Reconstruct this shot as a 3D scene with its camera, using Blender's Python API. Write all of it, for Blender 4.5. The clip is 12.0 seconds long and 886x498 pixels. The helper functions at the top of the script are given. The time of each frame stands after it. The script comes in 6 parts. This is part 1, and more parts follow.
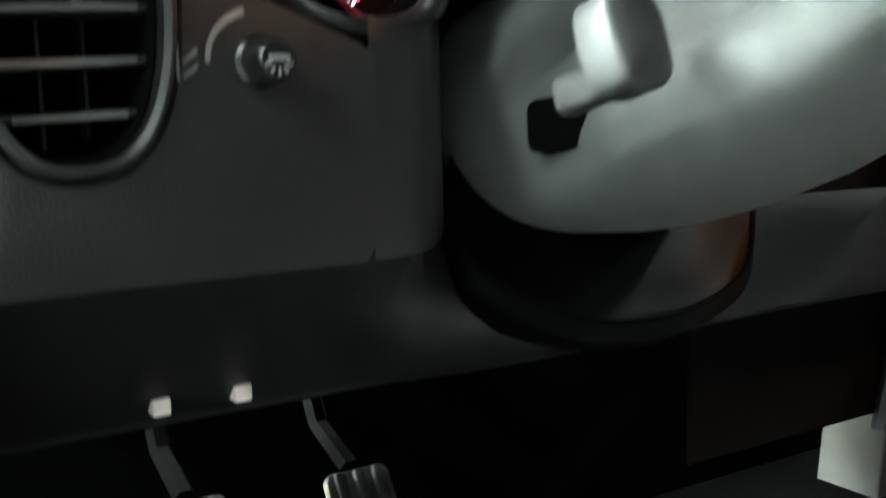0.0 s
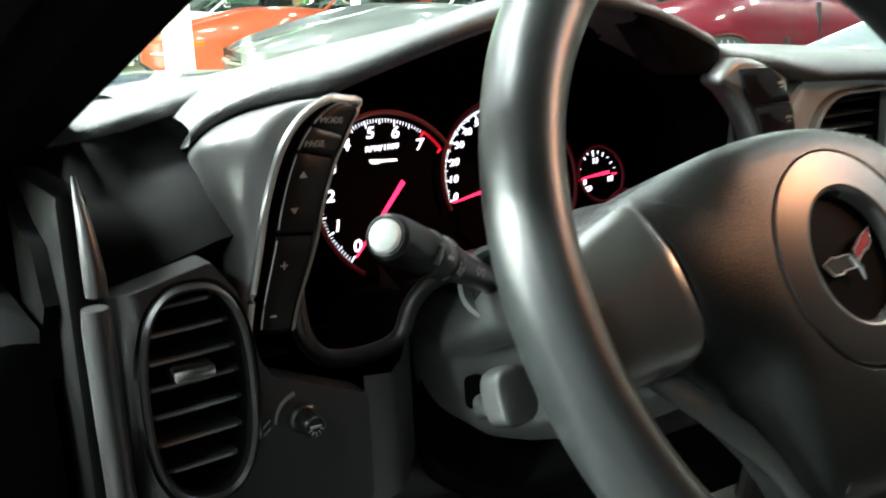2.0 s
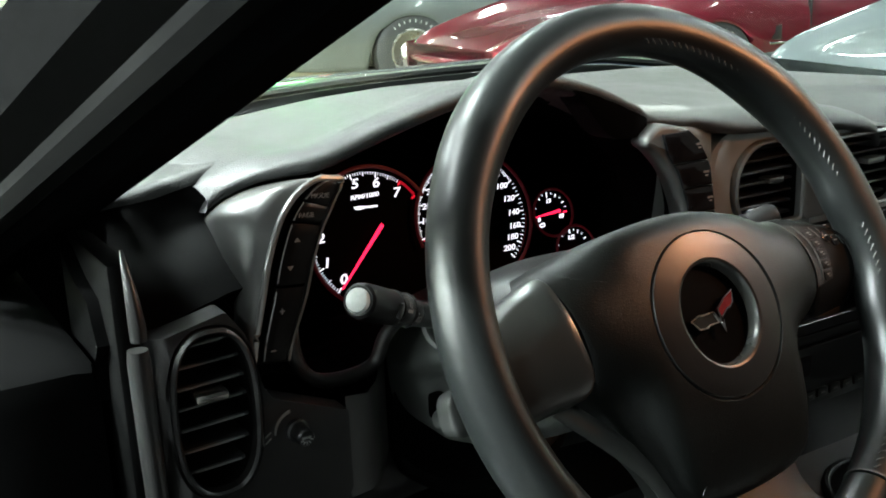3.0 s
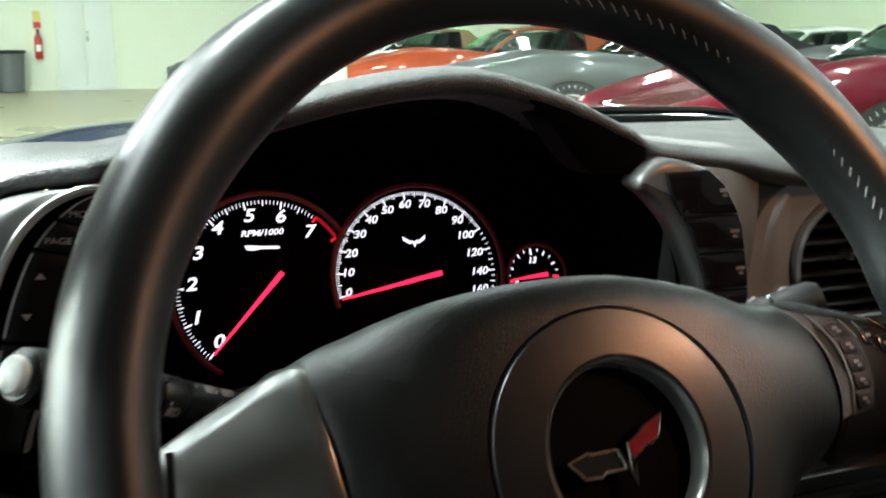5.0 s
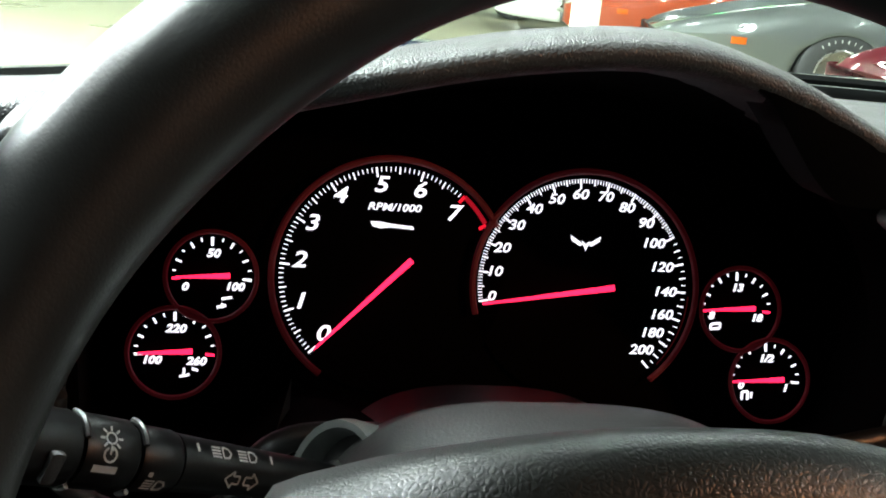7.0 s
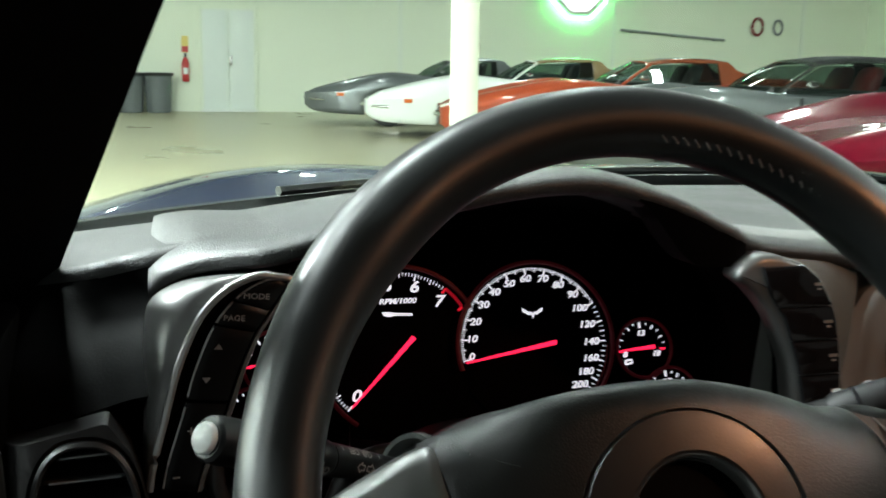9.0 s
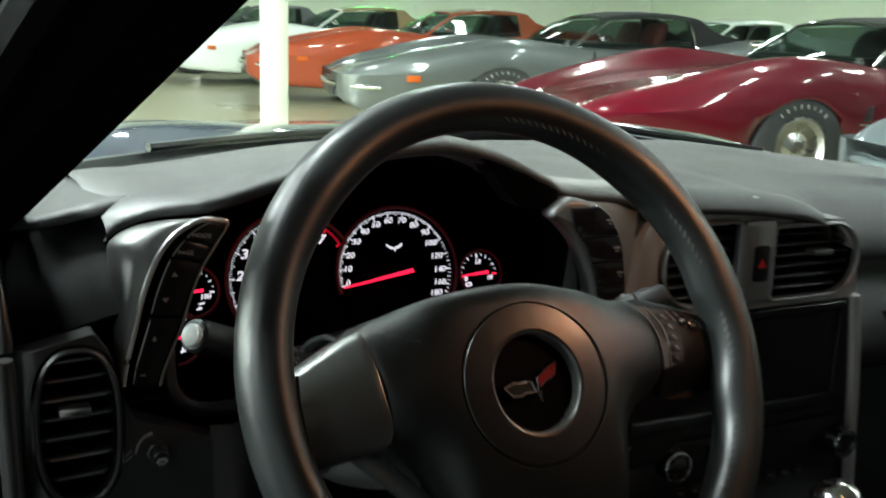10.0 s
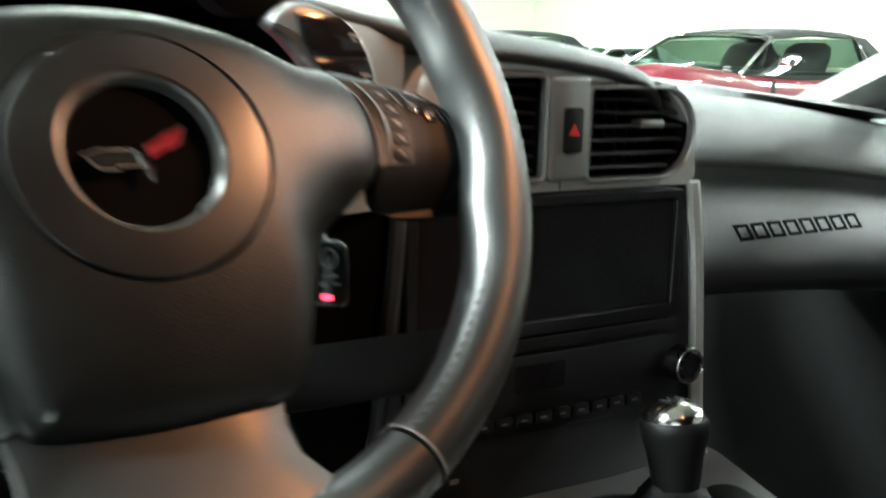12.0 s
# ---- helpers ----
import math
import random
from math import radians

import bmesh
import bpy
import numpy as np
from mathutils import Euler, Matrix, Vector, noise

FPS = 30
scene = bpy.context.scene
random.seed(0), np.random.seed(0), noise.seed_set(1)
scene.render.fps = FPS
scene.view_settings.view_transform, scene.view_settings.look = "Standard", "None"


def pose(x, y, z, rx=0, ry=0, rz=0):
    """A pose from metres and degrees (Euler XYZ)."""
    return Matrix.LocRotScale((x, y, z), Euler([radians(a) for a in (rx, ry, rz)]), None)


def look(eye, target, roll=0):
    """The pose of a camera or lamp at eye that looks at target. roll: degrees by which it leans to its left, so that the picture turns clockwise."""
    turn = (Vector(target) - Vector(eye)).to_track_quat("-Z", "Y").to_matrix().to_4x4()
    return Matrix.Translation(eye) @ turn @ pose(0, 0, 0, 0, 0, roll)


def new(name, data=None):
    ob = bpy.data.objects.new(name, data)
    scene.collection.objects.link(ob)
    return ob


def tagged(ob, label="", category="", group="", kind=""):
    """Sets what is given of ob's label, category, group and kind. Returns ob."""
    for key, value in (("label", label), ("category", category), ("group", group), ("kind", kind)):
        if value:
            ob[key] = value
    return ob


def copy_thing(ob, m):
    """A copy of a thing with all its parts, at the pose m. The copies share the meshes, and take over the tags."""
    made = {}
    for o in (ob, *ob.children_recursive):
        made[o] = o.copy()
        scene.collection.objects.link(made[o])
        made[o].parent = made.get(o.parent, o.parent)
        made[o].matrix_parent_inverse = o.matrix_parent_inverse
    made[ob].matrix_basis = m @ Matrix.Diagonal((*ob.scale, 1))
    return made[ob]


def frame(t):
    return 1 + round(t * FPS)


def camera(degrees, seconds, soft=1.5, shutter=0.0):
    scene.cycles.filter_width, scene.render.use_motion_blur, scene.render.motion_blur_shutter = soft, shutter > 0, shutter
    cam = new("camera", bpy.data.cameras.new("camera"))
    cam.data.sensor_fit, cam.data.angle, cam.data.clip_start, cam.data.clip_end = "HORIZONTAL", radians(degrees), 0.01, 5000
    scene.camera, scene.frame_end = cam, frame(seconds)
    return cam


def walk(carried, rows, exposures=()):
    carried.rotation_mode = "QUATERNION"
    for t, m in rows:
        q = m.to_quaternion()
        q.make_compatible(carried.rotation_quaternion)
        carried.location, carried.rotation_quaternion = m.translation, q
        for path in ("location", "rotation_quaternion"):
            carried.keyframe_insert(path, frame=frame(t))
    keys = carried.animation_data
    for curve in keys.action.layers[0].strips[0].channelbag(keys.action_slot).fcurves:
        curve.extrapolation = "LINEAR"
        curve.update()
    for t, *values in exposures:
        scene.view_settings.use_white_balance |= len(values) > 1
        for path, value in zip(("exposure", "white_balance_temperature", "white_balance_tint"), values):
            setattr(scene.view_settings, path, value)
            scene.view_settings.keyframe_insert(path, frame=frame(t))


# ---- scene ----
cam = camera(46.5, 12.0, 1.8, 0.5)
PATH = [
    (0, (-0.7202, -0.1074, 0.7597), (0.3654, 1.6633, 0.4573), -1.4),
    (0.2, (-0.7254, -0.1218, 0.7818), (0.3716, 1.6450, 0.4888), -2.7),
    (0.5, (-0.7270, -0.1312, 0.8196), (0.3787, 1.6246, 0.4940), -1.8),
    (0.8, (-0.7359, -0.1559, 0.8521), (0.3684, 1.5947, 0.4983), -1.5),
    (1, (-0.7401, -0.1725, 0.8731), (0.3499, 1.5843, 0.5004), -1.4),
    (1.5, (-0.7665, -0.2234, 0.9214), (0.3019, 1.5242, 0.4594), -1.5),
    (2, (-0.7941, -0.2774, 0.9708), (0.2593, 1.4659, 0.4625), -2.6),
    (2.5, (-0.8164, -0.3654, 1.0274), (0.2154, 1.3866, 0.5004), -3.9),
    (2.7, (-0.8403, -0.3934, 1.0495), (0.2205, 1.3337, 0.5014), -2.7),
    (4.3, (-0.7008, -0.3338, 1.0023), (0.1363, 1.5168, 0.4678), -0.1),
    (4.5, (-0.6639, -0.3151, 0.9939), (0.1255, 1.5627, 0.4867), -1),
    (5, (-0.5960, -0.2731, 0.9844), (0.1722, 1.6355, 0.5665), -0.1),
    (5.5, (-0.5472, -0.2172, 0.9812), (-0.0158, 1.7746, 0.5791), 2.7),
    (6, (-0.5306, -0.1663, 0.9834), (-0.2580, 1.8356, 0.4119), 4.4),
    (6.5, (-0.5217, -0.1442, 0.9888), (-0.1978, 1.8331, 0.3610), 5.9),
    (7, (-0.5213, -0.1483, 0.9921), (-0.1999, 1.8442, 0.4087), 5.5),
    (7.5, (-0.5310, -0.1603, 0.9981), (-0.2139, 1.8468, 0.4649), 4.6),
    (7.7, (-0.5392, -0.1736, 0.9998), (-0.2302, 1.8575, 0.5663), 3.3),
    (9.3, (-0.6429, -0.3827, 1.0390), (-0.0283, 1.5923, 0.6767), 1.8),
    (9.4, (-0.6533, -0.3978, 1.0422), (0.0055, 1.5618, 0.6725), 2.5),
    (9.5, (-0.6657, -0.4117, 1.0453), (0.0433, 1.5268, 0.6589), 2.4),
    (10, (-0.7256, -0.4932, 1.0611), (0.1709, 1.3483, 0.5980), 2),
    (10.5, (-0.7866, -0.5599, 1.0800), (0.1882, 1.2210, 0.5423), 2.8),
    (10.8, (-0.8141, -0.5960, 1.0968), (0.1889, 1.1494, 0.4983), 2.7),
    (11, (-0.8167, -0.6211, 1.0947), (0.1824, 1.1130, 0.4573), 2.9),
    (11.2, (-0.7931, -0.5805, 1.0642), (0.2407, 1.1188, 0.3922), 2.2),
    (11.3, (-0.7709, -0.5619, 1.0495), (0.2773, 1.1323, 0.3859), 2.4),
    (11.5, (-0.6970, -0.5076, 1.0075), (0.3515, 1.2086, 0.4048), 2.7),
    (11.7, (-0.619, -0.428, 0.951), (0.439, 1.205, 0.490), 3.3),
    (11.8, (-0.588, -0.414, 0.931), (0.456, 1.241, 0.520), 3.8),
    (12, (-0.5290, -0.3793, 0.8910), (0.5648, 1.3720, 0.5056), 1.7),
]
EXPOSURE = [(0.0, 2.4), (0.5, 2.4), (1.0, 2.55), (1.5, 1.9), (2.0, 1.15), (2.5, 0.38), (4.5, 0.2), (5.5, 0.3), (6.5, 0.33), (7.5, 0.42), (9.5, -0.3), (10.5, 0.1), (11.2, 0.85), (11.6, 1.4), (12.0, 1.63)]
walk(cam, [(t, look(eye, target, roll)) for t, eye, target, roll in PATH], EXPOSURE)

# ---- light ----
world = bpy.data.worlds.new("world")
scene.world = world
world.use_nodes = True
world.node_tree.nodes["Background"].inputs[0].default_value = (0.75, 0.9, 0.82, 1)
world.node_tree.nodes["Background"].inputs[1].default_value = 0.02


# ---- materials ----
def mat(name, col, rough=0.5, metal=0.0, grain=0.0, size=600.0, vary=0.15, blotch=14.0, coat=0.0, spec=0.5):
    """Surface with two scales of colour variation, uneven gloss and fine relief."""
    m = bpy.data.materials.new(name)
    m.use_nodes = True
    nt = m.node_tree
    b = nt.nodes["Principled BSDF"]
    b.inputs["Metallic"].default_value = metal
    b.inputs["Coat Weight"].default_value = coat
    b.inputs["Coat Roughness"].default_value = 0.04
    b.inputs["Specular IOR Level"].default_value = spec
    tc = nt.nodes.new("ShaderNodeTexCoord")
    big = nt.nodes.new("ShaderNodeTexNoise")
    big.inputs["Scale"].default_value = blotch
    big.inputs["Detail"].default_value = 6
    fine = nt.nodes.new("ShaderNodeTexNoise")
    fine.inputs["Scale"].default_value = size
    fine.inputs["Detail"].default_value = 3
    for n in (big, fine):
        nt.links.new(tc.outputs["Object"], n.inputs["Vector"])
    mix = nt.nodes.new("ShaderNodeMix")
    mix.data_type = "RGBA"
    mix.inputs[6].default_value = (*[max(0.0, c * (1 - vary)) for c in col], 1)
    mix.inputs[7].default_value = (*[min(1.0, c * (1 + vary)) for c in col], 1)
    nt.links.new(big.outputs["Fac"], mix.inputs[0])
    nt.links.new(mix.outputs[2], b.inputs["Base Color"])
    mr = nt.nodes.new("ShaderNodeMapRange")
    mr.inputs["From Min"].default_value, mr.inputs["From Max"].default_value = 0.3, 0.7
    mr.inputs["To Min"].default_value, mr.inputs["To Max"].default_value = rough * 0.88, min(1.0, rough * 1.12)
    nt.links.new(big.outputs["Fac"], mr.inputs["Value"])
    nt.links.new(mr.outputs["Result"], b.inputs["Roughness"])
    if grain:
        bump = nt.nodes.new("ShaderNodeBump")
        bump.inputs["Strength"].default_value = grain
        bump.inputs["Distance"].default_value = 0.0006
        nt.links.new(fine.outputs["Fac"], bump.inputs["Height"])
        nt.links.new(bump.outputs["Normal"], b.inputs["Normal"])
    return m


def hide(name, col, rough, cell=620.0, depth=0.5, spec=0.4, wear=0.2):
    """Embossed skin: rounded pebbles parted by fine creases, with worn, shinier patches."""
    m = mat(name, col, rough, vary=wear, blotch=9.0, spec=spec)
    nt = m.node_tree
    b = nt.nodes["Principled BSDF"]
    tc = nt.nodes["Texture Coordinate"]
    warp = nt.nodes.new("ShaderNodeTexNoise")
    warp.inputs["Scale"].default_value, warp.inputs["Detail"].default_value = cell * 0.45, 2
    nt.links.new(tc.outputs["Object"], warp.inputs["Vector"])
    push = nt.nodes.new("ShaderNodeVectorMath")
    push.operation = "MULTIPLY_ADD"
    push.inputs[1].default_value = (1.1 / cell,) * 3
    nt.links.new(warp.outputs["Color"], push.inputs[0])
    nt.links.new(tc.outputs["Object"], push.inputs[2])
    vo = nt.nodes.new("ShaderNodeTexVoronoi")
    vo.feature = "DISTANCE_TO_EDGE"
    vo.inputs["Scale"].default_value = cell
    nt.links.new(push.outputs[0], vo.inputs["Vector"])
    mr = nt.nodes.new("ShaderNodeMapRange")
    mr.interpolation_type = "SMOOTHSTEP"
    mr.inputs["From Min"].default_value, mr.inputs["From Max"].default_value = 0.0, 0.32
    nt.links.new(vo.outputs["Distance"], mr.inputs["Value"])
    bump = nt.nodes.new("ShaderNodeBump")
    bump.inputs["Strength"].default_value, bump.inputs["Distance"].default_value = depth, 0.0005
    nt.links.new(mr.outputs["Result"], bump.inputs["Height"])
    nt.links.new(bump.outputs["Normal"], b.inputs["Normal"])
    return m


def matt(name, col):
    """Flocked, fully matt cloth."""
    m = bpy.data.materials.new(name)
    m.use_nodes = True
    nt = m.node_tree
    nt.nodes.remove(nt.nodes["Principled BSDF"])
    d = nt.nodes.new("ShaderNodeBsdfDiffuse")
    nz = nt.nodes.new("ShaderNodeTexNoise")
    nz.inputs["Scale"].default_value = 60
    mx = nt.nodes.new("ShaderNodeMix")
    mx.data_type = "RGBA"
    mx.inputs[6].default_value = (*[c * 0.7 for c in col], 1)
    mx.inputs[7].default_value = (*[c * 1.3 for c in col], 1)
    nt.links.new(nz.outputs["Fac"], mx.inputs[0])
    nt.links.new(mx.outputs[2], d.inputs["Color"])
    nt.links.new(d.outputs[0], nt.nodes["Material Output"].inputs[0])
    return m


def glow(name, col, strength):
    m = bpy.data.materials.new(name)
    m.use_nodes = True
    b = m.node_tree.nodes["Principled BSDF"]
    b.inputs["Base Color"].default_value = (*[c * 0.5 for c in col], 1)
    b.inputs["Emission Color"].default_value = (*col, 1)
    b.inputs["Emission Strength"].default_value = strength
    b.inputs["Roughness"].default_value = 0.6
    return m


def clear_glass(name, tint=(1, 1, 1), gloss=0.035):
    """Thin pane: mostly clear, with a faint mirror gloss."""
    m = bpy.data.materials.new(name)
    m.use_nodes = True
    nt = m.node_tree
    nt.nodes.remove(nt.nodes["Principled BSDF"])
    out = nt.nodes["Material Output"]
    tr = nt.nodes.new("ShaderNodeBsdfTransparent")
    tr.inputs[0].default_value = (*tint, 1)
    gl = nt.nodes.new("ShaderNodeBsdfGlossy")
    gl.inputs["Roughness"].default_value = 0.03
    mx = nt.nodes.new("ShaderNodeMixShader")
    mx.inputs[0].default_value = gloss
    nt.links.new(tr.outputs[0], mx.inputs[1])
    nt.links.new(gl.outputs[0], mx.inputs[2])
    nt.links.new(mx.outputs[0], out.inputs[0])
    return m


M_PAD = hide("dash_grain", (0.024, 0.025, 0.024), 0.42, 560.0, 0.45, 0.5)
M_PLASTIC = mat("dark_plastic", (0.008, 0.0077, 0.0075), 0.42, grain=0.3, size=900)
M_PANEL = mat("lower_panel", (0.010, 0.0095, 0.0092), 0.36, spec=0.6, grain=0.3, size=900)
M_BLACK = mat("black_plastic", (0.004, 0.004, 0.0042), 0.34, grain=0.1)
# Near-black in place of shade, in cavities and on unlit parts; also embossed bars.
M_VOID = mat("shade_black", (0.0016, 0.0016, 0.0016), 0.9, spec=0.03)
M_FACE = mat("dial_face", (0.0006, 0.0006, 0.0008), 0.6, spec=0.02)
M_SATIN = mat("satin_trim", (0.30, 0.30, 0.292), 0.30, metal=0.7, grain=0.05, size=900)
M_STACK = mat("stack_trim", (0.50, 0.505, 0.49), 0.30, metal=0.55, grain=0.15, size=900)
M_LEATHER = hide("wheel_leather", (0.0068, 0.0078, 0.0077), 0.35, 900.0, 0.05, 0.44, 0.12)
M_PADLEATHER = hide("airbag_skin", (0.0024, 0.0031, 0.0028), 0.38, 720.0, 0.18, 0.36)
M_SPOKE = mat("spoke_cover", (0.0070, 0.0068, 0.0064), 0.34, grain=0.1, size=900, spec=0.50)
M_HUBEDGE = mat("hub_edge", (0.10, 0.10, 0.095), 0.25, metal=0.5, vary=0.05)
M_SHROUD = mat("column_shroud", (0.105, 0.113, 0.107), 0.46, grain=0.25, size=900)
# Dash grain lightened: the light on the shoulder is put into the colour.
M_PADLIT = hide("dash_grain_lit", (0.13, 0.135, 0.126), 0.44, 560.0, 0.35, 0.5)
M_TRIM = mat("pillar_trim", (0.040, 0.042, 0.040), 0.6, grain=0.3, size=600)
M_FLOCK = matt("seal_shade_black", (0.004, 0.004, 0.004))
M_SEAL = matt("door_seal", (0.0032, 0.0031, 0.0034))
M_LEVER = mat("lever_plastic", (0.035, 0.037, 0.035), 0.45, grain=0.2, size=900)
M_RUBBER = mat("rubber", (0.018, 0.018, 0.018), 0.65, grain=0.3, size=300)
M_TUNNEL = mat("tunnel_satin", (0.058, 0.056, 0.053), 0.40, metal=0.0, spec=0.45, grain=0.15, size=900)
M_CHROME = mat("chrome", (0.75, 0.75, 0.74), 0.12, metal=1.0, vary=0.03)
M_DULLMETAL = mat("brushed_metal", (0.55, 0.53, 0.50), 0.28, metal=1.0, vary=0.06)
M_THREAD = mat("grey_thread", (0.06, 0.06, 0.058), 0.7)
M_MARK = mat("grey_marking", (0.20, 0.20, 0.195), 0.5)
M_MARKDIM = mat("dim_marking", (0.12, 0.12, 0.115), 0.5)
# Carpet taken down to near-black, for the shade of the footwell.
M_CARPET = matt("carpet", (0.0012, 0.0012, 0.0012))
M_SLAT = mat("vent_slat", (0.017, 0.017, 0.018), 0.35, grain=0.05, spec=0.6)
M_BOOT = hide("boot_leather", (0.0025, 0.0025, 0.0025), 0.42, 700.0, 0.3, 0.13)
M_SPOKEGLOSS = mat("spoke_satin", (0.105, 0.106, 0.103), 0.30, metal=0.65, grain=0.04, size=900)
M_CONTROL = mat("control_skin", (0.0022, 0.0025, 0.0025), 0.48, grain=0.25, size=900, spec=0.12)
# Plastic taken to near-black: the shade of hollows is in the colour.
M_RECESS = mat("recess_shade_plastic", (0.0010, 0.0010, 0.0010), 0.55, grain=0.25, size=700, spec=0.035)
M_ARM = mat("spoke_arm_grey", (0.045, 0.047, 0.045), 0.45, grain=0.2, size=900)
M_POD = mat("pod_satin", (0.12, 0.12, 0.117), 0.36, metal=0.6, grain=0.05, size=900)
M_PODTRIM = mat("pod_dark_satin", (0.11, 0.11, 0.106), 0.33, metal=0.5, grain=0.05, size=900)
M_FLAGDARK = mat("flag_grey", (0.006, 0.008, 0.007), 0.25, vary=0.05)
M_FLAGRED = mat("flag_red", (0.16, 0.004, 0.008), 0.25, vary=0.3, blotch=200)
M_PEDAL = mat("pedal_metal", (0.14, 0.13, 0.12), 0.42, metal=0.8, grain=0.1, size=500)
M_CLIP = mat("pale_clip", (0.75, 0.66, 0.60), 0.35, vary=0.05)
M_STALK = mat("stalk_black", (0.0016, 0.0016, 0.0017), 0.38, grain=0.08, spec=0.18)
M_EDGELINE = mat("grey_edge", (0.055, 0.055, 0.053), 0.45)
M_MATTE = mat("matt_black", (0.004, 0.004, 0.0042), 0.5, grain=0.1, spec=0.2)
M_KEYPAD = mat("key_pad", (0.0009, 0.0009, 0.001), 0.55, grain=0.1, spec=0.02)
M_LOWSPOKE = mat("lower_spoke_satin", (0.009, 0.009, 0.009), 0.40, grain=0.1, spec=0.4)
M_GLOSS = mat("gloss_black", (0.008, 0.008, 0.009), 0.10)
M_LENS = mat("end_cap_white", (0.48, 0.50, 0.49), 0.28, vary=0.03)
M_REDPAINT = mat("red_print", (0.45, 0.02, 0.02), 0.3)
M_WHITE_GLOW = glow("dial_white", (0.91, 0.91, 1.0), 1.2)
M_RED_GLOW = glow("dial_red", (1.0, 0.015, 0.07), 2.4)
M_RED_DIM = glow("dial_ring_red", (0.20, 0.006, 0.016), 0.045)
M_FOB_RED = glow("fob_led", (1.0, 0.05, 0.1), 1.5)
M_GLASS = clear_glass("windscreen", (0.93, 1.0, 0.95))


# ---- mesh helpers ----
def basis(o, x, y):
    """Local frame: x and y as given, z towards the viewer."""
    x, y = Vector(x).normalized(), Vector(y).normalized()
    z = x.cross(y).normalized()
    m = Matrix((x, y, z)).transposed().to_4x4()
    m.translation = Vector(o)
    return m


def thing(name, m, label, category, group="", kind=""):
    ob = new(name)
    ob.matrix_world = m
    return tagged(ob, label, category, group, kind)


def finish(bm, name, material, smooth=40):
    bmesh.ops.recalc_face_normals(bm, faces=bm.faces[:])
    me = bpy.data.meshes.new(name)
    bm.to_mesh(me)
    bm.free()
    for mm in material if isinstance(material, (list, tuple)) else [material]:
        me.materials.append(mm)
    if smooth:
        me.shade_smooth()
        me.set_sharp_from_angle(angle=radians(smooth))
    return me


def part(name, bm, material, parent, label="", smooth=40, m=None):
    ob = new(name, finish(bm, name, material, smooth))
    ob.parent = parent
    if m is not None:
        ob.matrix_local = m
    if label:
        tagged(ob, label)
    return ob


def solo(name, bm, material, label, category, kind="", group="", smooth=40):
    return tagged(new(name, finish(bm, name, material, smooth)), label, category, group, kind)


def curve_pts(pts, n, closed=False):
    """Catmull-Rom curve through points of any dimension."""
    p = [np.array(q, float) for q in pts]
    out, k = [], len(p)
    spans = k if closed else k - 1
    for i in range(spans):
        if closed:
            a, b, c, d = p[i - 1], p[i], p[(i + 1) % k], p[(i + 2) % k]
        else:
            a, b, c, d = p[max(i - 1, 0)], p[i], p[i + 1], p[min(i + 2, k - 1)]
        for j in range(n):
            t = j / n
            out.append(0.5 * (2 * b + (c - a) * t + (2 * a - 5 * b + 4 * c - d) * t * t + (3 * b - a - 3 * c + d) * t ** 3))
    if not closed:
        out.append(p[-1])
    return out


def rrect(w, h, r, n=5, cx=0.0, cy=0.0):
    pts = []
    for sx, sy, a0 in ((1, 1, 0), (-1, 1, 90), (-1, -1, 180), (1, -1, 270)):
        for i in range(n + 1):
            a = radians(a0 + 90 * i / n)
            pts.append((cx + sx * (w / 2 - r) + r * math.cos(a), cy + sy * (h / 2 - r) + r * math.sin(a)))
    return pts


def oval(rx, ry, n=40, cx=0.0, cy=0.0, p=2.0):
    out = []
    for i in range(n):
        a = 2 * math.pi * i / n
        c, s = math.cos(a), math.sin(a)
        out.append((cx + rx * math.copysign(abs(c) ** (2 / p), c), cy + ry * math.copysign(abs(s) ** (2 / p), s)))
    return out


def inset(pts, d):
    """Outline moved inwards by d (counter-clockwise points)."""
    n, out = len(pts), []
    area = sum(pts[i - 1][0] * pts[i][1] - pts[i][0] * pts[i - 1][1] for i in range(n))
    sg = 1 if area > 0 else -1
    for i in range(n):
        a, b, c = Vector(pts[i - 1][:2]), Vector(pts[i][:2]), Vector(pts[(i + 1) % n][:2])
        t = (c - a)
        if t.length < 1e-9:
            t = b - a
        t.normalize()
        out.append((b.x - sg * t.y * d, b.y + sg * t.x * d))
    return out


def rings_mesh(rings, closed=True, cap0=False, cap1=False, loop=False, bm=None):
    """Skin between rings of 3D points."""
    bm = bm or bmesh.new()
    vs = [[bm.verts.new(tuple(q)) for q in r] for r in rings]
    n = len(rings[0])
    pairs = list(zip(vs[:-1], vs[1:])) + ([(vs[-1], vs[0])] if loop else [])
    for a, b in pairs:
        for i in range(n if closed else n - 1):
            j = (i + 1) % n
            f = (a[i], a[j], b[j], b[i])
            if len(set(f)) == 4:
                bm.faces.new(f)
    if cap0:
        bm.faces.new(vs[0][::-1])
    if cap1:
        bm.faces.new(vs[-1])
    return bm


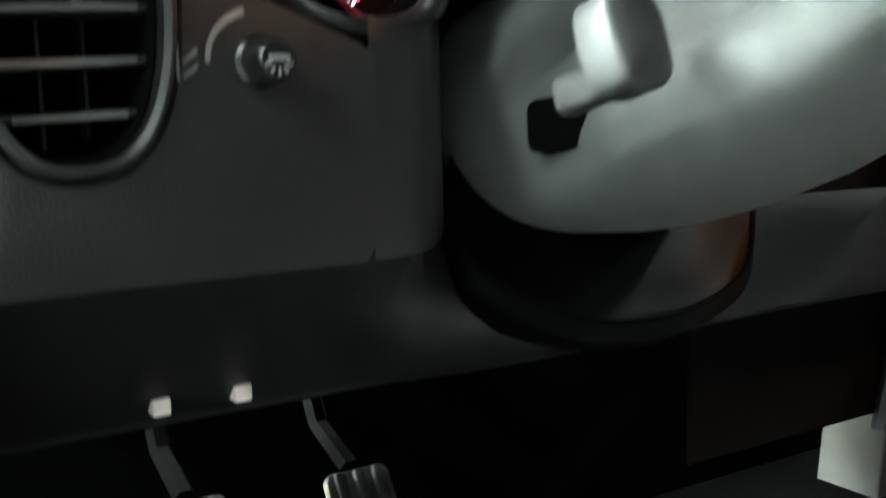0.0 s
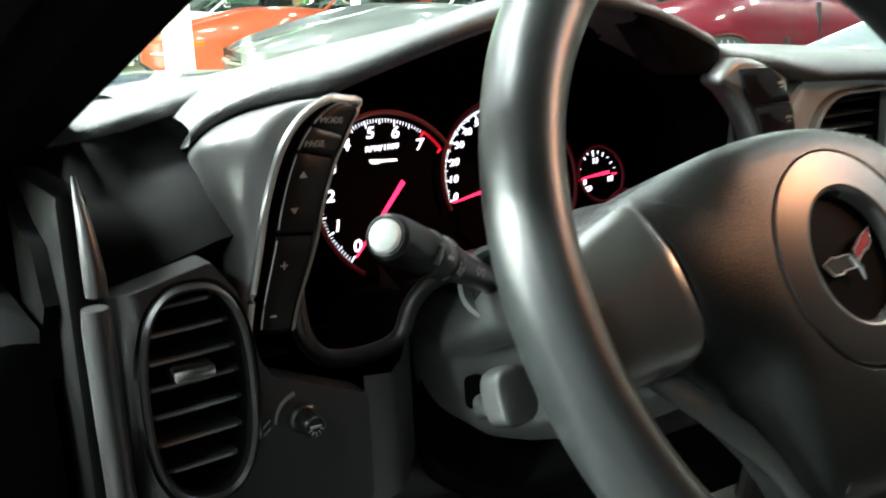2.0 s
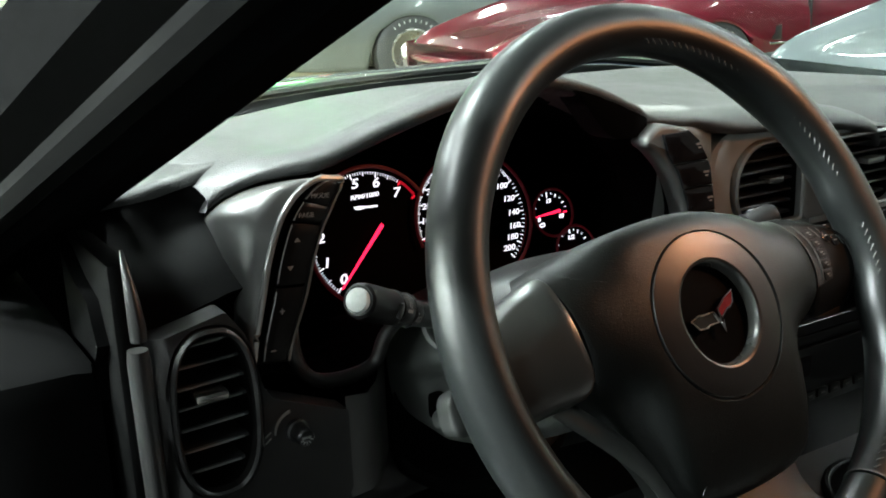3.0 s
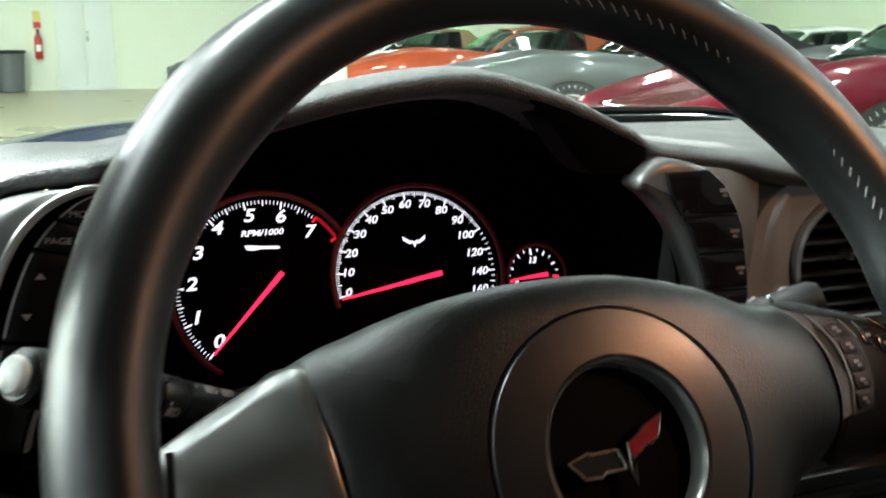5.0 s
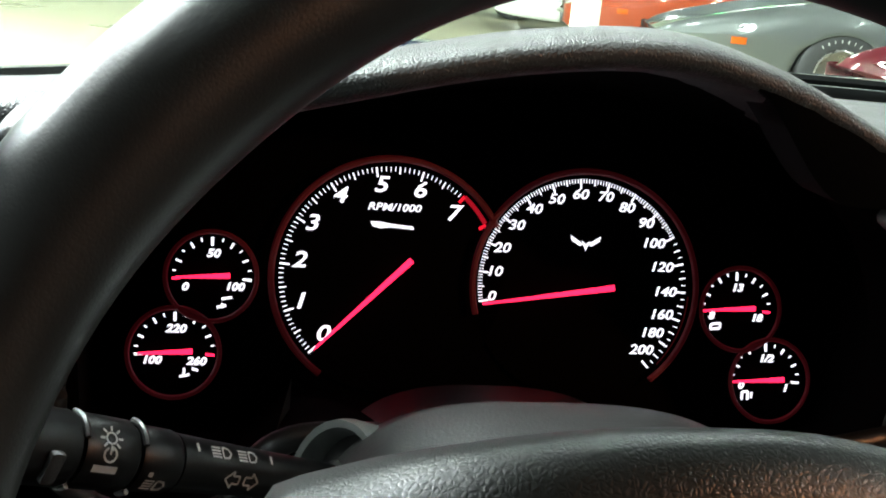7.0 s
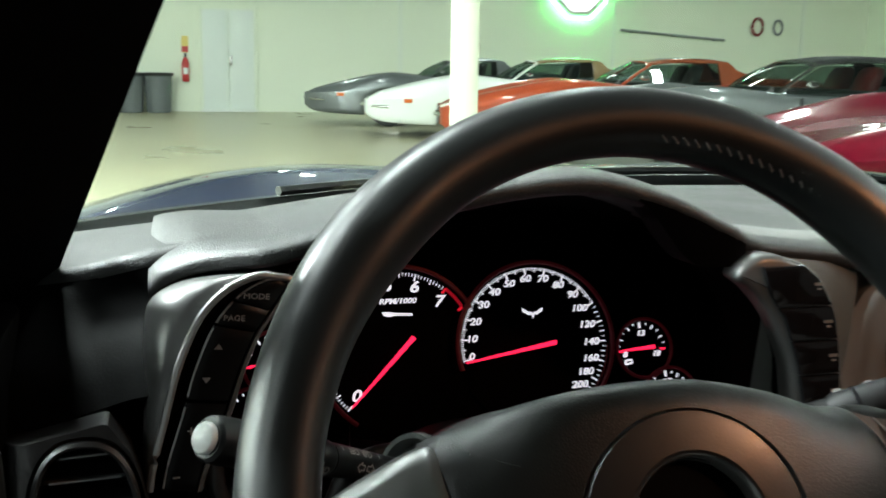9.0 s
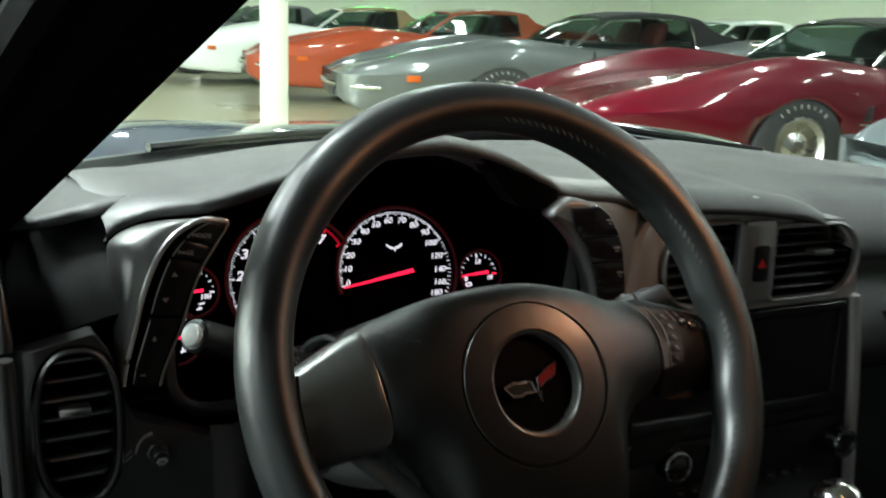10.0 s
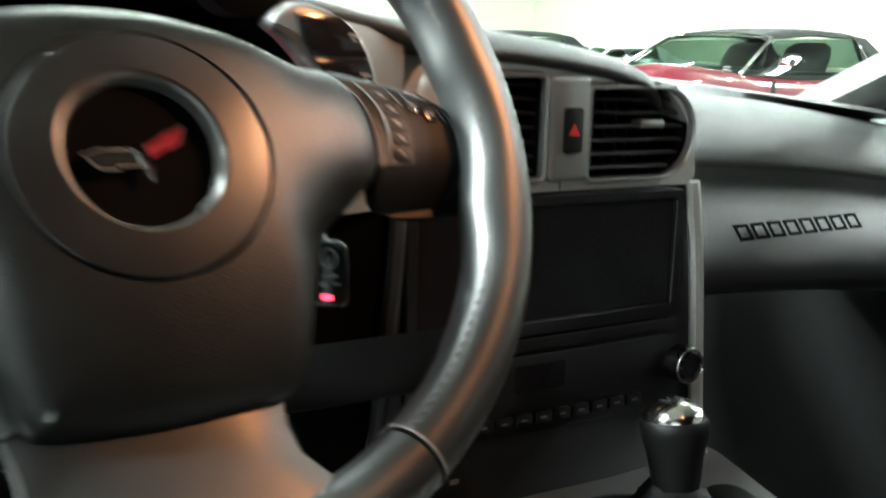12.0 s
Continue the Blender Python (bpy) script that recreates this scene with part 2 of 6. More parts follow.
def slab(pts, z0, z1, bev=0.0, bm=None, dome=0.0):
    """Outline extruded from z0 to z1 with a rounded front edge."""
    rings = [[(x, y, z0) for x, y in pts]]
    if bev:
        rings.append([(x, y, z1 - bev) for x, y in pts])
        rings.append([(x, y, z1 - bev * 0.3) for x, y in inset(pts, bev * 0.3)])
        rings.append([(x, y, z1) for x, y in inset(pts, bev)])
    else:
        rings.append([(x, y, z1) for x, y in pts])
    if dome:
        cx = sum(p[0] for p in pts) / len(pts)
        cy = sum(p[1] for p in pts) / len(pts)
        last = rings[-1]
        for k in (0.7, 0.35):
            rings.append([(cx + (x - cx) * k, cy + (y - cy) * k, z1 + dome * (1 - k * k)) for x, y, _ in last])
    return rings_mesh(rings, cap0=True, cap1=True, bm=bm)


def frame_ring(outer, inner, z0, z1, bev=0.002, bm=None, z_in=None):
    """Closed frame between two outlines with equal point counts."""
    z_in = z0 if z_in is None else z_in
    o2, i2 = inset(outer, bev), inset(inner, -bev)
    rings = [[(x, y, z0) for x, y in outer], [(x, y, z1 - bev) for x, y in outer], [(x, y, z1) for x, y in o2],
             [(x, y, z1) for x, y in i2], [(x, y, z1 - bev) for x, y in inner], [(x, y, z_in) for x, y in inner]]
    return rings_mesh(rings, bm=bm)


def sweep(path, radius, n=10, closed=False, bm=None, flat=1.0, up=(0, 0, 1)):
    """Tube along 3D points; radius a number or one per point."""
    path = [Vector(p) for p in path]
    rings = []
    k = len(path)
    for i, p in enumerate(path):
        a = path[i - 1] if (i or closed) else p
        b = path[(i + 1) % k] if (i < k - 1 or closed) else p
        t = (b - a).normalized()
        u = Vector(up)
        if abs(t.dot(u)) > 0.97:
            u = Vector((1, 0, 0))
        s = t.cross(u).normalized()
        u = s.cross(t).normalized()
        r = radius[i] if isinstance(radius, (list, tuple)) else radius
        rings.append([p + s * (r * math.cos(2 * math.pi * j / n)) + u * (r * flat * math.sin(2 * math.pi * j / n)) for j in range(n)])
    return rings_mesh(rings, cap0=not closed, cap1=not closed, loop=closed, bm=bm)


def box(x0, x1, y0, y1, z0, z1, bev=0.0, bm=None):
    b = bmesh.new()
    bmesh.ops.create_cube(b, size=1)
    for v in b.verts:
        v.co = Vector(((x0 + x1) / 2 + v.co.x * (x1 - x0), (y0 + y1) / 2 + v.co.y * (y1 - y0), (z0 + z1) / 2 + v.co.z * (z1 - z0)))
    if bev:
        bmesh.ops.bevel(b, geom=b.edges[:], offset=bev, segments=2, affect="EDGES", profile=0.5)
    return merge(bm, b)


def merge(bm, b):
    if bm is None:
        return b
    me = bpy.data.meshes.new("t")
    b.to_mesh(me)
    b.free()
    bm.from_mesh(me)
    bpy.data.meshes.remove(me)
    return bm


def text_bm(s, size, x=0.0, y=0.0, z=0.0, shear=0.0, thick=0.0, depth=0.0002, sx=1.0, bm=None):
    """Lettering in the built-in font, centred at x, y, as a mesh."""
    cu = bpy.data.curves.new("t", "FONT")
    cu.body, cu.size, cu.align_x, cu.align_y = s, size, "CENTER", "CENTER"
    cu.shear, cu.offset, cu.extrude, cu.resolution_u = shear, thick, depth, 3
    ob = bpy.data.objects.new("t", cu)
    scene.collection.objects.link(ob)
    dg = bpy.context.evaluated_depsgraph_get()
    me = bpy.data.meshes.new_from_object(ob.evaluated_get(dg))
    b = bm or bmesh.new()
    n0 = len(b.verts)
    b.from_mesh(me)
    b.verts.ensure_lookup_table()
    for v in b.verts[n0:]:
        v.co = Vector((v.co.x * sx + x, v.co.y + y, v.co.z + z))
    bpy.data.objects.remove(ob)
    bpy.data.curves.remove(cu)
    bpy.data.meshes.remove(me)
    return b


def bar(bm, x0, y0, x1, y1, w, z, d=0.0004):
    """Flat stroke from one point to another in the local plane."""
    t = Vector((x1 - x0, y1 - y0)).normalized()
    nx, ny = -t.y * w / 2, t.x * w / 2
    pts = [(x0 + nx, y0 + ny), (x0 - nx, y0 - ny), (x1 - nx, y1 - ny), (x1 + nx, y1 + ny)]
    return slab(pts, z, z + d, bm=bm)


UPRIGHT = ((1, 0, 0), (0, 0, 1))

# ---- the parking hall ----
def plain_wall(name, x0, x1, y0, y1, z0, z1, material, label, category="wall"):
    return solo(name, box(x0, x1, y0, y1, z0, z1), material, label, category, kind="structure", smooth=0)


M_WALL = mat("hall_wall", (0.74, 0.78, 0.64), 0.7, vary=0.05, blotch=0.6, grain=0.1, size=40)
M_DARKWALL = mat("bounce_cut_dark", (0.03, 0.03, 0.03), 0.7, vary=0.1, blotch=0.6)
M_CEIL = mat("hall_ceiling", (0.72, 0.74, 0.70), 0.8, vary=0.04, blotch=0.5)
M_CEILGREY = mat("hall_ceiling_grey", (0.06, 0.063, 0.06), 0.8, vary=0.06, blotch=0.5)
M_FLOOR = mat("hall_floor", (0.32, 0.30, 0.19), 0.30, vary=0.18, blotch=0.7, grain=0.15, size=30)
M_DOORPAINT = mat("hall_door", (0.70, 0.74, 0.70), 0.5, vary=0.04)
M_TUBE = glow("tube_light", (0.90, 1.0, 0.94), 30)
M_GREENNEON = glow("green_neon", (0.10, 1.0, 0.18), 60)
M_SIGNFACE = glow("sign_face", (0.95, 1.0, 0.95), 2.5)
M_BIN = mat("bin_plastic", (0.10, 0.11, 0.11), 0.5)
M_SIGNRED = mat("sign_red", (0.50, 0.03, 0.03), 0.4)
M_YELLOW = mat("sign_yellow", (0.7, 0.55, 0.15), 0.5)
M_HOSE = mat("hose_red", (0.25, 0.04, 0.04), 0.5)
M_HOSEGREY = mat("hose_grey", (0.22, 0.24, 0.23), 0.5)

FAR, LEFT, RIGHT, NEAR, TOP = 22.0, -6.0, 16.0, -3.6, 4.4
plain_wall("floor", LEFT - 0.2, RIGHT + 0.2, 2.2, FAR + 0.2, -0.2, 0.0, M_FLOOR, "pale sealed concrete hall floor", "floor")
# The floor and walls by the car are unseen; dark tone cuts bounced light.
plain_wall("floor_2", LEFT - 0.2, RIGHT + 0.2, NEAR - 0.2, 2.2, -0.2, 0.0, M_DARKWALL, "unseen hall floor, dark to cut bounced light", "floor")
# The ceiling is unseen; its dark tone keeps reflections in the leather low.
plain_wall("ceiling", LEFT - 0.2, RIGHT + 0.2, NEAR - 0.2, FAR + 0.2, TOP, TOP + 0.2, M_CEILGREY, "unseen hall ceiling, dark to keep reflections low", "ceiling")
plain_wall("wall_north", LEFT, RIGHT, FAR, FAR + 0.2, 0, TOP, M_WALL, "white painted panel wall with seams")
plain_wall("wall_south", LEFT, RIGHT, NEAR - 0.2, NEAR, 0, TOP, M_DARKWALL, "unseen hall wall, dark to cut bounced light")
plain_wall("wall_west", LEFT - 0.2, LEFT, 0.0, FAR + 0.2, 0, TOP, M_CEIL, "white painted hall wall")
plain_wall("wall_west_2", LEFT - 0.2, LEFT, NEAR - 0.2, 0.0, 0, TOP, M_DARKWALL, "unseen hall wall, dark to cut bounced light")
plain_wall("wall_east", RIGHT, RIGHT + 0.2, NEAR - 0.2, FAR + 0.2, 0, TOP, M_WALL, "white painted hall wall")


def tube_lamp(x, y, along):
    ob = thing("ceiling_light", pose(x, y, TOP - 0.12, 0, 0, 90 if along else 0), "long white fluorescent ceiling light", "ceiling light", "hall ceiling lights")
    part("housing", box(-0.62, 0.62, -0.08, 0.08, 0.02, 0.12, 0.01), M_CEIL, ob)
    for dy in (-0.04, 0.04):
        part("tube", sweep([(-0.58, dy, 0), (0.58, dy, 0)], 0.018, 8), M_TUBE, ob, smooth=60)
    return ob


# The unseen first row is boosted to light the cabin from the left.
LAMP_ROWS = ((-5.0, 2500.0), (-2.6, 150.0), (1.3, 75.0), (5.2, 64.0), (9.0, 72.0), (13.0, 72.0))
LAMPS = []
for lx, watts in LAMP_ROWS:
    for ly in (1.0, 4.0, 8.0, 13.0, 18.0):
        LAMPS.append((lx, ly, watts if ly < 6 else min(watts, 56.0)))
# Unseen fixtures, added and moved to put light on spoke, rim and stack.
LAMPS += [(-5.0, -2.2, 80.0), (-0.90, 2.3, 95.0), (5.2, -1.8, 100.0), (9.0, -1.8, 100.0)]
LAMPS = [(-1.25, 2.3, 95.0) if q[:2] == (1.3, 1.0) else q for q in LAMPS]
lamp = None
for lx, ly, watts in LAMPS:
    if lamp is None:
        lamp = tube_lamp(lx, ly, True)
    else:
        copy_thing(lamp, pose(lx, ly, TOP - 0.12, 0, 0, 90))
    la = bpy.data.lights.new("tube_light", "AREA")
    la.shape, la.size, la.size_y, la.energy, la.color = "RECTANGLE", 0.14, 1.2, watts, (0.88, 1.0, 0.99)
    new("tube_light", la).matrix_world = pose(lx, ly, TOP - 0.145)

M_POST = mat("post_paint", (0.46, 0.48, 0.38), 0.6, vary=0.08, blotch=3, grain=0.1, size=60)
# white post beside the row of cars
post = thing("post", pose(1.235, 6.15, 0), "white painted square steel post", "post")
part("shaft", slab(rrect(0.15, 0.15, 0.008, 2), 0.0, TOP), M_POST, post)
part("base_plate", slab(rrect(0.2, 0.2, 0.01, 2), 0.0, 0.012), M_POST, post)
part("conduit_box", box(0.0755, 0.10, -0.02, 0.02, 1.13, 1.18, 0.003), M_POST, post)

# fittings of the far wall
for i, sx in enumerate((-3.2, 4.3, 9.3, 14.2)):
    solo("trim", box(sx - 0.02, sx + 0.02, FAR - 0.012, FAR, 0, TOP), M_DOORPAINT, "narrow white cover strip of the wall panels", "trim", kind="structure", smooth=0)
pipe = thing("wall_rail", pose(0, 0, 0), "thin grey rail along the wall", "rail")
part("bar", sweep([(9.45, FAR - 0.05, 1.88), (12.1, FAR - 0.05, 1.70)], 0.03, 8), M_HOSEGREY, pipe)
for k in (0.1, 0.5, 0.9):
    part("bracket", box(9.45 + 2.65 * k - 0.02, 9.45 + 2.65 * k + 0.02, FAR - 0.05, FAR, 1.83 - 0.18 * k, 1.87 - 0.18 * k), M_HOSEGREY, pipe)


def hose(x, z, r, material, label):
    pts = []
    for i in range(120):
        a = i * 2 * math.pi / 24
        rr = r * (0.75 + 0.25 * math.sin(i * 1.7) * 0.4)
        pts.append((x + rr * 0.72 * math.cos(a), FAR - 0.06 - 0.02 * (i % 5) / 5, z + rr * math.sin(a)))
    ob = thing("hose_coil", pose(0, 0, 0), label, "hose", "coils on the wall")
    part("hose", sweep(pts, 0.018, 6), material, ob)
    part("hook", box(x - 0.03, x + 0.03, FAR - 0.10, FAR, z + r * 0.7, z + r * 0.78), M_HOSEGREY, ob)


hose(12.95, 2.03, 0.26, M_HOSE, "red rubber hose coiled on a wall hook")
hose(13.5, 2.02, 0.22, M_HOSEGREY, "grey rubber hose coiled on a wall hook")

sign = thing("lit_sign", basis((8.4, FAR - 0.02, 2.75), *UPRIGHT), "octagonal white lit sign with green neon glow", "sign")
octo = [(0.62 * math.cos(radians(22.5 + 45 * i)), 0.62 * math.sin(radians(22.5 + 45 * i))) for i in range(8)]
part("case", slab(octo, 0.0, 0.10, 0.01), M_DOORPAINT, sign)
part("face", slab(inset(octo, 0.1), 0.10, 0.108), M_SIGNFACE, sign)
part("neon_tube", sweep([(x * 1.12, y * 1.12, 0.05) for x, y in octo], 0.022, 6, closed=True), M_GREENNEON, sign)
part("motif", slab(oval(0.22, 0.07, 20), 0.108, 0.112), M_GREENNEON, sign)

door = tagged(new("door_1"), "white double door in the far wall", "door", kind="structure")
part("leaf", box(0.10, 0.62, FAR - 0.03, FAR, 0.02, 2.1, 0.005), M_DOORPAINT, door)
part("leaf", box(0.64, 1.16, FAR - 0.03, FAR, 0.02, 2.1, 0.005), M_DOORPAINT, door)
part("door_frame", box(0.03, 0.10, FAR - 0.05, FAR, 0, 2.18, 0.005), M_WALL, door)
part("door_frame", box(1.16, 1.23, FAR - 0.05, FAR, 0, 2.18, 0.005), M_WALL, door)
part("sill", box(0.05, 1.2, FAR - 0.12, FAR - 0.031, 0.0, 0.06, 0.01), M_CEIL, door)
part("handle", box(0.65, 0.70, FAR - 0.08, FAR - 0.03, 0.95, 1.15, 0.01), M_DULLMETAL, door)

ext = thing("fire_extinguisher", pose(-0.25, FAR - 0.09, 0.62), "red wall-mounted fire extinguisher under a sign", "fire extinguisher")
part("cylinder", rings_mesh([[(r * math.cos(a), r * math.sin(a), z) for a in [2 * math.pi * i / 14 for i in range(14)]] for r, z in ((0.06, 0), (0.075, 0.02), (0.075, 0.38), (0.05, 0.45), (0.02, 0.5))], cap0=True, cap1=True), M_SIGNRED, ext)
part("valve", box(-0.03, 0.03, -0.02, 0.02, 0.5, 0.58, 0.005), M_BLACK, ext)
part("label_plate", box(-0.05, 0.05, -0.082, -0.074, 0.15, 0.28), M_CEIL, ext)
esign = thing("wall_sign", basis((-0.25, FAR - 0.005, 1.38), *UPRIGHT), "small red and yellow safety sign", "sign")
part("plate", slab(rrect(0.14, 0.34, 0.01, 2), 0, 0.004), M_YELLOW, esign)
part("band", slab(rrect(0.14, 0.12, 0.01, 2, cy=-0.1), 0.004, 0.006), M_SIGNRED, esign)


def bin_at(x):
    ob = thing("waste_bin", pose(x, FAR - 0.45, 0), "grey plastic waste bin against the wall", "bin", "waste bins")
    r0 = [(0.22, 0.0), (0.24, 0.02), (0.28, 0.72), (0.30, 0.74), (0.30, 0.78), (0.27, 0.78), (0.25, 0.5)]
    part("body", rings_mesh([[(r * math.cos(a), r * math.sin(a), z) for a in [2 * math.pi * i / 20 for i in range(20)]] for r, z in r0], cap0=True, cap1=True), M_BIN, ob)
    part("liner", rings_mesh([[(r * math.cos(a), r * math.sin(a), z) for a in [2 * math.pi * i / 20 for i in range(20)]] for r, z in ((0.305, 0.74), (0.312, 0.79), (0.29, 0.80))]), M_BLACK, ob)


bin_at(-1.35)
bin_at(-0.80)

# ---- parked sports cars ----
M_TYRE = mat("tyre", (0.02, 0.02, 0.02), 0.6, grain=0.3, size=120)
M_TYREMARK = mat("tyre_white", (0.34, 0.34, 0.32), 0.6)
M_CARGLASS = clear_glass("car_glass", (0.34, 0.42, 0.39), 0.10)
M_AMBER = mat("amber_lens", (0.55, 0.10, 0.01), 0.2)
M_ROOF = mat("roof_black", (0.006, 0.006, 0.006), 0.6, grain=0.1, spec=0.15)
M_SEALBLACK = mat("car_black", (0.012, 0.012, 0.012), 0.3)


def paint(name, col, metal=0.0):
    return mat(name, col, 0.34, metal=metal, coat=1.0, vary=0.04, blotch=3, spec=0.18)


ST = [  # x, half width, hood height, fender height, lower edge
    (1.31, 0.58, 0.50, 0.50, 0.40), (1.26, 0.70, 0.545, 0.555, 0.32), (1.05, 0.79, 0.61, 0.65, 0.24), (0.45, 0.865, 0.71, 0.80, 0.20),
    (-0.10, 0.885, 0.76, 0.895, 0.20), (-0.55, 0.855, 0.79, 0.865, 0.20), (-0.9, 0.825, 0.83, 0.83, 0.19), (-1.5, 0.81, 0.83, 0.81, 0.19),
    (-2.05, 0.835, 0.85, 0.86, 0.20), (-2.49, 0.885, 0.87, 0.945, 0.20), (-2.95, 0.865, 0.87, 0.92, 0.22), (-3.35, 0.80, 0.82, 0.83, 0.30), (-3.52, 0.72, 0.76, 0.76, 0.38)]


AXLES = (-0.12, -2.61)
M_CARSEAT = mat("car_seat_red", (0.20, 0.012, 0.014), 0.5, grain=0.2, size=300)
M_CARTRIM = mat("car_trim_dark", (0.02, 0.02, 0.02), 0.5)


def classic_car(m, body, roof, label, seats=M_CARTRIM, amber=True, blade_mat=M_CHROME):
    """Long-nosed coupe: nose along local x, front axle at the origin."""
    car = thing("sports_car", m, label, "car", "parked sports cars")
    st = curve_pts(ST, 7)
    rings = []
    for x, w, hc, hf, lo in st:
        arch = lo
        for xa in AXLES:
            d = abs(x - xa)
            if d < 0.365:
                arch = max(arch, 0.33 + math.sqrt(0.365 ** 2 - d * d) * 0.88)
        prof = [(0, hc), (0.35 * w, hc - 0.005), (0.58 * w, hc * 0.72 + hf * 0.28 - 0.01), (0.78 * w, hf), (0.92 * w, hf - 0.045),
                (0.985 * w, hf - 0.15), (w, max(0.55, arch)), (0.97 * w, max(0.36, arch)), (0.93 * w, max(lo, arch) + 0.001), (0.80 * w, max(lo, arch))]
        half = curve_pts(prof, 3)
        rings.append([(x, -p[0], p[1]) for p in half[::-1]] + [(x, p[0], p[1]) for p in half[1:]])
    part("body", rings_mesh(rings, closed=False, cap0=True), body, car, smooth=50)
    # underside and wheel wells
    part("underbody", box(-3.4, 0.9, -0.72, 0.72, 0.22, 0.45, 0.03), M_SEALBLACK, car)
    # cabin: dark tub, seats and dash under a glazed top
    part("cabin_tub", box(-2.20, -0.74, -0.60, 0.60, 0.70, 0.862, 0.02), M_CARTRIM, car)
    part("car_dash", box(-0.94, -0.76, -0.58, 0.58, 0.80, 0.89, 0.03), M_CARTRIM, car)
    for sy in (-0.31, 0.31):
        part("car_seat", rings_mesh([[(-1.66 - 0.10 * k + dx, sy + dy, 0.80 + 0.30 * k) for dx, dy in oval(0.07 * r, 0.21 * r, 16, p=3)] for k, r in ((0, 1.0), (0.5, 1.0), (0.85, 0.9), (1.0, 0.6))], cap0=True, cap1=True), seats, car, smooth=60)
    base_f = curve_pts([(-0.80, -0.66, 0.83), (-0.64, -0.38, 0.835), (-0.59, 0.0, 0.84), (-0.64, 0.38, 0.835), (-0.80, 0.66, 0.83)], 4)
    top_f = curve_pts([(-1.16, -0.54, 1.115), (-1.09, -0.28, 1.145), (-1.07, 0.0, 1.15), (-1.09, 0.28, 1.145), (-1.16, 0.54, 1.115)], 4)
    part("car_windscreen", rings_mesh([[np.array(p) * (1 - k) + np.array(q) * k + np.array((0.03, 0, 0.02)) * math.sin(math.pi * k) for p, q in zip(base_f, top_f)] for k in (0, 0.33, 0.67, 1)], closed=False), M_CARGLASS, car, smooth=60)
    part("windscreen_frame", sweep([tuple(q) for q in top_f], 0.016, 8), M_CHROME if roof is M_ROOF else body, car)
    rf = []
    for x, w1, z1 in ((-1.10, 0.55, 1.130), (-1.20, 0.545, 1.165), (-1.4, 0.535, 1.195), (-1.65, 0.53, 1.205), (-1.90, 0.53, 1.195), (-2.08, 0.52, 1.165)):
        rf.append([(x, -w1, z1 - 0.05), (x, -w1 + 0.03, z1 - 0.022), (x, -w1 + 0.12, z1), (x, 0, z1 + 0.015), (x, w1 - 0.12, z1), (x, w1 - 0.03, z1 - 0.022), (x, w1, z1 - 0.05)])
    part("roof_panel", rings_mesh([curve_pts(g, 3) for g in rf], closed=False), roof, car, smooth=50)
    part("rear_window", rings_mesh([[(-2.06, w, 1.15) for w in (-0.40, 0, 0.40)], [(-2.20, w, 0.90) for w in (-0.44, 0, 0.44)]], closed=False), M_CARGLASS, car)
    for s in (-1, 1):
        part("windscreen_pillar", sweep([(-0.80, s * 0.66, 0.83), (-0.99, s * 0.60, 0.985), (-1.16, s * 0.542, 1.115)], 0.017, 8), M_CHROME if roof is M_ROOF else body, car)
        part("side_window", rings_mesh([[(-0.84, s * 0.668, 0.83), (-1.96, s * 0.675, 0.845)], [(-1.02, s * 0.61, 0.985), (-1.95, s * 0.605, 1.02)], [(-1.19, s * 0.55, 1.10), (-1.94, s * 0.54, 1.14)]], closed=False), M_CARGLASS, car, smooth=60)
        part("drip_rail", sweep([(-1.15, s * 0.552, 1.112), (-1.5, s * 0.548, 1.148), (-1.94, s * 0.54, 1.142), (-1.97, s * 0.61, 1.01), (-1.98, s * 0.68, 0.845)], 0.010, 6), M_CHROME if roof is M_ROOF else roof, car)
        part("rear_pillar", rings_mesh([[(-1.96, s * 0.69, 0.80), (-1.94, s * 0.545, 1.155), (-2.08, s * 0.51, 1.15), (-2.20, s * 0.56, 1.02), (-2.55, s * 0.66, 0.88)], [(-1.96, s * 0.655, 0.80), (-1.94, s * 0.505, 1.155), (-2.08, s * 0.43, 1.15), (-2.20, s * 0.47, 1.02), (-2.55, s * 0.58, 0.88)]], cap0=True, cap1=True), roof, car, smooth=30)
        part("mirror", rings_mesh([[(-1.02 + dx, s * (0.80 + 0.09 * k), 0.93 + dz) for dx, dz in oval(0.05 * r, 0.035 * r, 10)] for k, r in ((0, 0.5), (0.3, 1), (0.8, 1), (1, 0.7))], cap0=True, cap1=True), M_CHROME, car)
        if amber:
            part("marker_lamp", box(0.62, 0.74, s * 0.845 - 0.01, s * 0.845 + 0.012, 0.50, 0.555, 0.004), M_AMBER, car)
        part("side_trim", box(-0.88, -0.58, s * 0.842 - 0.01, s * 0.842 + 0.008, 0.475, 0.490, 0.003), M_CHROME, car)
        part("side_vent", box(-0.68, -0.58, s * 0.845 - 0.02, s * 0.845 + 0.004, 0.50, 0.60, 0.01), M_SEALBLACK, car)
        part("door_gap", box(-0.955, -0.945, s * 0.815 - 0.02, s * 0.815 + 0.012, 0.30, 0.80), M_SEALBLACK, car)
        part("door_gap", box(-1.96, -1.95, s * 0.82 - 0.02, s * 0.82 + 0.010, 0.30, 0.80), M_SEALBLACK, car)
        for xa in AXLES:
            y = s * 0.765
            wheel = thing("wheel", pose(xa, y, 0.335, 90 * -s, 0, 0), "", "")
            wheel.parent = car
            ty = [(0.20, -0.10), (0.29, -0.105), (0.325, -0.09), (0.335, -0.06), (0.335, 0.06), (0.325, 0.09), (0.29, 0.105), (0.20, 0.10)]
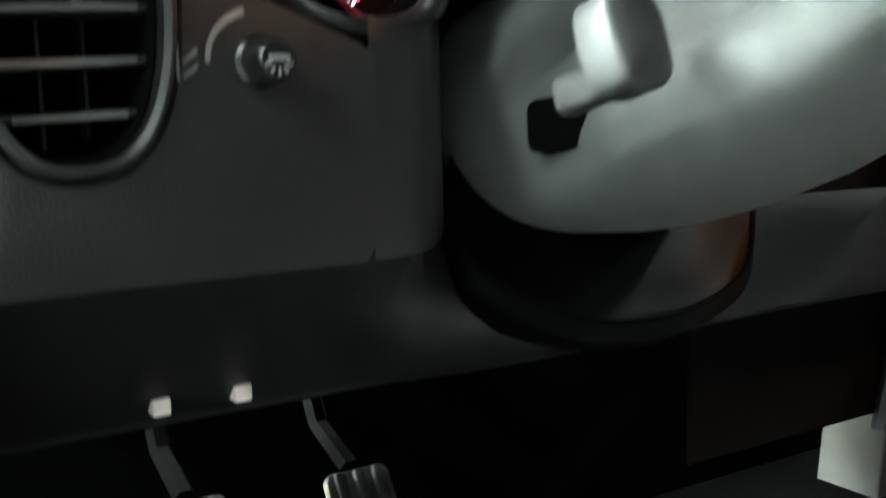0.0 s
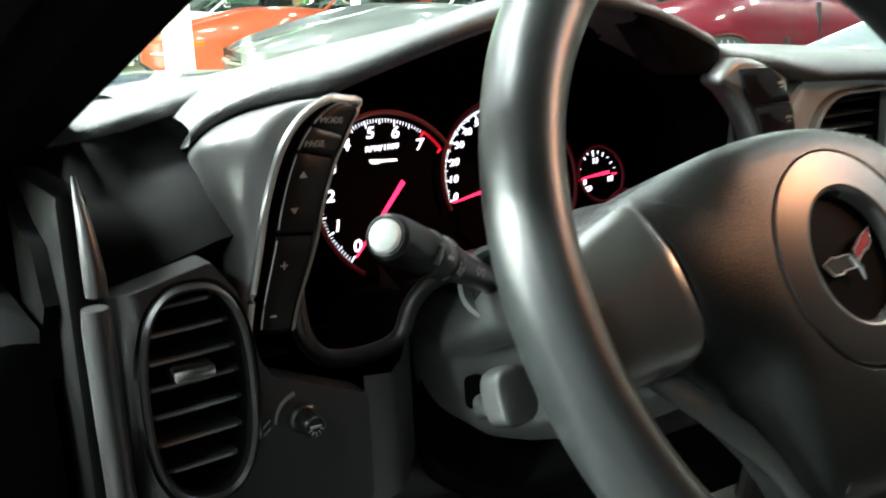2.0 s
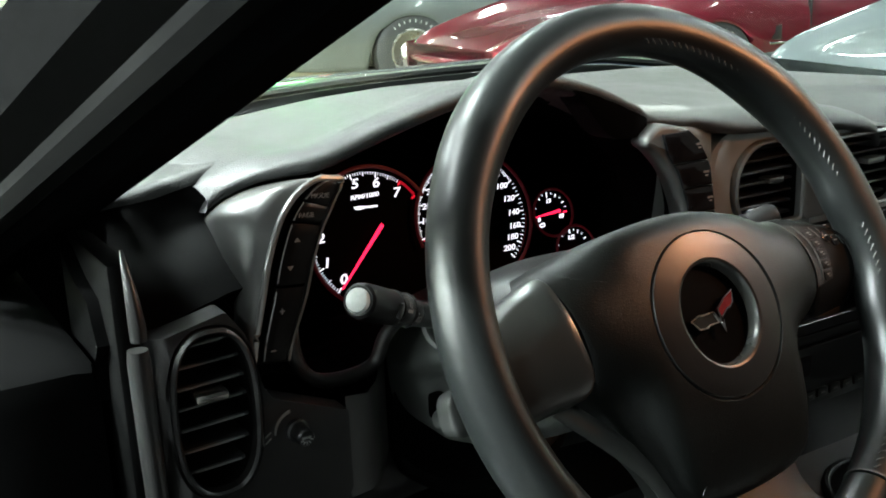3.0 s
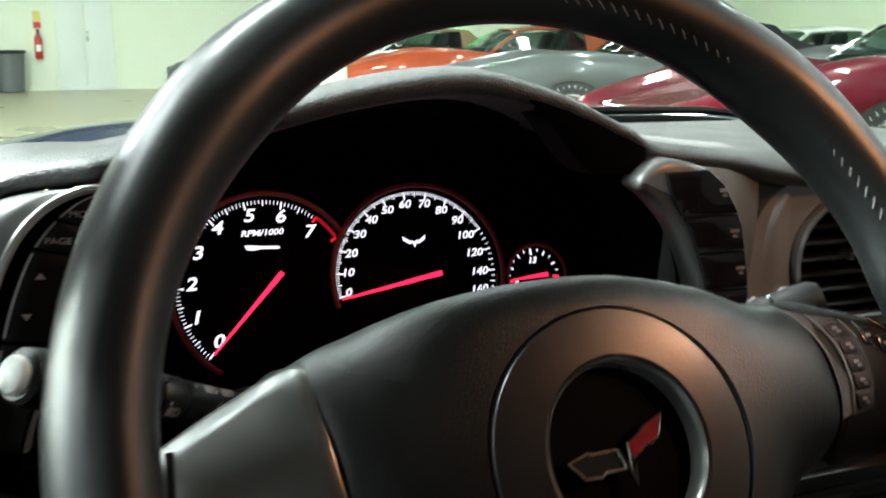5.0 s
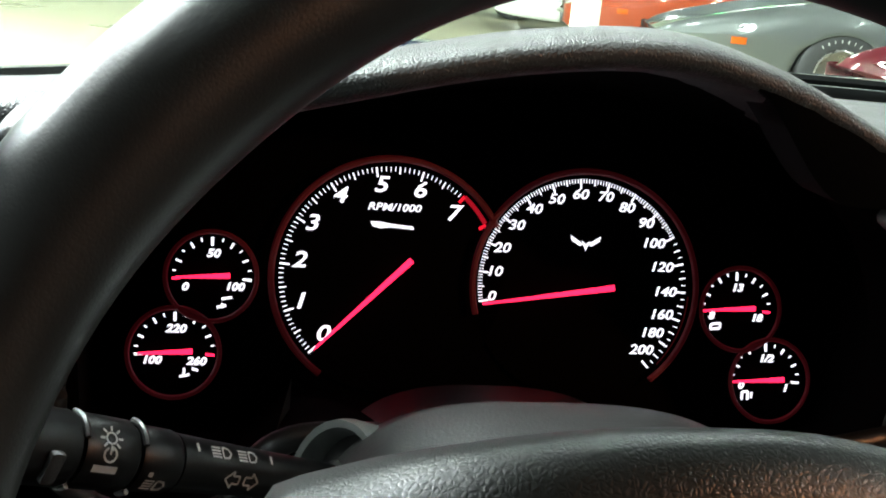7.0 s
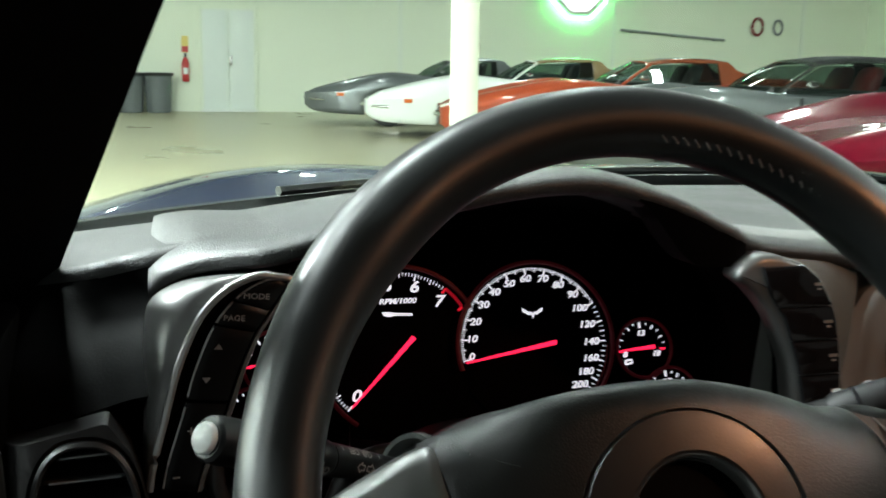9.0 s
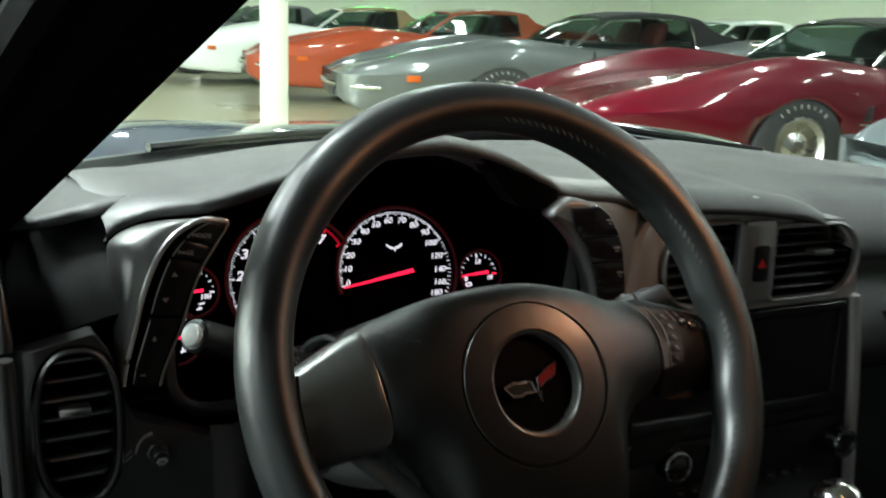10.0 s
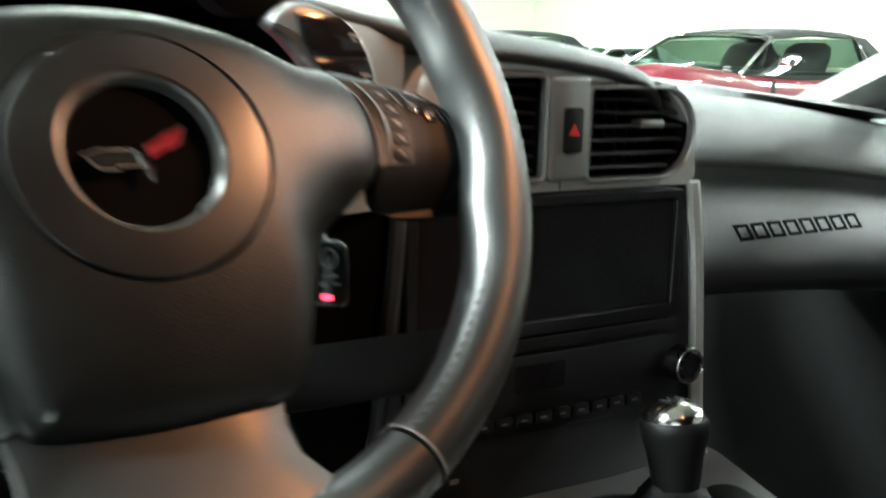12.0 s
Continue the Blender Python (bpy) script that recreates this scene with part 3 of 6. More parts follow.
            part("tyre", rings_mesh([[(r * math.cos(a), r * math.sin(a), z) for a in [2 * math.pi * i / 36 for i in range(36)]] for r, z in ty]), M_TYRE, wheel)
            part("rim", rings_mesh([[(r * math.cos(a), r * math.sin(a), z) for a in [2 * math.pi * i / 30 for i in range(30)]] for r, z in ((0.205, -0.1), (0.205, 0.095), (0.185, 0.10), (0.165, 0.06), (0.10, 0.05), (0.06, 0.08), (0.04, 0.085))], cap1=True, cap0=True), M_DULLMETAL, wheel)
            if s == 1:
                mk = bmesh.new()
                for a0 in (90, 270):
                    for q in range(8):
                        a = radians(a0 + (q - 3.5) * 11)
                        c = (0.262 * math.cos(a), 0.262 * math.sin(a))
                        rx, ry = math.cos(a), math.sin(a)
                        bar(mk, c[0] - rx * 0.013, c[1] - ry * 0.013, c[0] + rx * 0.013, c[1] + ry * 0.013, 0.012 - 0.003 * (q % 3), 0.1065, 0.002)
                tagged(part("sidewall_print", mk, M_TYREMARK, wheel, "raised white bars on the sidewall", smooth=0), kind="stuff")
    blade = curve_pts([(0.95, -0.80, 0.44), (1.20, -0.70, 0.45), (1.335, -0.35, 0.46), (1.36, 0.0, 0.465), (1.335, 0.35, 0.46), (1.20, 0.70, 0.45), (0.95, 0.80, 0.44)], 5)
    part("front_bumper", sweep([tuple(map(float, q)) for q in blade], 0.030, 8, flat=0.8), blade_mat, car, smooth=60)
    part("grille", box(1.20, 1.325, -0.42, 0.42, 0.34, 0.425, 0.01), M_SEALBLACK, car)
    # low roofline
    for ob in car.children:
        if ob.type == "MESH":
            for v in ob.data.vertices:
                if v.co.z > 0.865:
                    v.co.z = 0.865 + (v.co.z - 0.865) * 0.84
    return car


def heading(x, y, deg):
    return pose(x, y, 0, 0, 0, deg)


RED = paint("paint_red", (0.085, 0.0015, 0.008))
SILVER = paint("paint_silver", (0.13, 0.14, 0.137), 0.5)
ORANGE = paint("paint_orange", (0.30, 0.048, 0.016))
WHITE = paint("paint_white", (0.72, 0.75, 0.70))
BROWN = paint("paint_brown", (0.16, 0.11, 0.05))
RUST = paint("paint_rust", (0.17, 0.04, 0.014))
PALE = paint("paint_pale", (0.13, 0.15, 0.16), 0.3)
GUN = paint("paint_gunmetal", (0.12, 0.13, 0.13), 0.4)
classic_car(heading(3.95, 5.12, 175), RED, M_ROOF, "dark red classic sports coupe with a black roof", amber=False, blade_mat=RED)
classic_car(heading(3.75, 8.30, 167), SILVER, M_ROOF, "silver grey classic sports coupe with a black roof and red seats", M_CARSEAT)
classic_car(heading(3.85, 11.67, 167), ORANGE, RUST, "orange classic sports coupe with a rust brown roof")
classic_car(heading(3.49, 14.57, 167), WHITE, BROWN, "white classic sports coupe with an olive brown roof")
classic_car(heading(3.02, 17.6, 167), GUN, GUN, "gunmetal classic sports coupe near the wall")
classic_car(heading(4.36, 2.31, 167), PALE, PALE, "pale blue-grey classic sports coupe", amber=False, blade_mat=PALE)
classic_car(heading(8.6, 12.2, 167), WHITE, WHITE, "white classic sports coupe parked in the second row")

# ---- the car whose cabin is seen: shell ----
NAVY = paint("paint_navy", (0.010, 0.014, 0.035), 0.3)
XS = lambda t, x: float(np.interp(x, [q[0] for q in t], [q[1] for q in t]))
LIPY = [(-0.63, 0.239), (-0.622, 0.228), (-0.604, 0.214), (-0.583, 0.203), (-0.562, 0.198), (-0.51, 0.210), (-0.44, 0.215), (-0.34, 0.214), (-0.30, 0.2095), (-0.282, 0.2105), (-0.268, 0.219), (-0.24, 0.222), (-0.17, 0.234), (0.04, 0.247), (0.07, 0.254), (0.10, 0.276), (0.14, 0.320), (0.20, 0.37), (0.30, 0.40), (0.72, 0.42)]
LIPZ = [(-0.63, 0.909), (-0.622, 0.918), (-0.604, 0.928), (-0.583, 0.932), (-0.562, 0.9345), (-0.545, 0.938), (-0.51, 0.946), (-0.44, 0.962), (-0.38, 0.967), (-0.33, 0.955), (-0.30, 0.941), (-0.282, 0.933), (-0.268, 0.9255), (-0.24, 0.921), (-0.17, 0.912), (-0.08, 0.906), (-0.02, 0.900), (0.025, 0.893), (0.055, 0.885), (0.080, 0.873), (0.11, 0.863), (0.15, 0.860), (0.20, 0.858), (0.30, 0.853), (0.50, 0.838), (0.72, 0.812)]
LIPY, LIPZ = curve_pts(LIPY, 6), curve_pts(LIPZ, 6)
BACKY = [(-0.72, 0.60), (-0.55, 0.72), (-0.3, 0.84), (0.0, 0.88), (0.3, 0.84), (0.55, 0.72), (0.72, 0.60)]
ZB = 0.880
# edge of the outer shelf, over which the brow of the pod rises
EDGEY = [(-0.72, 0.290), (-0.70, 0.282), (-0.668, 0.272), (-0.63, 0.266), (-0.54, 0.262)]
EDGEZ = [(-0.72, 0.904), (-0.70, 0.907), (-0.668, 0.912), (-0.63, 0.9215), (-0.60, 0.9265), (-0.58, 0.928), (-0.54, 0.926)]

dash = thing("dashboard", pose(0, 0, 0), "dark grey grained sports car dashboard", "dashboard")
rings = []
for x in np.concatenate([np.linspace(-0.63, -0.56, 30), np.linspace(-0.556, 0.72, 96)]):
    yl, zl, yb = XS(LIPY, x), XS(LIPZ, x), XS(BACKY, x)
    zb_ = ZB - 0.11 * max(0.0, x - 0.33)
    rise = 0.006 if x > -0.56 else 0.006 + 0.004 * (-0.56 - x) / 0.07
    p = []
    w = min(1.0, max(0.0, (x - 0.068) / 0.085))
    w = w * w * (3 - 2 * w)
    for k in (0, 0.2, 0.4, 0.6, 0.75, 0.86, 0.93):
        k *= 1 - 0.25 * w
        p.append((yb + (yl - yb) * k, zb_ + (zl - zb_) * k ** 1.1 + 2.0 * rise * math.sin(math.pi * k)))
    p += [(yl + 0.024, zl + 0.0036), (yl + 0.012, zl + 0.0020), (yl + 0.006, zl + 0.0008), (yl + 0.0025, zl - 0.0004), (yl + 0.0005, zl - 0.0022), (yl, zl - 0.0045), (yl + 0.001, zl - 0.0075), (yl + 0.004, zl - 0.010), (yl + 0.012, zl - 0.012), (yl + 0.03, zl - 0.0135), (yl + 0.07, zl - 0.018)]
    # rounder front over the center stack, and a broad sloping face on the passenger side
    v = min(1.0, max(0.0, (x + 0.20) / 0.06))
    mid = [(0.036, 0.0050), (0.023, 0.0030), (0.014, 0.0006), (0.008, -0.0022), (0.0035, -0.0058), (0.001, -0.0095), (0.0, -0.0125), (0.0015, -0.0150), (0.005, -0.0168), (0.013, -0.018), (0.03, -0.0195)]
    p[-11:] = [(a + (yl + c - a) * v, b + (zl + d - b) * v) for (a, b), (c, d) in zip(p[-11:], mid)]
    soft_ = [(0.105, 0.010), (0.078, 0.0055), (0.056, -0.002), (0.038, -0.012), (0.024, -0.024), (0.013, -0.037), (0.006, -0.050), (0.003, -0.061), (0.003, -0.070), (0.010, -0.075), (0.03, -0.08)]
    p[-11:] = [(a + (yl + c - a) * w, b + (zl + d - b) * w) for (a, b), (c, d) in zip(p[-11:], soft_)]
    rings.append([(x, a, b) for a, b in p])
part("top_pad", rings_mesh(rings, closed=False), M_PAD, dash, "grained dark grey dash top", smooth=60)
# thick end of the brow, which comes down in front of the right pod
brow = []
for x in np.linspace(-0.350, -0.2795, 16):
    k = min(1.0, (x + 0.350) / 0.045)
    yl, zl = XS(LIPY, x), XS(LIPZ, x)
    zd = zl - 0.009 + (0.9115 - zl + 0.009) * k * k * (3 - 2 * k)
    brow.append([(x, yl + 0.030, zl - 0.005), (x, yl + 0.006, zl - 0.0045), (x, yl + 0.0008, zl - 0.0065), (x, yl + 0.0012, (zl + zd) / 2 - 0.004), (x, yl + 0.003, zd), (x, yl + 0.030, zd - 0.001)])
part("brow_end", rings_mesh(brow, cap0=True, cap1=True), M_RECESS, dash, "dark end of the hood over the dials", smooth=50)
rings = []
for x in np.linspace(-0.72, -0.545, 30):
    ye, ze, yb = XS(EDGEY, x), XS(EDGEZ, x), XS(BACKY, x)
    dn = 0.010 * max(0.0, min(1.0, (x + 0.62) / 0.05))
    p = [(yb, ZB - dn)] + [(yb + (ye - yb) * k, ZB - dn + (ze - ZB + dn) * k ** 1.1 + 0.008 * math.sin(math.pi * k)) for k in (0.2, 0.4, 0.6, 0.8, 0.93)]
    p += [(ye + 0.008, ze + 0.0012), (ye + 0.003, ze), (ye, ze - 0.003), (ye, ze - 0.008)]
    rings.append([(x, a, b) for a, b in p])
part("outer_shelf", rings_mesh(rings, closed=False), M_PAD, dash, "outer end of the dash top by the pillar", smooth=60)
rings = []
for x in np.linspace(-0.72, -0.59, 20):
    ye, ze = XS(EDGEY, x) + 0.0005, XS(EDGEZ, x) - 0.006
    zs_ = 0.846 + 0.018 * min(1.0, max(0.0, (x + 0.70) / 0.065))
    u = min(1.0, max(0.0, (-0.655 - x) / 0.045))
    rings.append([(x, ye, ze), (x, ye - 0.002 - 0.03 * u, ze - 0.010), (x, ye - 0.012 - 0.05 * u, ze - 0.024), (x, 0.225 - 0.026 * u, zs_ + 0.022), (x, 0.200 - 0.008 * u, zs_ + 0.008), (x, 0.186, zs_ - 0.002), (x, 0.197, zs_ - 0.014), (x, 0.202, 0.805)])
# Near-black in place of the pillar's shade on this face.
part("side_recess", rings_mesh(rings, closed=False), M_RECESS, dash, "shade-darkened hollow face beside the button pod", smooth=60)

# pocket in which the dials sit
OPEN = [(-0.572, 0.225, 0.909), (-0.54, 0.222, 0.919), (-0.51, 0.222, 0.931), (-0.44, 0.224, 0.949), (-0.38, 0.224, 0.954), (-0.33, 0.224, 0.942), (-0.28, 0.226, 0.915), (-0.258, 0.232, 0.885), (-0.250, 0.228, 0.85), (-0.262, 0.224, 0.810), (-0.33, 0.22, 0.80), (-0.42, 0.22, 0.806),
        (-0.489, 0.205, 0.815), (-0.515, 0.20, 0.815), (-0.529, 0.20, 0.804), (-0.538, 0.20, 0.787), (-0.559, 0.20, 0.782), (-0.584, 0.198, 0.787), (-0.597, 0.195, 0.806), (-0.597, 0.20, 0.84), (-0.588, 0.215, 0.88)]
OPEN = [(x, XS(LIPY, x) + 0.016, XS(LIPZ, x) - 0.0095) if -0.56 < x < -0.275 and z > 0.90 else (x, y, z) for x, y, z in OPEN]
op = curve_pts(OPEN, 3, True)
fc = []
for x, y, z in op:
    fx = -0.421 + (x + 0.421) * (1.06 if x < -0.421 else 1.12)
    fz = 0.852 + (z - 0.852) * (0.72 if z > 0.852 else 1.02)
    fz = max(0.762, 0.852 + (z - 0.852) * 2.0) if z < 0.83 else fz
    fc.append((fx, 0.345 + 0.28 * (fz - 0.859), fz))
mid = [tuple(0.5 * (np.array(a) + np.array(b))) for a, b in zip(op, fc)]
part("dial_pocket", rings_mesh([op, mid, fc], cap1=True), M_VOID, dash, smooth=60)
rim = [Vector(q) + Vector((0, -0.002, 0)) for q in curve_pts(OPEN[9:] , 4)]
part("pocket_rim", sweep(rim, 0.0050, 10), M_PANEL, dash)


def hole_panel(x0, x1, y0, y1, hole, z0, z1, r=0.006, bev=0.002, deep=0.03):
    """Rectangular panel with a moulded opening, in a local plane."""
    cx = sum(p[0] for p in hole) / len(hole)
    cy = sum(p[1] for p in hole) / len(hole)
    poly = x0 if isinstance(x0, list) else [(x0, y0), (x1, y0), (x1, y1), (x0, y1)]
    outer = []
    for hx, hy in hole:
        dx, dy, best = hx - cx, hy - cy, 1e9
        for (ax, ay), (bx, by) in zip(poly, poly[1:] + poly[:1]):
            ex, ey = bx - ax, by - ay
            den = dx * ey - dy * ex
            if abs(den) > 1e-12:
                k = ((ax - cx) * ey - (ay - cy) * ex) / den
                w = ((ax - cx) * dy - (ay - cy) * dx) / den
                if k > 0 and -1e-6 <= w <= 1 + 1e-6:
                    best = min(best, k)
        outer.append((cx + dx * best, cy + dy * best))
    mid_ = [(0.5 * (a[0] + b[0]), 0.5 * (a[1] + b[1])) for a, b in zip(outer, hole)]
    rings_ = [[(x, y, z0) for x, y in outer], [(x, y, z1) for x, y in outer], [(x, y, z1) for x, y in mid_], [(x, y, z1) for x, y in inset(hole, -bev)], [(x, y, z1 - bev) for x, y in hole], [(x, y, z1 - deep) for x, y in hole]]
    return rings_mesh(rings_)


def vent(parent, name, outline, base, slats, xa, xb, rim_mat, lever, tilt=0.0, ring_w=0.006, lever_mat=None, edge_glint=False):
    """Air vent: moulded ring, dark duct, separate slats and a thumb lever; local plane with z to the viewer."""
    v = part(name, frame_ring(inset(outline, -ring_w), outline, -0.006, 0.004, 0.002, z_in=-0.03), rim_mat, parent, "air vent with dark slats", m=base)
    part("duct", rings_mesh([[(x, y, -0.004) for x, y in inset(outline, 0.0008)], [(x, y, -0.05) for x, y in inset(outline, 0.003)]], cap1=True), M_VOID, v)
    for yc in slats:
        xs = [p[0] for i, p in enumerate(outline) if (outline[i - 1][1] - yc) * (p[1] - yc) <= 0]
        lo, hi = (min(xs), max(xs)) if len(xs) > 1 else (xa, xb)
        s = bmesh.new()
        prof = [(0.0, 0.0012), (0.0012, 0.0), (0.0, -0.0012), (-0.026, -0.0012), (-0.026, 0.0012)]
        dz = tilt * (hi - lo)
        rings_mesh([[(lo, yc - dz / 2 + b, -0.010 + a) for a, b in prof], [(hi, yc + dz / 2 + b, -0.010 + a) for a, b in prof]], cap0=True, cap1=True, bm=s)
        part("slat", s, M_SLAT, v, smooth=0)
        # Thin satin strip stands in for the glint on the slat's front edge.
        if edge_glint:
            part("slat_glint", sweep([(lo + 0.004, yc - dz / 2, -0.0088), (hi - 0.004, yc + dz / 2, -0.0088)], 0.0008, 6), M_SATIN, v)
    ys_ = [p[1] for p in outline]
    for vx in np.arange(min(p[0] for p in outline) + 0.010, max(p[0] for p in outline) - 0.006, 0.0125):
        cut = [p[1] for i, p in enumerate(outline) if (outline[i - 1][0] - vx) * (p[0] - vx) <= 0]
        lo, hi = (min(cut), max(cut)) if len(cut) > 1 else (min(ys_), max(ys_))
        part("vane", box(vx - 0.0005, vx + 0.0005, lo + 0.002, hi - 0.002, -0.046, -0.037), M_SLAT, v, smooth=0)
    lx, ly, lw = lever
    part("thumb_lever", box(lx - lw / 2, lx + lw / 2, ly - 0.003, ly + 0.003, -0.012, 0.002, 0.0016), lever_mat or M_DULLMETAL, v, "small satin thumb lever")
    return v


# outer panel at the driver's door
LP = basis((-0.661, 0.165, 0.795), *UPRIGHT)
hole = oval(0.0236, 0.0500, 88, p=2.6)
hole = [(x + 0.03 * y * -0.25, y) for x, y in hole]
lbm = hole_panel([(-0.041, -0.083), (0.086, -0.083), (0.086, -0.012), (0.070, -0.0105), (0.052, -0.006), (0.036, 0.000), (0.0300, 0.010), (0.0265, 0.030), (0.0215, 0.046), (0.0110, 0.0615), (-0.041, 0.050)], 0, 0, 0, inset(hole, -0.0035), -0.02, 0.0)
for v in lbm.verts:
    if v.co.x < -0.027:
        v.co.z -= (-0.027 - v.co.x) * 1.2
part("side_panel", lbm, M_PANEL, dash, "dark grey panel beside the door", m=LP)
vent(dash, "side_vent", hole, LP, [-0.0378, -0.0237, -0.0096, 0.0042, 0.0167, 0.0300, 0.0425], -0.02, 0.02, M_PLASTIC, (-0.002, 0.011, 0.020), tilt=0.03, ring_w=0.0035, edge_glint=True)
# rounded end of the dash at the door gap
part("end_cap", sweep([(-0.7035, 0.172, 0.902), (-0.7035, 0.168, 0.893), (-0.7030, 0.163, 0.878), (-0.7025, 0.160, 0.860), (-0.7025, 0.160, 0.852)], [0.0010, 0.0022, 0.0038, 0.0050, 0.0048], 12, up=(0, 1, 0)), M_PANEL, dash, "thin upper edge of the dash end", smooth=60)
part("end_cap", sweep([(-0.7035, 0.162, 0.846), (-0.7035, 0.162, 0.838), (-0.7025, 0.164, 0.79), (-0.7010, 0.166, 0.72), (-0.7000, 0.170, 0.62)], [0.0060, 0.0068, 0.0068, 0.0066, 0.0060], 12, up=(0, 1, 0)), M_PANEL, dash, "rounded lower edge of the dash end", smooth=60)
part("end_wall", box(-0.7130, -0.6980, 0.172, 0.300, 0.62, 0.895, 0.004), M_RECESS, dash)
# panel between the side panel and the column, and the knee bolster
bm = bmesh.new()
rows_ = []
for k in np.linspace(0, 1, 6):
    rows_.append([(x, y, 0.712 + (zt - 0.712) * k) for x, y, zt in ((-0.577, 0.165, 0.784), (-0.560, 0.168, 0.781), (-0.548, 0.178, 0.783), (-0.535, 0.195, 0.788), (-0.522, 0.215, 0.803), (-0.515, 0.26, 0.812))])
rings_mesh(rows_, closed=False, bm=bm)
part("column_side_panel", bm, M_PANEL, dash, smooth=60)
bm = bmesh.new()
cols = []
for x in np.linspace(-0.70, -0.15, 24):
    dip = max(0.0, 1 - ((x + 0.43) / 0.11) ** 2)
    cols.append([(x, 0.172 + 0.06 * (dip > 0), 0.717 - 0.02 * dip), (x, 0.196 + 0.045 * dip ** 0.5, 0.690 - 0.03 * dip), (x, 0.226 + 0.03 * dip, 0.657 - 0.012 * dip), (x, 0.236 + 0.03 * dip, 0.651 - 0.012 * dip), (x, 0.32, 0.654), (x, 0.42, 0.66)])
rings_mesh(cols, closed=False, bm=bm)
part("knee_bolster", bm, M_PLASTIC, dash, smooth=60)
for gx in (-0.6295, -0.6015):
    part("clip", box(gx - 0.0032, gx + 0.0032, 0.2175, 0.235, 0.6595, 0.6655, 0.001), M_CLIP, dash, "small pale clip")

# Near-black sheet added where only shade shows behind the column.
part("column_gap_shade", box(-0.56, -0.30, 0.274, 0.280, 0.662, 0.775, 0.001), M_VOID, dash)

# near-black sheets added for the shade inside the outer end of the dash
part("dash_shade_backing", box(-0.705, -0.612, 0.300, 0.304, 0.63, 0.90), M_VOID, dash)
part("dash_shade_backing", box(-0.6115, -0.500, 0.300, 0.304, 0.63, 0.755), M_VOID, dash)

# brightness knob with its printed scale
KN = basis((-0.612, 0.1645, 0.771), *UPRIGHT)
knob = part("dimmer_knob", rings_mesh([[(r * math.cos(a), r * math.sin(a), z) for a in [2 * math.pi * i / 24 for i in range(24)]] for r, z in ((0.0075, 0), (0.0075, 0.003), (0.0062, 0.004), (0.0058, 0.014), (0.0048, 0.0155))], cap0=True, cap1=True), M_BLACK, dash, "small black dimmer knob", m=KN)
bm = bmesh.new()
bar(bm, -0.003, 0.0005, 0.003, 0.0005, 0.0012, 0.0155)
for a in (200, 235, 270, 305, 340):
    c, s = math.cos(radians(a)), math.sin(radians(a))
    bar(bm, 0.0022 * c, 0.0022 * s, 0.0042 * c, 0.0042 * s, 0.0007, 0.0155)
part("lamp_symbol", bm, M_MARK, knob, smooth=0)
bm = bmesh.new()
arc = [radians(a) for a in range(100, 181, 8)]
rings_mesh([[(0.0125 * math.cos(a) - 0.001, 0.0125 * math.sin(a), 0.0006) for a in arc], [((0.0150 - 0.0012 * i / len(arc)) * math.cos(a) - 0.001, (0.0150 - 0.0012 * i / len(arc)) * math.sin(a), 0.0006) for i, a in enumerate(arc)]], closed=False, bm=bm)
for dx, dy in ((-0.021, 0.001), (-0.021, -0.003)):
    bar(bm, dx, dy - 0.001, dx + 0.004, dy + 0.002, 0.0009, 0.0004)
bar(bm, -0.0225, -0.005, -0.0225, 0.004, 0.0009, 0.0004)
part("scale_print", bm, M_MARKDIM, knob, smooth=0)

# button pod left of the dials: rear edge, bright ridge and right edge of the button strip, from bottom to top
POD_REAR = [(-0.6355, 0.187, 0.8150), (-0.6345, 0.192, 0.831), (-0.6335, 0.200, 0.853), (-0.6335, 0.211, 0.872), (-0.6330, 0.220, 0.889), (-0.6300, 0.2265, 0.9020), (-0.6170, 0.2205, 0.9125), (-0.5980, 0.2110, 0.9180), (-0.5760, 0.2020, 0.9205)]
POD_RIDGE = [(-0.6318, 0.1765, 0.8150), (-0.6292, 0.1755, 0.830), (-0.6225, 0.1760, 0.855), (-0.6165, 0.1770, 0.877), (-0.6075, 0.1790, 0.898), (-0.5985, 0.1815, 0.910), (-0.5875, 0.1840, 0.9180), (-0.5750, 0.1870, 0.9220), (-0.5650, 0.1890, 0.9205)]
POD_EDGE = [(-0.6078, 0.1795, 0.8110), (-0.6040, 0.1795, 0.824), (-0.5925, 0.1805, 0.850), (-0.5850, 0.1820, 0.872), (-0.5770, 0.1835, 0.890), (-0.5700, 0.1855, 0.9000), (-0.5640, 0.1880, 0.9080), (-0.5600, 0.1890, 0.9130), (-0.5585, 0.1900, 0.9165)]
POD_REAR, POD_RIDGE, POD_EDGE = [[Vector(q) for q in curve_pts(c, 5)] for c in (POD_REAR, POD_RIDGE, POD_EDGE)]
flank, strip, trim_r = [], [], []
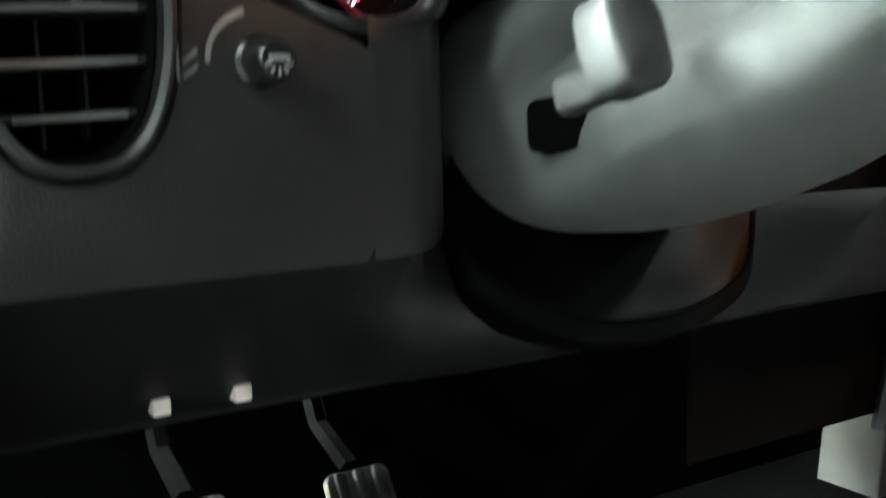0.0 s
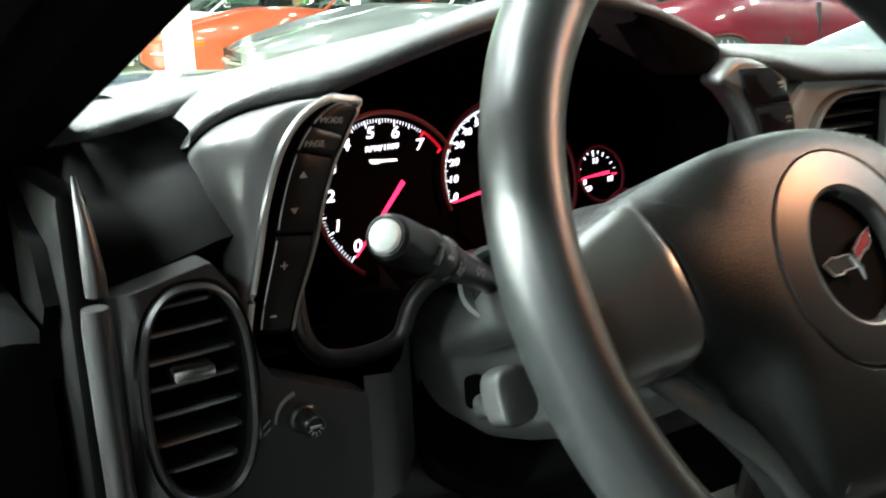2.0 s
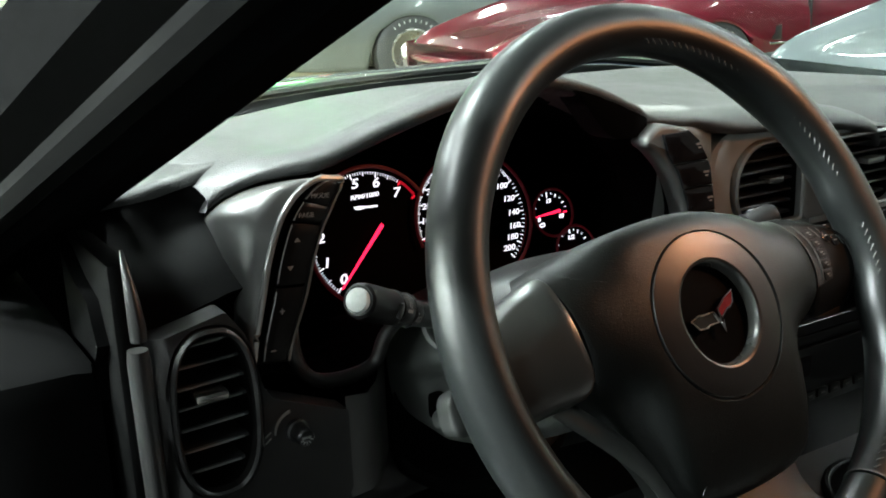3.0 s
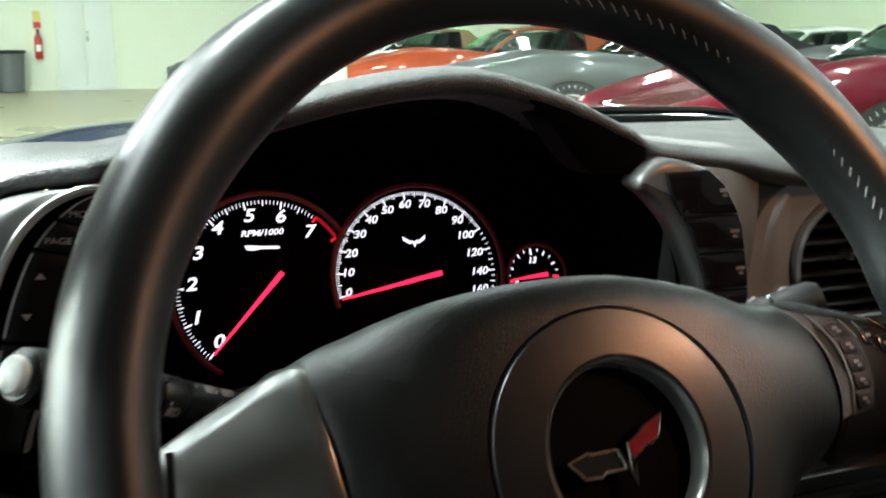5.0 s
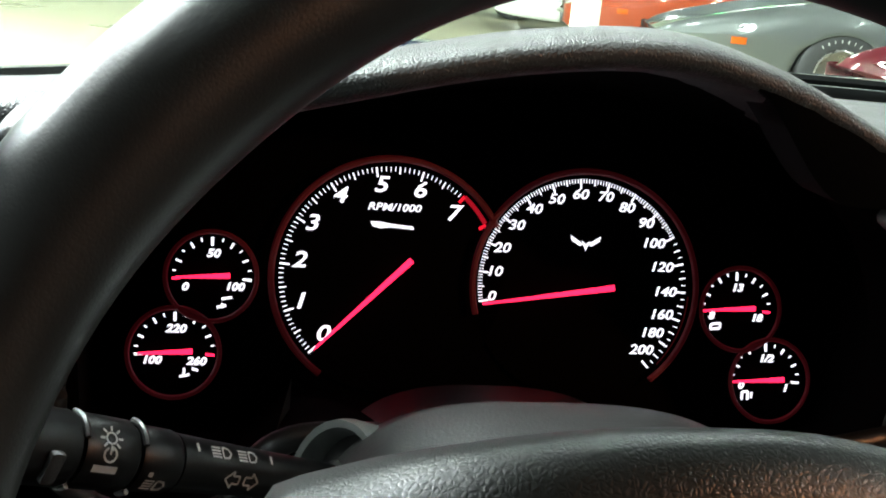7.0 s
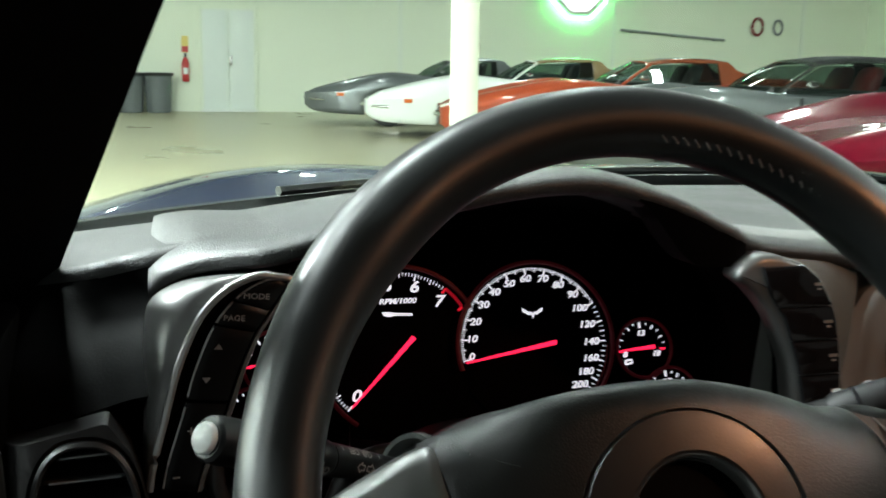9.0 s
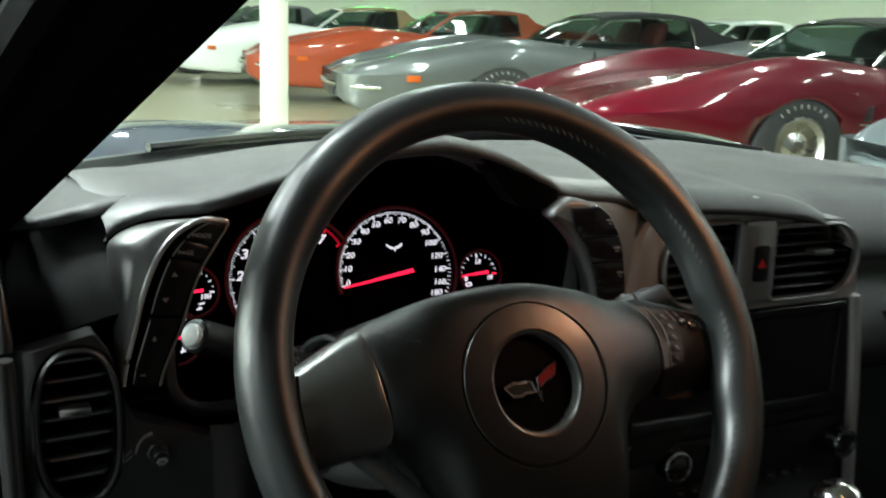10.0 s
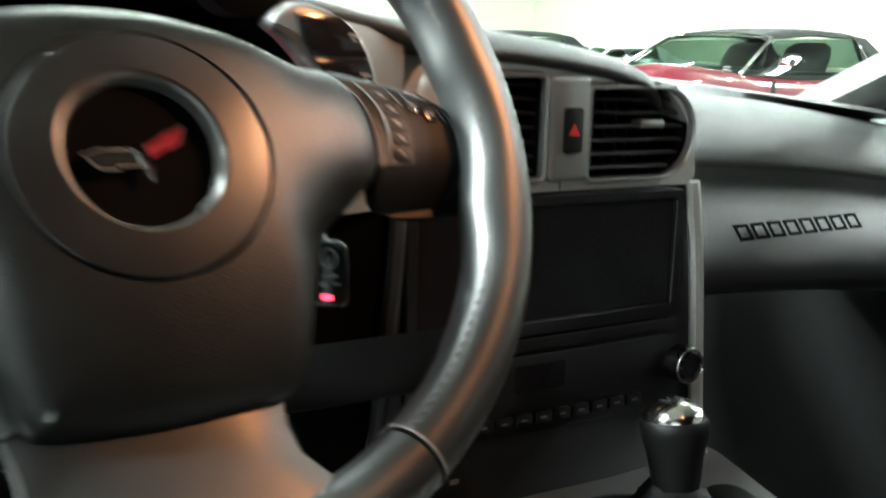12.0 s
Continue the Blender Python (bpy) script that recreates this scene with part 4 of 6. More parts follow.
for pl_, pr_, pe_ in zip(POD_REAR, POD_RIDGE, POD_EDGE):
    out_ = Vector((-0.35, -0.90, 0.25))
    row = [pl_ + Vector((0.004, 0.030, -0.006)), pl_ + Vector((0.0006, 0.004, -0.001))]
    wd_ = (pr_ - pl_).length
    for k in (0.06, 0.2, 0.4, 0.6, 0.8, 0.93):
        row.append(pl_.lerp(pr_, k) + out_ * (wd_ * 0.22 * math.sin(math.pi * min(1.0, k * 1.05)) ** 0.8))
    row.append(pr_)
    flank.append([tuple(q) for q in row])
    acr = (pe_ - pr_)
    strip.append([tuple(pr_ + Vector((0, 0.0035, 0))), tuple(pr_ + acr * 0.5 + Vector((0, 0.0025, 0))), tuple(pe_ + Vector((0, 0.0035, 0)))])
    trim_r.append([tuple(pe_ + Vector((0.0, 0.003, 0))), tuple(pe_), tuple(pe_ + Vector((0.0022, 0.0006, 0))), tuple(pe_ + Vector((0.0034, 0.006, 0))), tuple(pe_ + Vector((0.005, 0.040, 0)))])
podob = part("button_pod", rings_mesh(flank, closed=False), M_POD, dash, "satin grey pod with a strip of black buttons", smooth=70)
part("strip_bed", rings_mesh(strip, closed=False), M_VOID, podob, smooth=60)
part("pod_side", rings_mesh(trim_r, closed=False), M_POD, podob, smooth=60)
foot = [POD_REAR[0] + Vector((0.002, 0.02, -0.003)), POD_REAR[0], POD_RIDGE[0], POD_EDGE[0], POD_EDGE[0] + Vector((0.003, 0.03, -0.002))]
part("pod_foot", rings_mesh([[tuple(q) for q in foot], [tuple(q + Vector((0.002, 0.018, -0.006))) for q in foot]], closed=False), M_BLACK, podob)
over = list(POD_RIDGE) + [POD_RIDGE[-1].lerp(POD_EDGE[-1], k) + Vector((0.0035, 0, 0.0008)) * math.sin(math.pi * k) for k in (0.3, 0.6, 0.9)]
part("edge_strip", sweep([tuple(q + Vector((0.0004, 0.0004, 0))) for q in over], 0.0021, 8), M_SATIN, podob, "rounded bright edge of the pod")


def pod_at(v, u, lift=0.0):
    """Point on the button strip, v from bottom to top, u from the ridge to the right edge."""
    i = min(len(POD_RIDGE) - 1.001, max(0.0, v * (len(POD_RIDGE) - 1)))
    k, f = int(i), i - int(i)
    r_, e_ = POD_RIDGE[k].lerp(POD_RIDGE[k + 1], f), POD_EDGE[k].lerp(POD_EDGE[k + 1], f)
    return r_.lerp(e_, u) + Vector((0, -lift, 0))


for v0, v1 in ((0.015, 0.285), (0.295, 0.525), (0.535, 0.665), (0.675, 0.985)):
    rows_ = []
    for k in range(9):
        v = v0 + (v1 - v0) * k / 8
        dip = 0.0008 if k in (0, 8) else 0.0
        rows_.append([tuple(pod_at(v, 0.28, -0.004)), tuple(pod_at(v, 0.285, 0.0002 - dip)), tuple(pod_at(v, 0.32, 0.0008 - dip)), tuple(pod_at(v, 0.5, 0.0012 - dip)), tuple(pod_at(v, 0.88, 0.0008 - dip)), tuple(pod_at(v, 0.95, 0.0 - dip)), tuple(pod_at(v, 0.96, -0.004))])
    part("button", rings_mesh(rows_, closed=False), M_STALK, podob, smooth=50)
    part("button_edge", sweep([tuple(pod_at(v0 + (v1 - v0) * (0.04 + 0.92 * k / 10), 0.285, 0.0006)) for k in range(11)], 0.00055, 6), M_SATIN, podob, "thin bright line beside the buttons")


def pod_frame(v, u):
    x_ = pod_at(v, 0.9) - pod_at(v, 0.1)
    x_ = Vector((x_.x, x_.y, x_.z * 0.25))
    return basis(pod_at(v, u, 0.0014), x_, (0.12, 0.05, 1.0))


part("legend", text_bm("MODE", 0.0042, sx=1.15), M_MARK, podob, m=pod_frame(0.735, 0.55), smooth=0)
part("legend", text_bm("PAGE", 0.0040, sx=1.15), M_MARK, podob, m=pod_frame(0.580, 0.50), smooth=0)
for v, pts_ in ((0.455, [(-0.0022, -0.0012), (0.0022, -0.0012), (0.0, 0.0016)]), (0.355, [(-0.0022, 0.0012), (0.0, -0.0016), (0.0022, 0.0012)])):
    part("legend", slab(pts_, 0.0, 0.0003), M_MARK, podob, m=pod_frame(v, 0.5), smooth=0)
bm = bmesh.new()
bar(bm, -0.0018, 0, 0.0018, 0, 0.0007, 0.0)
bar(bm, 0, -0.0018, 0, 0.0018, 0.0007, 0.0)
part("legend", bm, M_MARK, podob, m=pod_frame(0.215, 0.5), smooth=0)
bm = bmesh.new()
bar(bm, -0.0018, 0, 0.0018, 0, 0.0008, 0.0)
part("legend", bm, M_MARK, podob, m=pod_frame(0.085, 0.5), smooth=0)

# ---- instrument cluster ----
CT = math.atan(0.28)
CL = basis((-0.395, 0.332, 0.859), (1, 0, 0), (0, math.sin(CT), math.cos(CT)))
cluster = thing("instrument_cluster", CL, "lit instrument cluster with white figures and red needles", "instrument cluster")


def dial_ring(parent, cx, cy, r, a0, a1, material, w=0.0016, z=0.006):
    pts = [(cx + r * math.cos(radians(a)), cy + r * math.sin(radians(a)), z) for a in np.linspace(a0, a1, 60)]
    return part("bezel_ring", sweep(pts, w, 6), material, parent, "thin dark ring with a red glow")


def ticks(parent, cx, cy, r, angles, length, width, material=None, name="tick_marks", z=0.0008):
    one = bmesh.new()
    if not name.startswith("fine"):
        bar(one, r - length, 0, r, 0, width, z)
        me = finish(one, "tick_mark", material or M_WHITE_GLOW, 0)
        for a in angles:
            ob = new("tick_mark", me)
            ob.parent = parent
            ob.matrix_local = Matrix.Translation((cx, cy, 0)) @ Matrix.Rotation(radians(a), 4, "Z")
        return None
    for a in angles:
        c, s = math.cos(radians(a)), math.sin(radians(a))
        bar(one, cx + (r - length) * c, cy + (r - length) * s, cx + r * c, cy + r * s, width, z)
    return tagged(part(name, one, material or M_WHITE_GLOW, parent, smooth=0), kind="stuff")


def needle(parent, x0, y0, x1, y1, w0=0.0009, w1=0.0030, z=0.004):
    t = Vector((x1 - x0, y1 - y0)).normalized()
    nx, ny = -t.y, t.x
    pts = [(x0 + nx * w0 / 2, y0 + ny * w0 / 2), (x0 - nx * w0 / 2, y0 - ny * w0 / 2), (x1 - nx * w1 / 2, y1 - ny * w1 / 2), (x1 + nx * w1 / 2, y1 + ny * w1 / 2)]
    return part("needle", slab(pts, z, z + 0.0012), M_RED_GLOW, parent, "glowing red needle", smooth=0)


def dial(name, cx, cy, r, label):
    d = part(name, rings_mesh([[(cx + k * math.cos(a), cy + k * math.sin(a), z) for a in [2 * math.pi * i / 48 for i in range(48)]] for k, z in ((r, -0.002), (r, 0.0))], cap1=True), M_FACE, cluster, label)
    return d


def figure(parent, s, size, x, y, sx=1.15, thick=0.00004):
    return part("figure", text_bm(s, size * 0.92, x, y, 0.0008, shear=0.22, thick=thick, sx=sx), M_WHITE_GLOW, parent, smooth=0)


part("backing", slab(rrect(0.35, 0.145, 0.03, 5, cx=-0.026, cy=-0.018), -0.006, -0.003), M_FACE, cluster)
TX, TY, SX, SY, DR = -0.0744, -0.0221, 0.0224, -0.0223, 0.0535
tach = dial("tachometer", TX, TY, DR + 0.003, "engine speed dial reading zero")
ta = lambda n: 225.6 - 25.1 * n
ticks(tach, TX, TY, DR, [ta(n) for n in range(7)], 0.0048, 0.0009)
ticks(tach, TX, TY, DR, [ta(n + 0.5) for n in range(7)], 0.0036, 0.00065)
ticks(tach, TX, TY, DR, [ta(n + k / 10) for n in range(7) for k in range(1, 10) if k != 5], 0.0023, 0.00042, name="fine_scale")
bm = bmesh.new()
red = [radians(ta(7.0) - i * 1.2) for i in range(16)]
rings_mesh([[(TX + (DR + 0.001) * math.cos(a), TY + (DR + 0.001) * math.sin(a), 0.001) for a in red], [(TX + (DR - 0.0012) * math.cos(a), TY + (DR - 0.0012) * math.sin(a), 0.001) for a in red]], closed=False, bm=bm)
part("red_band", bm, glow("band_red", (0.8, 0.01, 0.03), 0.35), tach, smooth=0)
ticks(tach, TX, TY, DR, [ta(7), ta(7.75)], 0.004, 0.0016, glow("band_red_mark", (0.8, 0.01, 0.03), 0.9), "red_marks")
for n, (x, y) in enumerate(((-0.1059, -0.0509), (-0.1175, -0.0358), (-0.1186, -0.016), (-0.1135, 0.002), (-0.101, 0.016), (-0.0813, 0.0222), (-0.0624, 0.0206), (-0.0455, 0.0102))):
    figure(tach, str(n), 0.0118, x, y, 1.25, 0.00016)
figure(tach, "RPM/1000", 0.0054, -0.0742, 0.0116, 1.25, 0.0001)
bm = slab([(-0.0855, 0.0045), (-0.084, 0.0020), (-0.080, 0.0012), (-0.076, 0.0020), (-0.064, 0.0014), (-0.0648, 0.0030), (-0.075, 0.0036), (-0.080, 0.0044)], 0.0008, 0.0012)
part("emblem_mark", bm, M_WHITE_GLOW, tach, smooth=0)
needle(tach, -0.1095, -0.0581, -0.0647, -0.0134)
dial_ring(tach, TX, TY, DR + 0.0035, 28, 236, M_RED_DIM)

speedo = dial("speedometer", SX, SY, DR + 0.003, "speed dial reading zero")
sa = lambda v: 190.4 - 1.6 * v if v <= 100 else 30.4 - 0.783 * (v - 100)
ticks(speedo, SX, SY, DR, [sa(v) for v in range(0, 101, 10)] + [sa(v) for v in range(120, 201, 20)], 0.0048, 0.0009)
ticks(speedo, SX, SY, DR, [sa(v) for v in range(5, 100, 10)] + [sa(v) for v in range(110, 200, 20)], 0.0032, 0.00065)
ticks(speedo, SX, SY, DR, [sa(v) for v in range(1, 100) if v % 5] + [sa(v) for v in (105, 115, 125, 135, 145, 155, 165, 175, 185, 195)], 0.0021, 0.00042, name="fine_scale")
for s, x, y in (("0", -0.0241, -0.0292), ("10", -0.0234, -0.017), ("20", -0.02, -0.0052), ("30", -0.0134, 0.0063), ("40", -0.0049, 0.0148), ("50", 0.0062, 0.0203), ("60", 0.0183, 0.0233), ("70", 0.0313, 0.0228), ("80", 0.0426, 0.018), ("90", 0.053, 0.0108), ("100", 0.0575, 0.0009), ("120", 0.0625, -0.0109), ("140", 0.0648, -0.0233), ("160", 0.0636, -0.0349), ("180", 0.0592, -0.0442), ("200", 0.0542, -0.053)):
    figure(speedo, s, 0.0074, x, y, 1.2, 0.0001)
bm = bmesh.new()
for s in (-1, 1):
    slab([(SX + s * 0.0012, -0.0012), (SX + s * 0.0078, 0.0030), (SX + s * 0.0072, 0.0004), (SX + s * 0.0030, -0.0022)][::s], 0.0008, 0.0012, bm=bm)
slab([(SX - 0.0022, 0.0006), (SX, -0.0046), (SX + 0.0022, 0.0006), (SX, -0.0012)], 0.0013, 0.0016, bm=bm)
part("emblem_mark", bm, M_WHITE_GLOW, speedo, smooth=0)
needle(speedo, -0.0289, -0.0330, 0.0375, -0.0222)
dial_ring(speedo, SX, SY, DR + 0.0035, -52, 196, M_RED_DIM)
ticks(speedo, SX, SY, DR + 0.002, [-4 - i for i in range(0, 40, 2)], 0.0006, 0.002, M_RED_DIM, "red_glow_edge")


def small_dial(name, label, cx, cy, top, lo, hi, lo_at, hi_at, extra, red_lo, red_hi, needle_deg=184):
    r = 0.0185
    d = dial(name, cx, cy, r + 0.002, label)
    ang = np.linspace(190, -6, 13)
    ticks(d, cx, cy, r, [a for i, a in enumerate(ang) if i % 2 == 0 and 0 < i < 12 and i != 6], 0.0030, 0.0010)
    ticks(d, cx, cy, r, [a for i, a in enumerate(ang) if i % 2 == 1], 0.0017, 0.0007, name="fine_scale")
    ticks(d, cx, cy, r, [92], 0.0042, 0.0013)
    for a, is_red in ((186, red_lo), (-4, red_hi)):
        ticks(d, cx, cy, r, [a], 0.0042, 0.0012, M_RED_GLOW if is_red else None, "end_mark")
    figure(d, top, 0.0058, cx, cy + 0.0106, 1.15, 0.0002)
    figure(d, lo, 0.0056, *lo_at, 1.15, 0.0002)
    figure(d, hi, 0.0056, *hi_at, 1.15, 0.0002)
    c, s = math.cos(radians(needle_deg)), math.sin(radians(needle_deg))
    needle(d, cx + 0.0165 * c, cy + 0.0165 * s, cx - 0.0085 * c, cy - 0.0085 * s, 0.0009, 0.0026)
    bm = bmesh.new()
    for x0, y0, x1, y1 in extra:
        bar(bm, x0, y0, x1, y1, 0.0012, 0.0008)
    part("symbol", bm, M_WHITE_GLOW, d, smooth=0)
    dial_ring(d, cx, cy, r + 0.0025, 0, 360, M_RED_DIM, 0.0012)
    return d


small_dial("oil_gauge", "oil pressure dial", -0.1588, -0.0255, "50", "0", "100", (-0.1712, -0.0312), (-0.1482, -0.0303), [(-0.154, -0.0362, -0.149, -0.0352), (-0.156, -0.0402, -0.1515, -0.0392), (-0.1535, -0.0382, -0.1535, -0.0405)], True, False)
small_dial("oil_temperature_gauge", "oil temperature dial", -0.1743, -0.0617, "220", "100", "260", (-0.1848, -0.0662), (-0.1642, -0.0662), [(-0.1715, -0.0735, -0.167, -0.0725), (-0.1695, -0.0695, -0.1695, -0.0735), (-0.166, -0.0695, -0.163, -0.0705)], False, True)
small_dial("voltage_gauge", "battery voltage dial", 0.1038, -0.0300, "13", "8", "18", (0.0905, -0.0342), (0.1150, -0.0345), [(0.0905, -0.0385, 0.0955, -0.0378), (0.0905, -0.041, 0.0955, -0.0403), (0.0905, -0.0385, 0.0905, -0.041), (0.0955, -0.0378, 0.0955, -0.0403)], True, True)
small_dial("fuel_gauge", "fuel level dial", 0.1216, -0.0657, "1/2", "0", "1", (0.1085, -0.0692), (0.1328, -0.0700), [(0.1095, -0.0725, 0.1095, -0.0765), (0.1125, -0.072, 0.1125, -0.0765), (0.1095, -0.0725, 0.1125, -0.072), (0.1145, -0.0725, 0.1145, -0.0755)], True, False)

# ---- steering wheel ----
WT, WY = radians(27), radians(5)
WUP = Vector((-math.sin(WY) * math.sin(WT), math.cos(WY) * math.sin(WT), math.cos(WT)))
WHEEL = basis(Vector((-0.4175, 0.008, 0.850)) + WUP * 0.011, (math.cos(WY), math.sin(WY), 0), WUP)
wheel = thing("steering_wheel", WHEEL, "black leather three-spoke steering wheel", "steering wheel")
WR, WRT = 0.1655, 0.0155


def rim_pt(deg, r=WR):
    return Vector((r * math.cos(radians(deg)) - 0.0012, r * 0.99 * math.sin(radians(deg)), 0))


def rim_arc(a0, a1, n, extra=0.0):
    """Grip section between two angles; thicker where the thumbs rest."""
    rings_ = []
    for a in np.linspace(a0, a1, n):
        c = rim_pt(a)
        u = c.normalized()
        t = 1 + 0.10 * math.exp(-((a - 45) / 14) ** 2) + 0.10 * math.exp(-((a - 135) / 14) ** 2)
        # leather webs that run out over the spokes
        web = sum(math.exp(-((a - q) / 6.5) ** 2) for q in (11, -15))
        rings_.append([c + u * ((WRT + extra) * t * math.cos(b) * (1 + (0.22 * web if math.cos(b) < 0 else 0.0))) + Vector((0, 0, 1)) * ((WRT + extra) * 1.06 * t * math.sin(b)) for b in [2 * math.pi * j / 24 for j in range(24)]])
    return rings_mesh(rings_, cap0=True, cap1=True)


part("rim", rim_arc(-60, 240, 150), M_LEATHER, wheel, "smooth black leather rim", smooth=60)
part("rim_bottom", rim_arc(240.6, 299.4, 30), M_LEATHER, wheel, "lower leather section of the rim", smooth=60)
for a in (-60, 240):
    part("rim_seam", rim_arc(a + 0.0, a + 0.5, 2, 0.0006), M_THREAD, wheel)
bm = bmesh.new()
for k in range(72):
    a = -58 + k * 2.0
    c = rim_pt(a, WR - WRT * 0.80)
    u, tn = c.normalized(), Vector((-math.sin(radians(a)), math.cos(radians(a)), 0))
    zz = 0.0096
    p0 = c + Vector((0, 0, zz)) - tn * 0.0018 - u * 0.0006
    p1 = c + Vector((0, 0, zz + 0.002)) + tn * 0.0018 + u * 0.0016
    sweep([p0, (p0 + p1) / 2 + Vector((0, 0, 0.0004)) - u * 0.0004, p1], 0.00052, 5, bm=bm)
tagged(part("stitching", bm, M_THREAD, wheel, "row of grey stitches inside the rim", smooth=0), kind="stuff")

HX, HY = -0.0072, -0.0128
PADO = [(-0.1020, 0.033), (-0.085, 0.0415), (-0.058, 0.0465), (-0.025, 0.0490), (0.01, 0.0475), (0.045, 0.0395), (0.072, 0.0325), (0.0885, 0.0285), (0.0965, 0.0135), (0.0998, -0.003), (0.0980, -0.020), (0.089, -0.030), (0.075, -0.042), (0.065, -0.058), (0.056, -0.080), (0.047, -0.100), (0.032, -0.110), (-0.012, -0.1135), (-0.050, -0.1105), (-0.0615, -0.1025), (-0.0695, -0.081), (-0.080, -0.058), (-0.0900, -0.041), (-0.0970, -0.029), (-0.1000, 0.0)]


def hub_z(x, y):
    """Crown of the centre pad; the side wings round off above and below like a barrel."""
    k = min(1.0, max(0.0, (abs(x - HX) - 0.050) / 0.045))
    k = k * k * (3 - 2 * k)
    return 0.016 - 1.1 * (x - HX) ** 2 - 1.5 * (y - HY) ** 2 - 0.014 * k * (min(abs(y + 0.001), 0.046) / 0.037) ** 2.6


def on_hub(rings2d, lift):
    return [[(x, y, hub_z(x, y) + lf * (roll(x, y) if -0.01 < lf < 0 and math.hypot(x - HX, y - HY) > 0.054 else 1.0)) for x, y in r] for r, lf in zip(rings2d, lift)]


pad = curve_pts(PADO, 3, True)


def roll(x, y):
    """How far the cover's edge rolls off; little where the spokes meet it."""
    k = min(1.0, max(0.0, (abs(x - HX) - 0.078) / 0.016))
    return 1 - 0.8 * k * k * (3 - 2 * k) * (1.0 if y > -0.034 else 0.0)


rs = [inset(pad, -0.0005), pad, inset(pad, 0.0012), inset(pad, 0.0035), inset(pad, 0.007), inset(pad, 0.012)]
lf = [-0.03, -0.0085, -0.0052, -0.0024, -0.0008, 0.0]
disk_o = [(HX + 0.0499 * math.cos(a), HY + 0.0484 * math.sin(a)) for a in [math.atan2(q[1] - HY, q[0] - HX) for q in pad]]
for k in (0.2, 0.4, 0.6, 0.8, 0.97):
    rs.append([tuple((1 - k) * np.array(a) + k * np.array(b)) for a, b in zip(inset(pad, 0.012), disk_o)])
    lf.append(0.0)
rs.append(disk_o)
lf.append(-0.0016)
airbag = part("airbag_pad", rings_mesh(on_hub(rs, lf)), M_PADLEATHER, wheel, "grained dark grey airbag cover", smooth=40)
an = [2 * math.pi * i / 60 for i in range(60)]
circ = lambda rx, ry: [(HX + rx * math.cos(a), HY + ry * math.sin(a)) for a in an]
part("hub_disc", rings_mesh(on_hub([circ(0.0495, 0.0480), circ(0.0492, 0.0477), circ(0.0486, 0.0471), circ(0.045, 0.0436), circ(0.039, 0.0382), circ(0.0318, 0.0316), circ(0.0304, 0.0304)], [-0.004, -0.0007, -0.0001, 0.0, 0.0, -0.0001, -0.0006])), M_SPOKE, airbag, "round satin grey hub ring", smooth=14)
part("dish_wall", rings_mesh(on_hub([circ(0.0304, 0.0304), circ(0.0296, 0.0296), circ(0.0287, 0.0287), circ(0.0281, 0.0281)], [-0.0006, -0.0014, -0.0035, -0.0085])), M_HUBEDGE, airbag, "shiny inner edge of the hub ring", smooth=60)
part("emblem_dish", rings_mesh(on_hub([circ(0.0283, 0.0283), circ(0.02, 0.02), circ(0.008, 0.008)], [-0.0075, -0.0085, -0.0085]), cap1=True), M_KEYPAD, airbag, "recessed black dish", smooth=60)
EM = Matrix.Translation((-0.0080, -0.0150, 0.0105))
# crossed flags: dark fields in thin bright frames, open towards the tip
FLAG_L = [(-0.0030, 0.0034), (-0.0125, 0.0034), (-0.0140, 0.0040), (-0.0215, 0.0020), (-0.0165, -0.0038), (-0.0100, -0.0042), (-0.0088, -0.0030), (-0.0008, -0.0030)]
FLAG_R = [(0.0012, 0.0042), (0.0075, 0.0075), (0.0090, 0.0090), (0.0178, 0.0122), (0.0150, 0.0052), (0.0112, 0.0028), (0.0098, 0.0032), (0.0030, -0.0008)]
for out, fill, edge in ((FLAG_L, M_FLAGDARK, M_DULLMETAL), (FLAG_R, M_FLAGRED, M_CHROME)):
    field = slab(out if out is FLAG_L else out[::-1], 0.0, 0.0010, 0.0002)
    part("crossed_flag", field, fill, airbag, "small enamelled flag shape", m=EM, smooth=20)
    part("flag_edge", sweep([(x, y, 0.0011) for x, y in out], 0.00042, 6, closed=True), edge, airbag, m=EM)
part("emblem_tip", slab([(-0.0030, 0.0032), (-0.0022, 0.0032), (0.0003, -0.0020), (0.0009, 0.0050), (0.0016, 0.0050), (0.0012, -0.0048), (0.0026, -0.0022), (0.0034, -0.0022), (0.0018, -0.0098)][::-1], 0.0008, 0.0020, 0.0002), M_CHROME, airbag, m=EM, smooth=20)


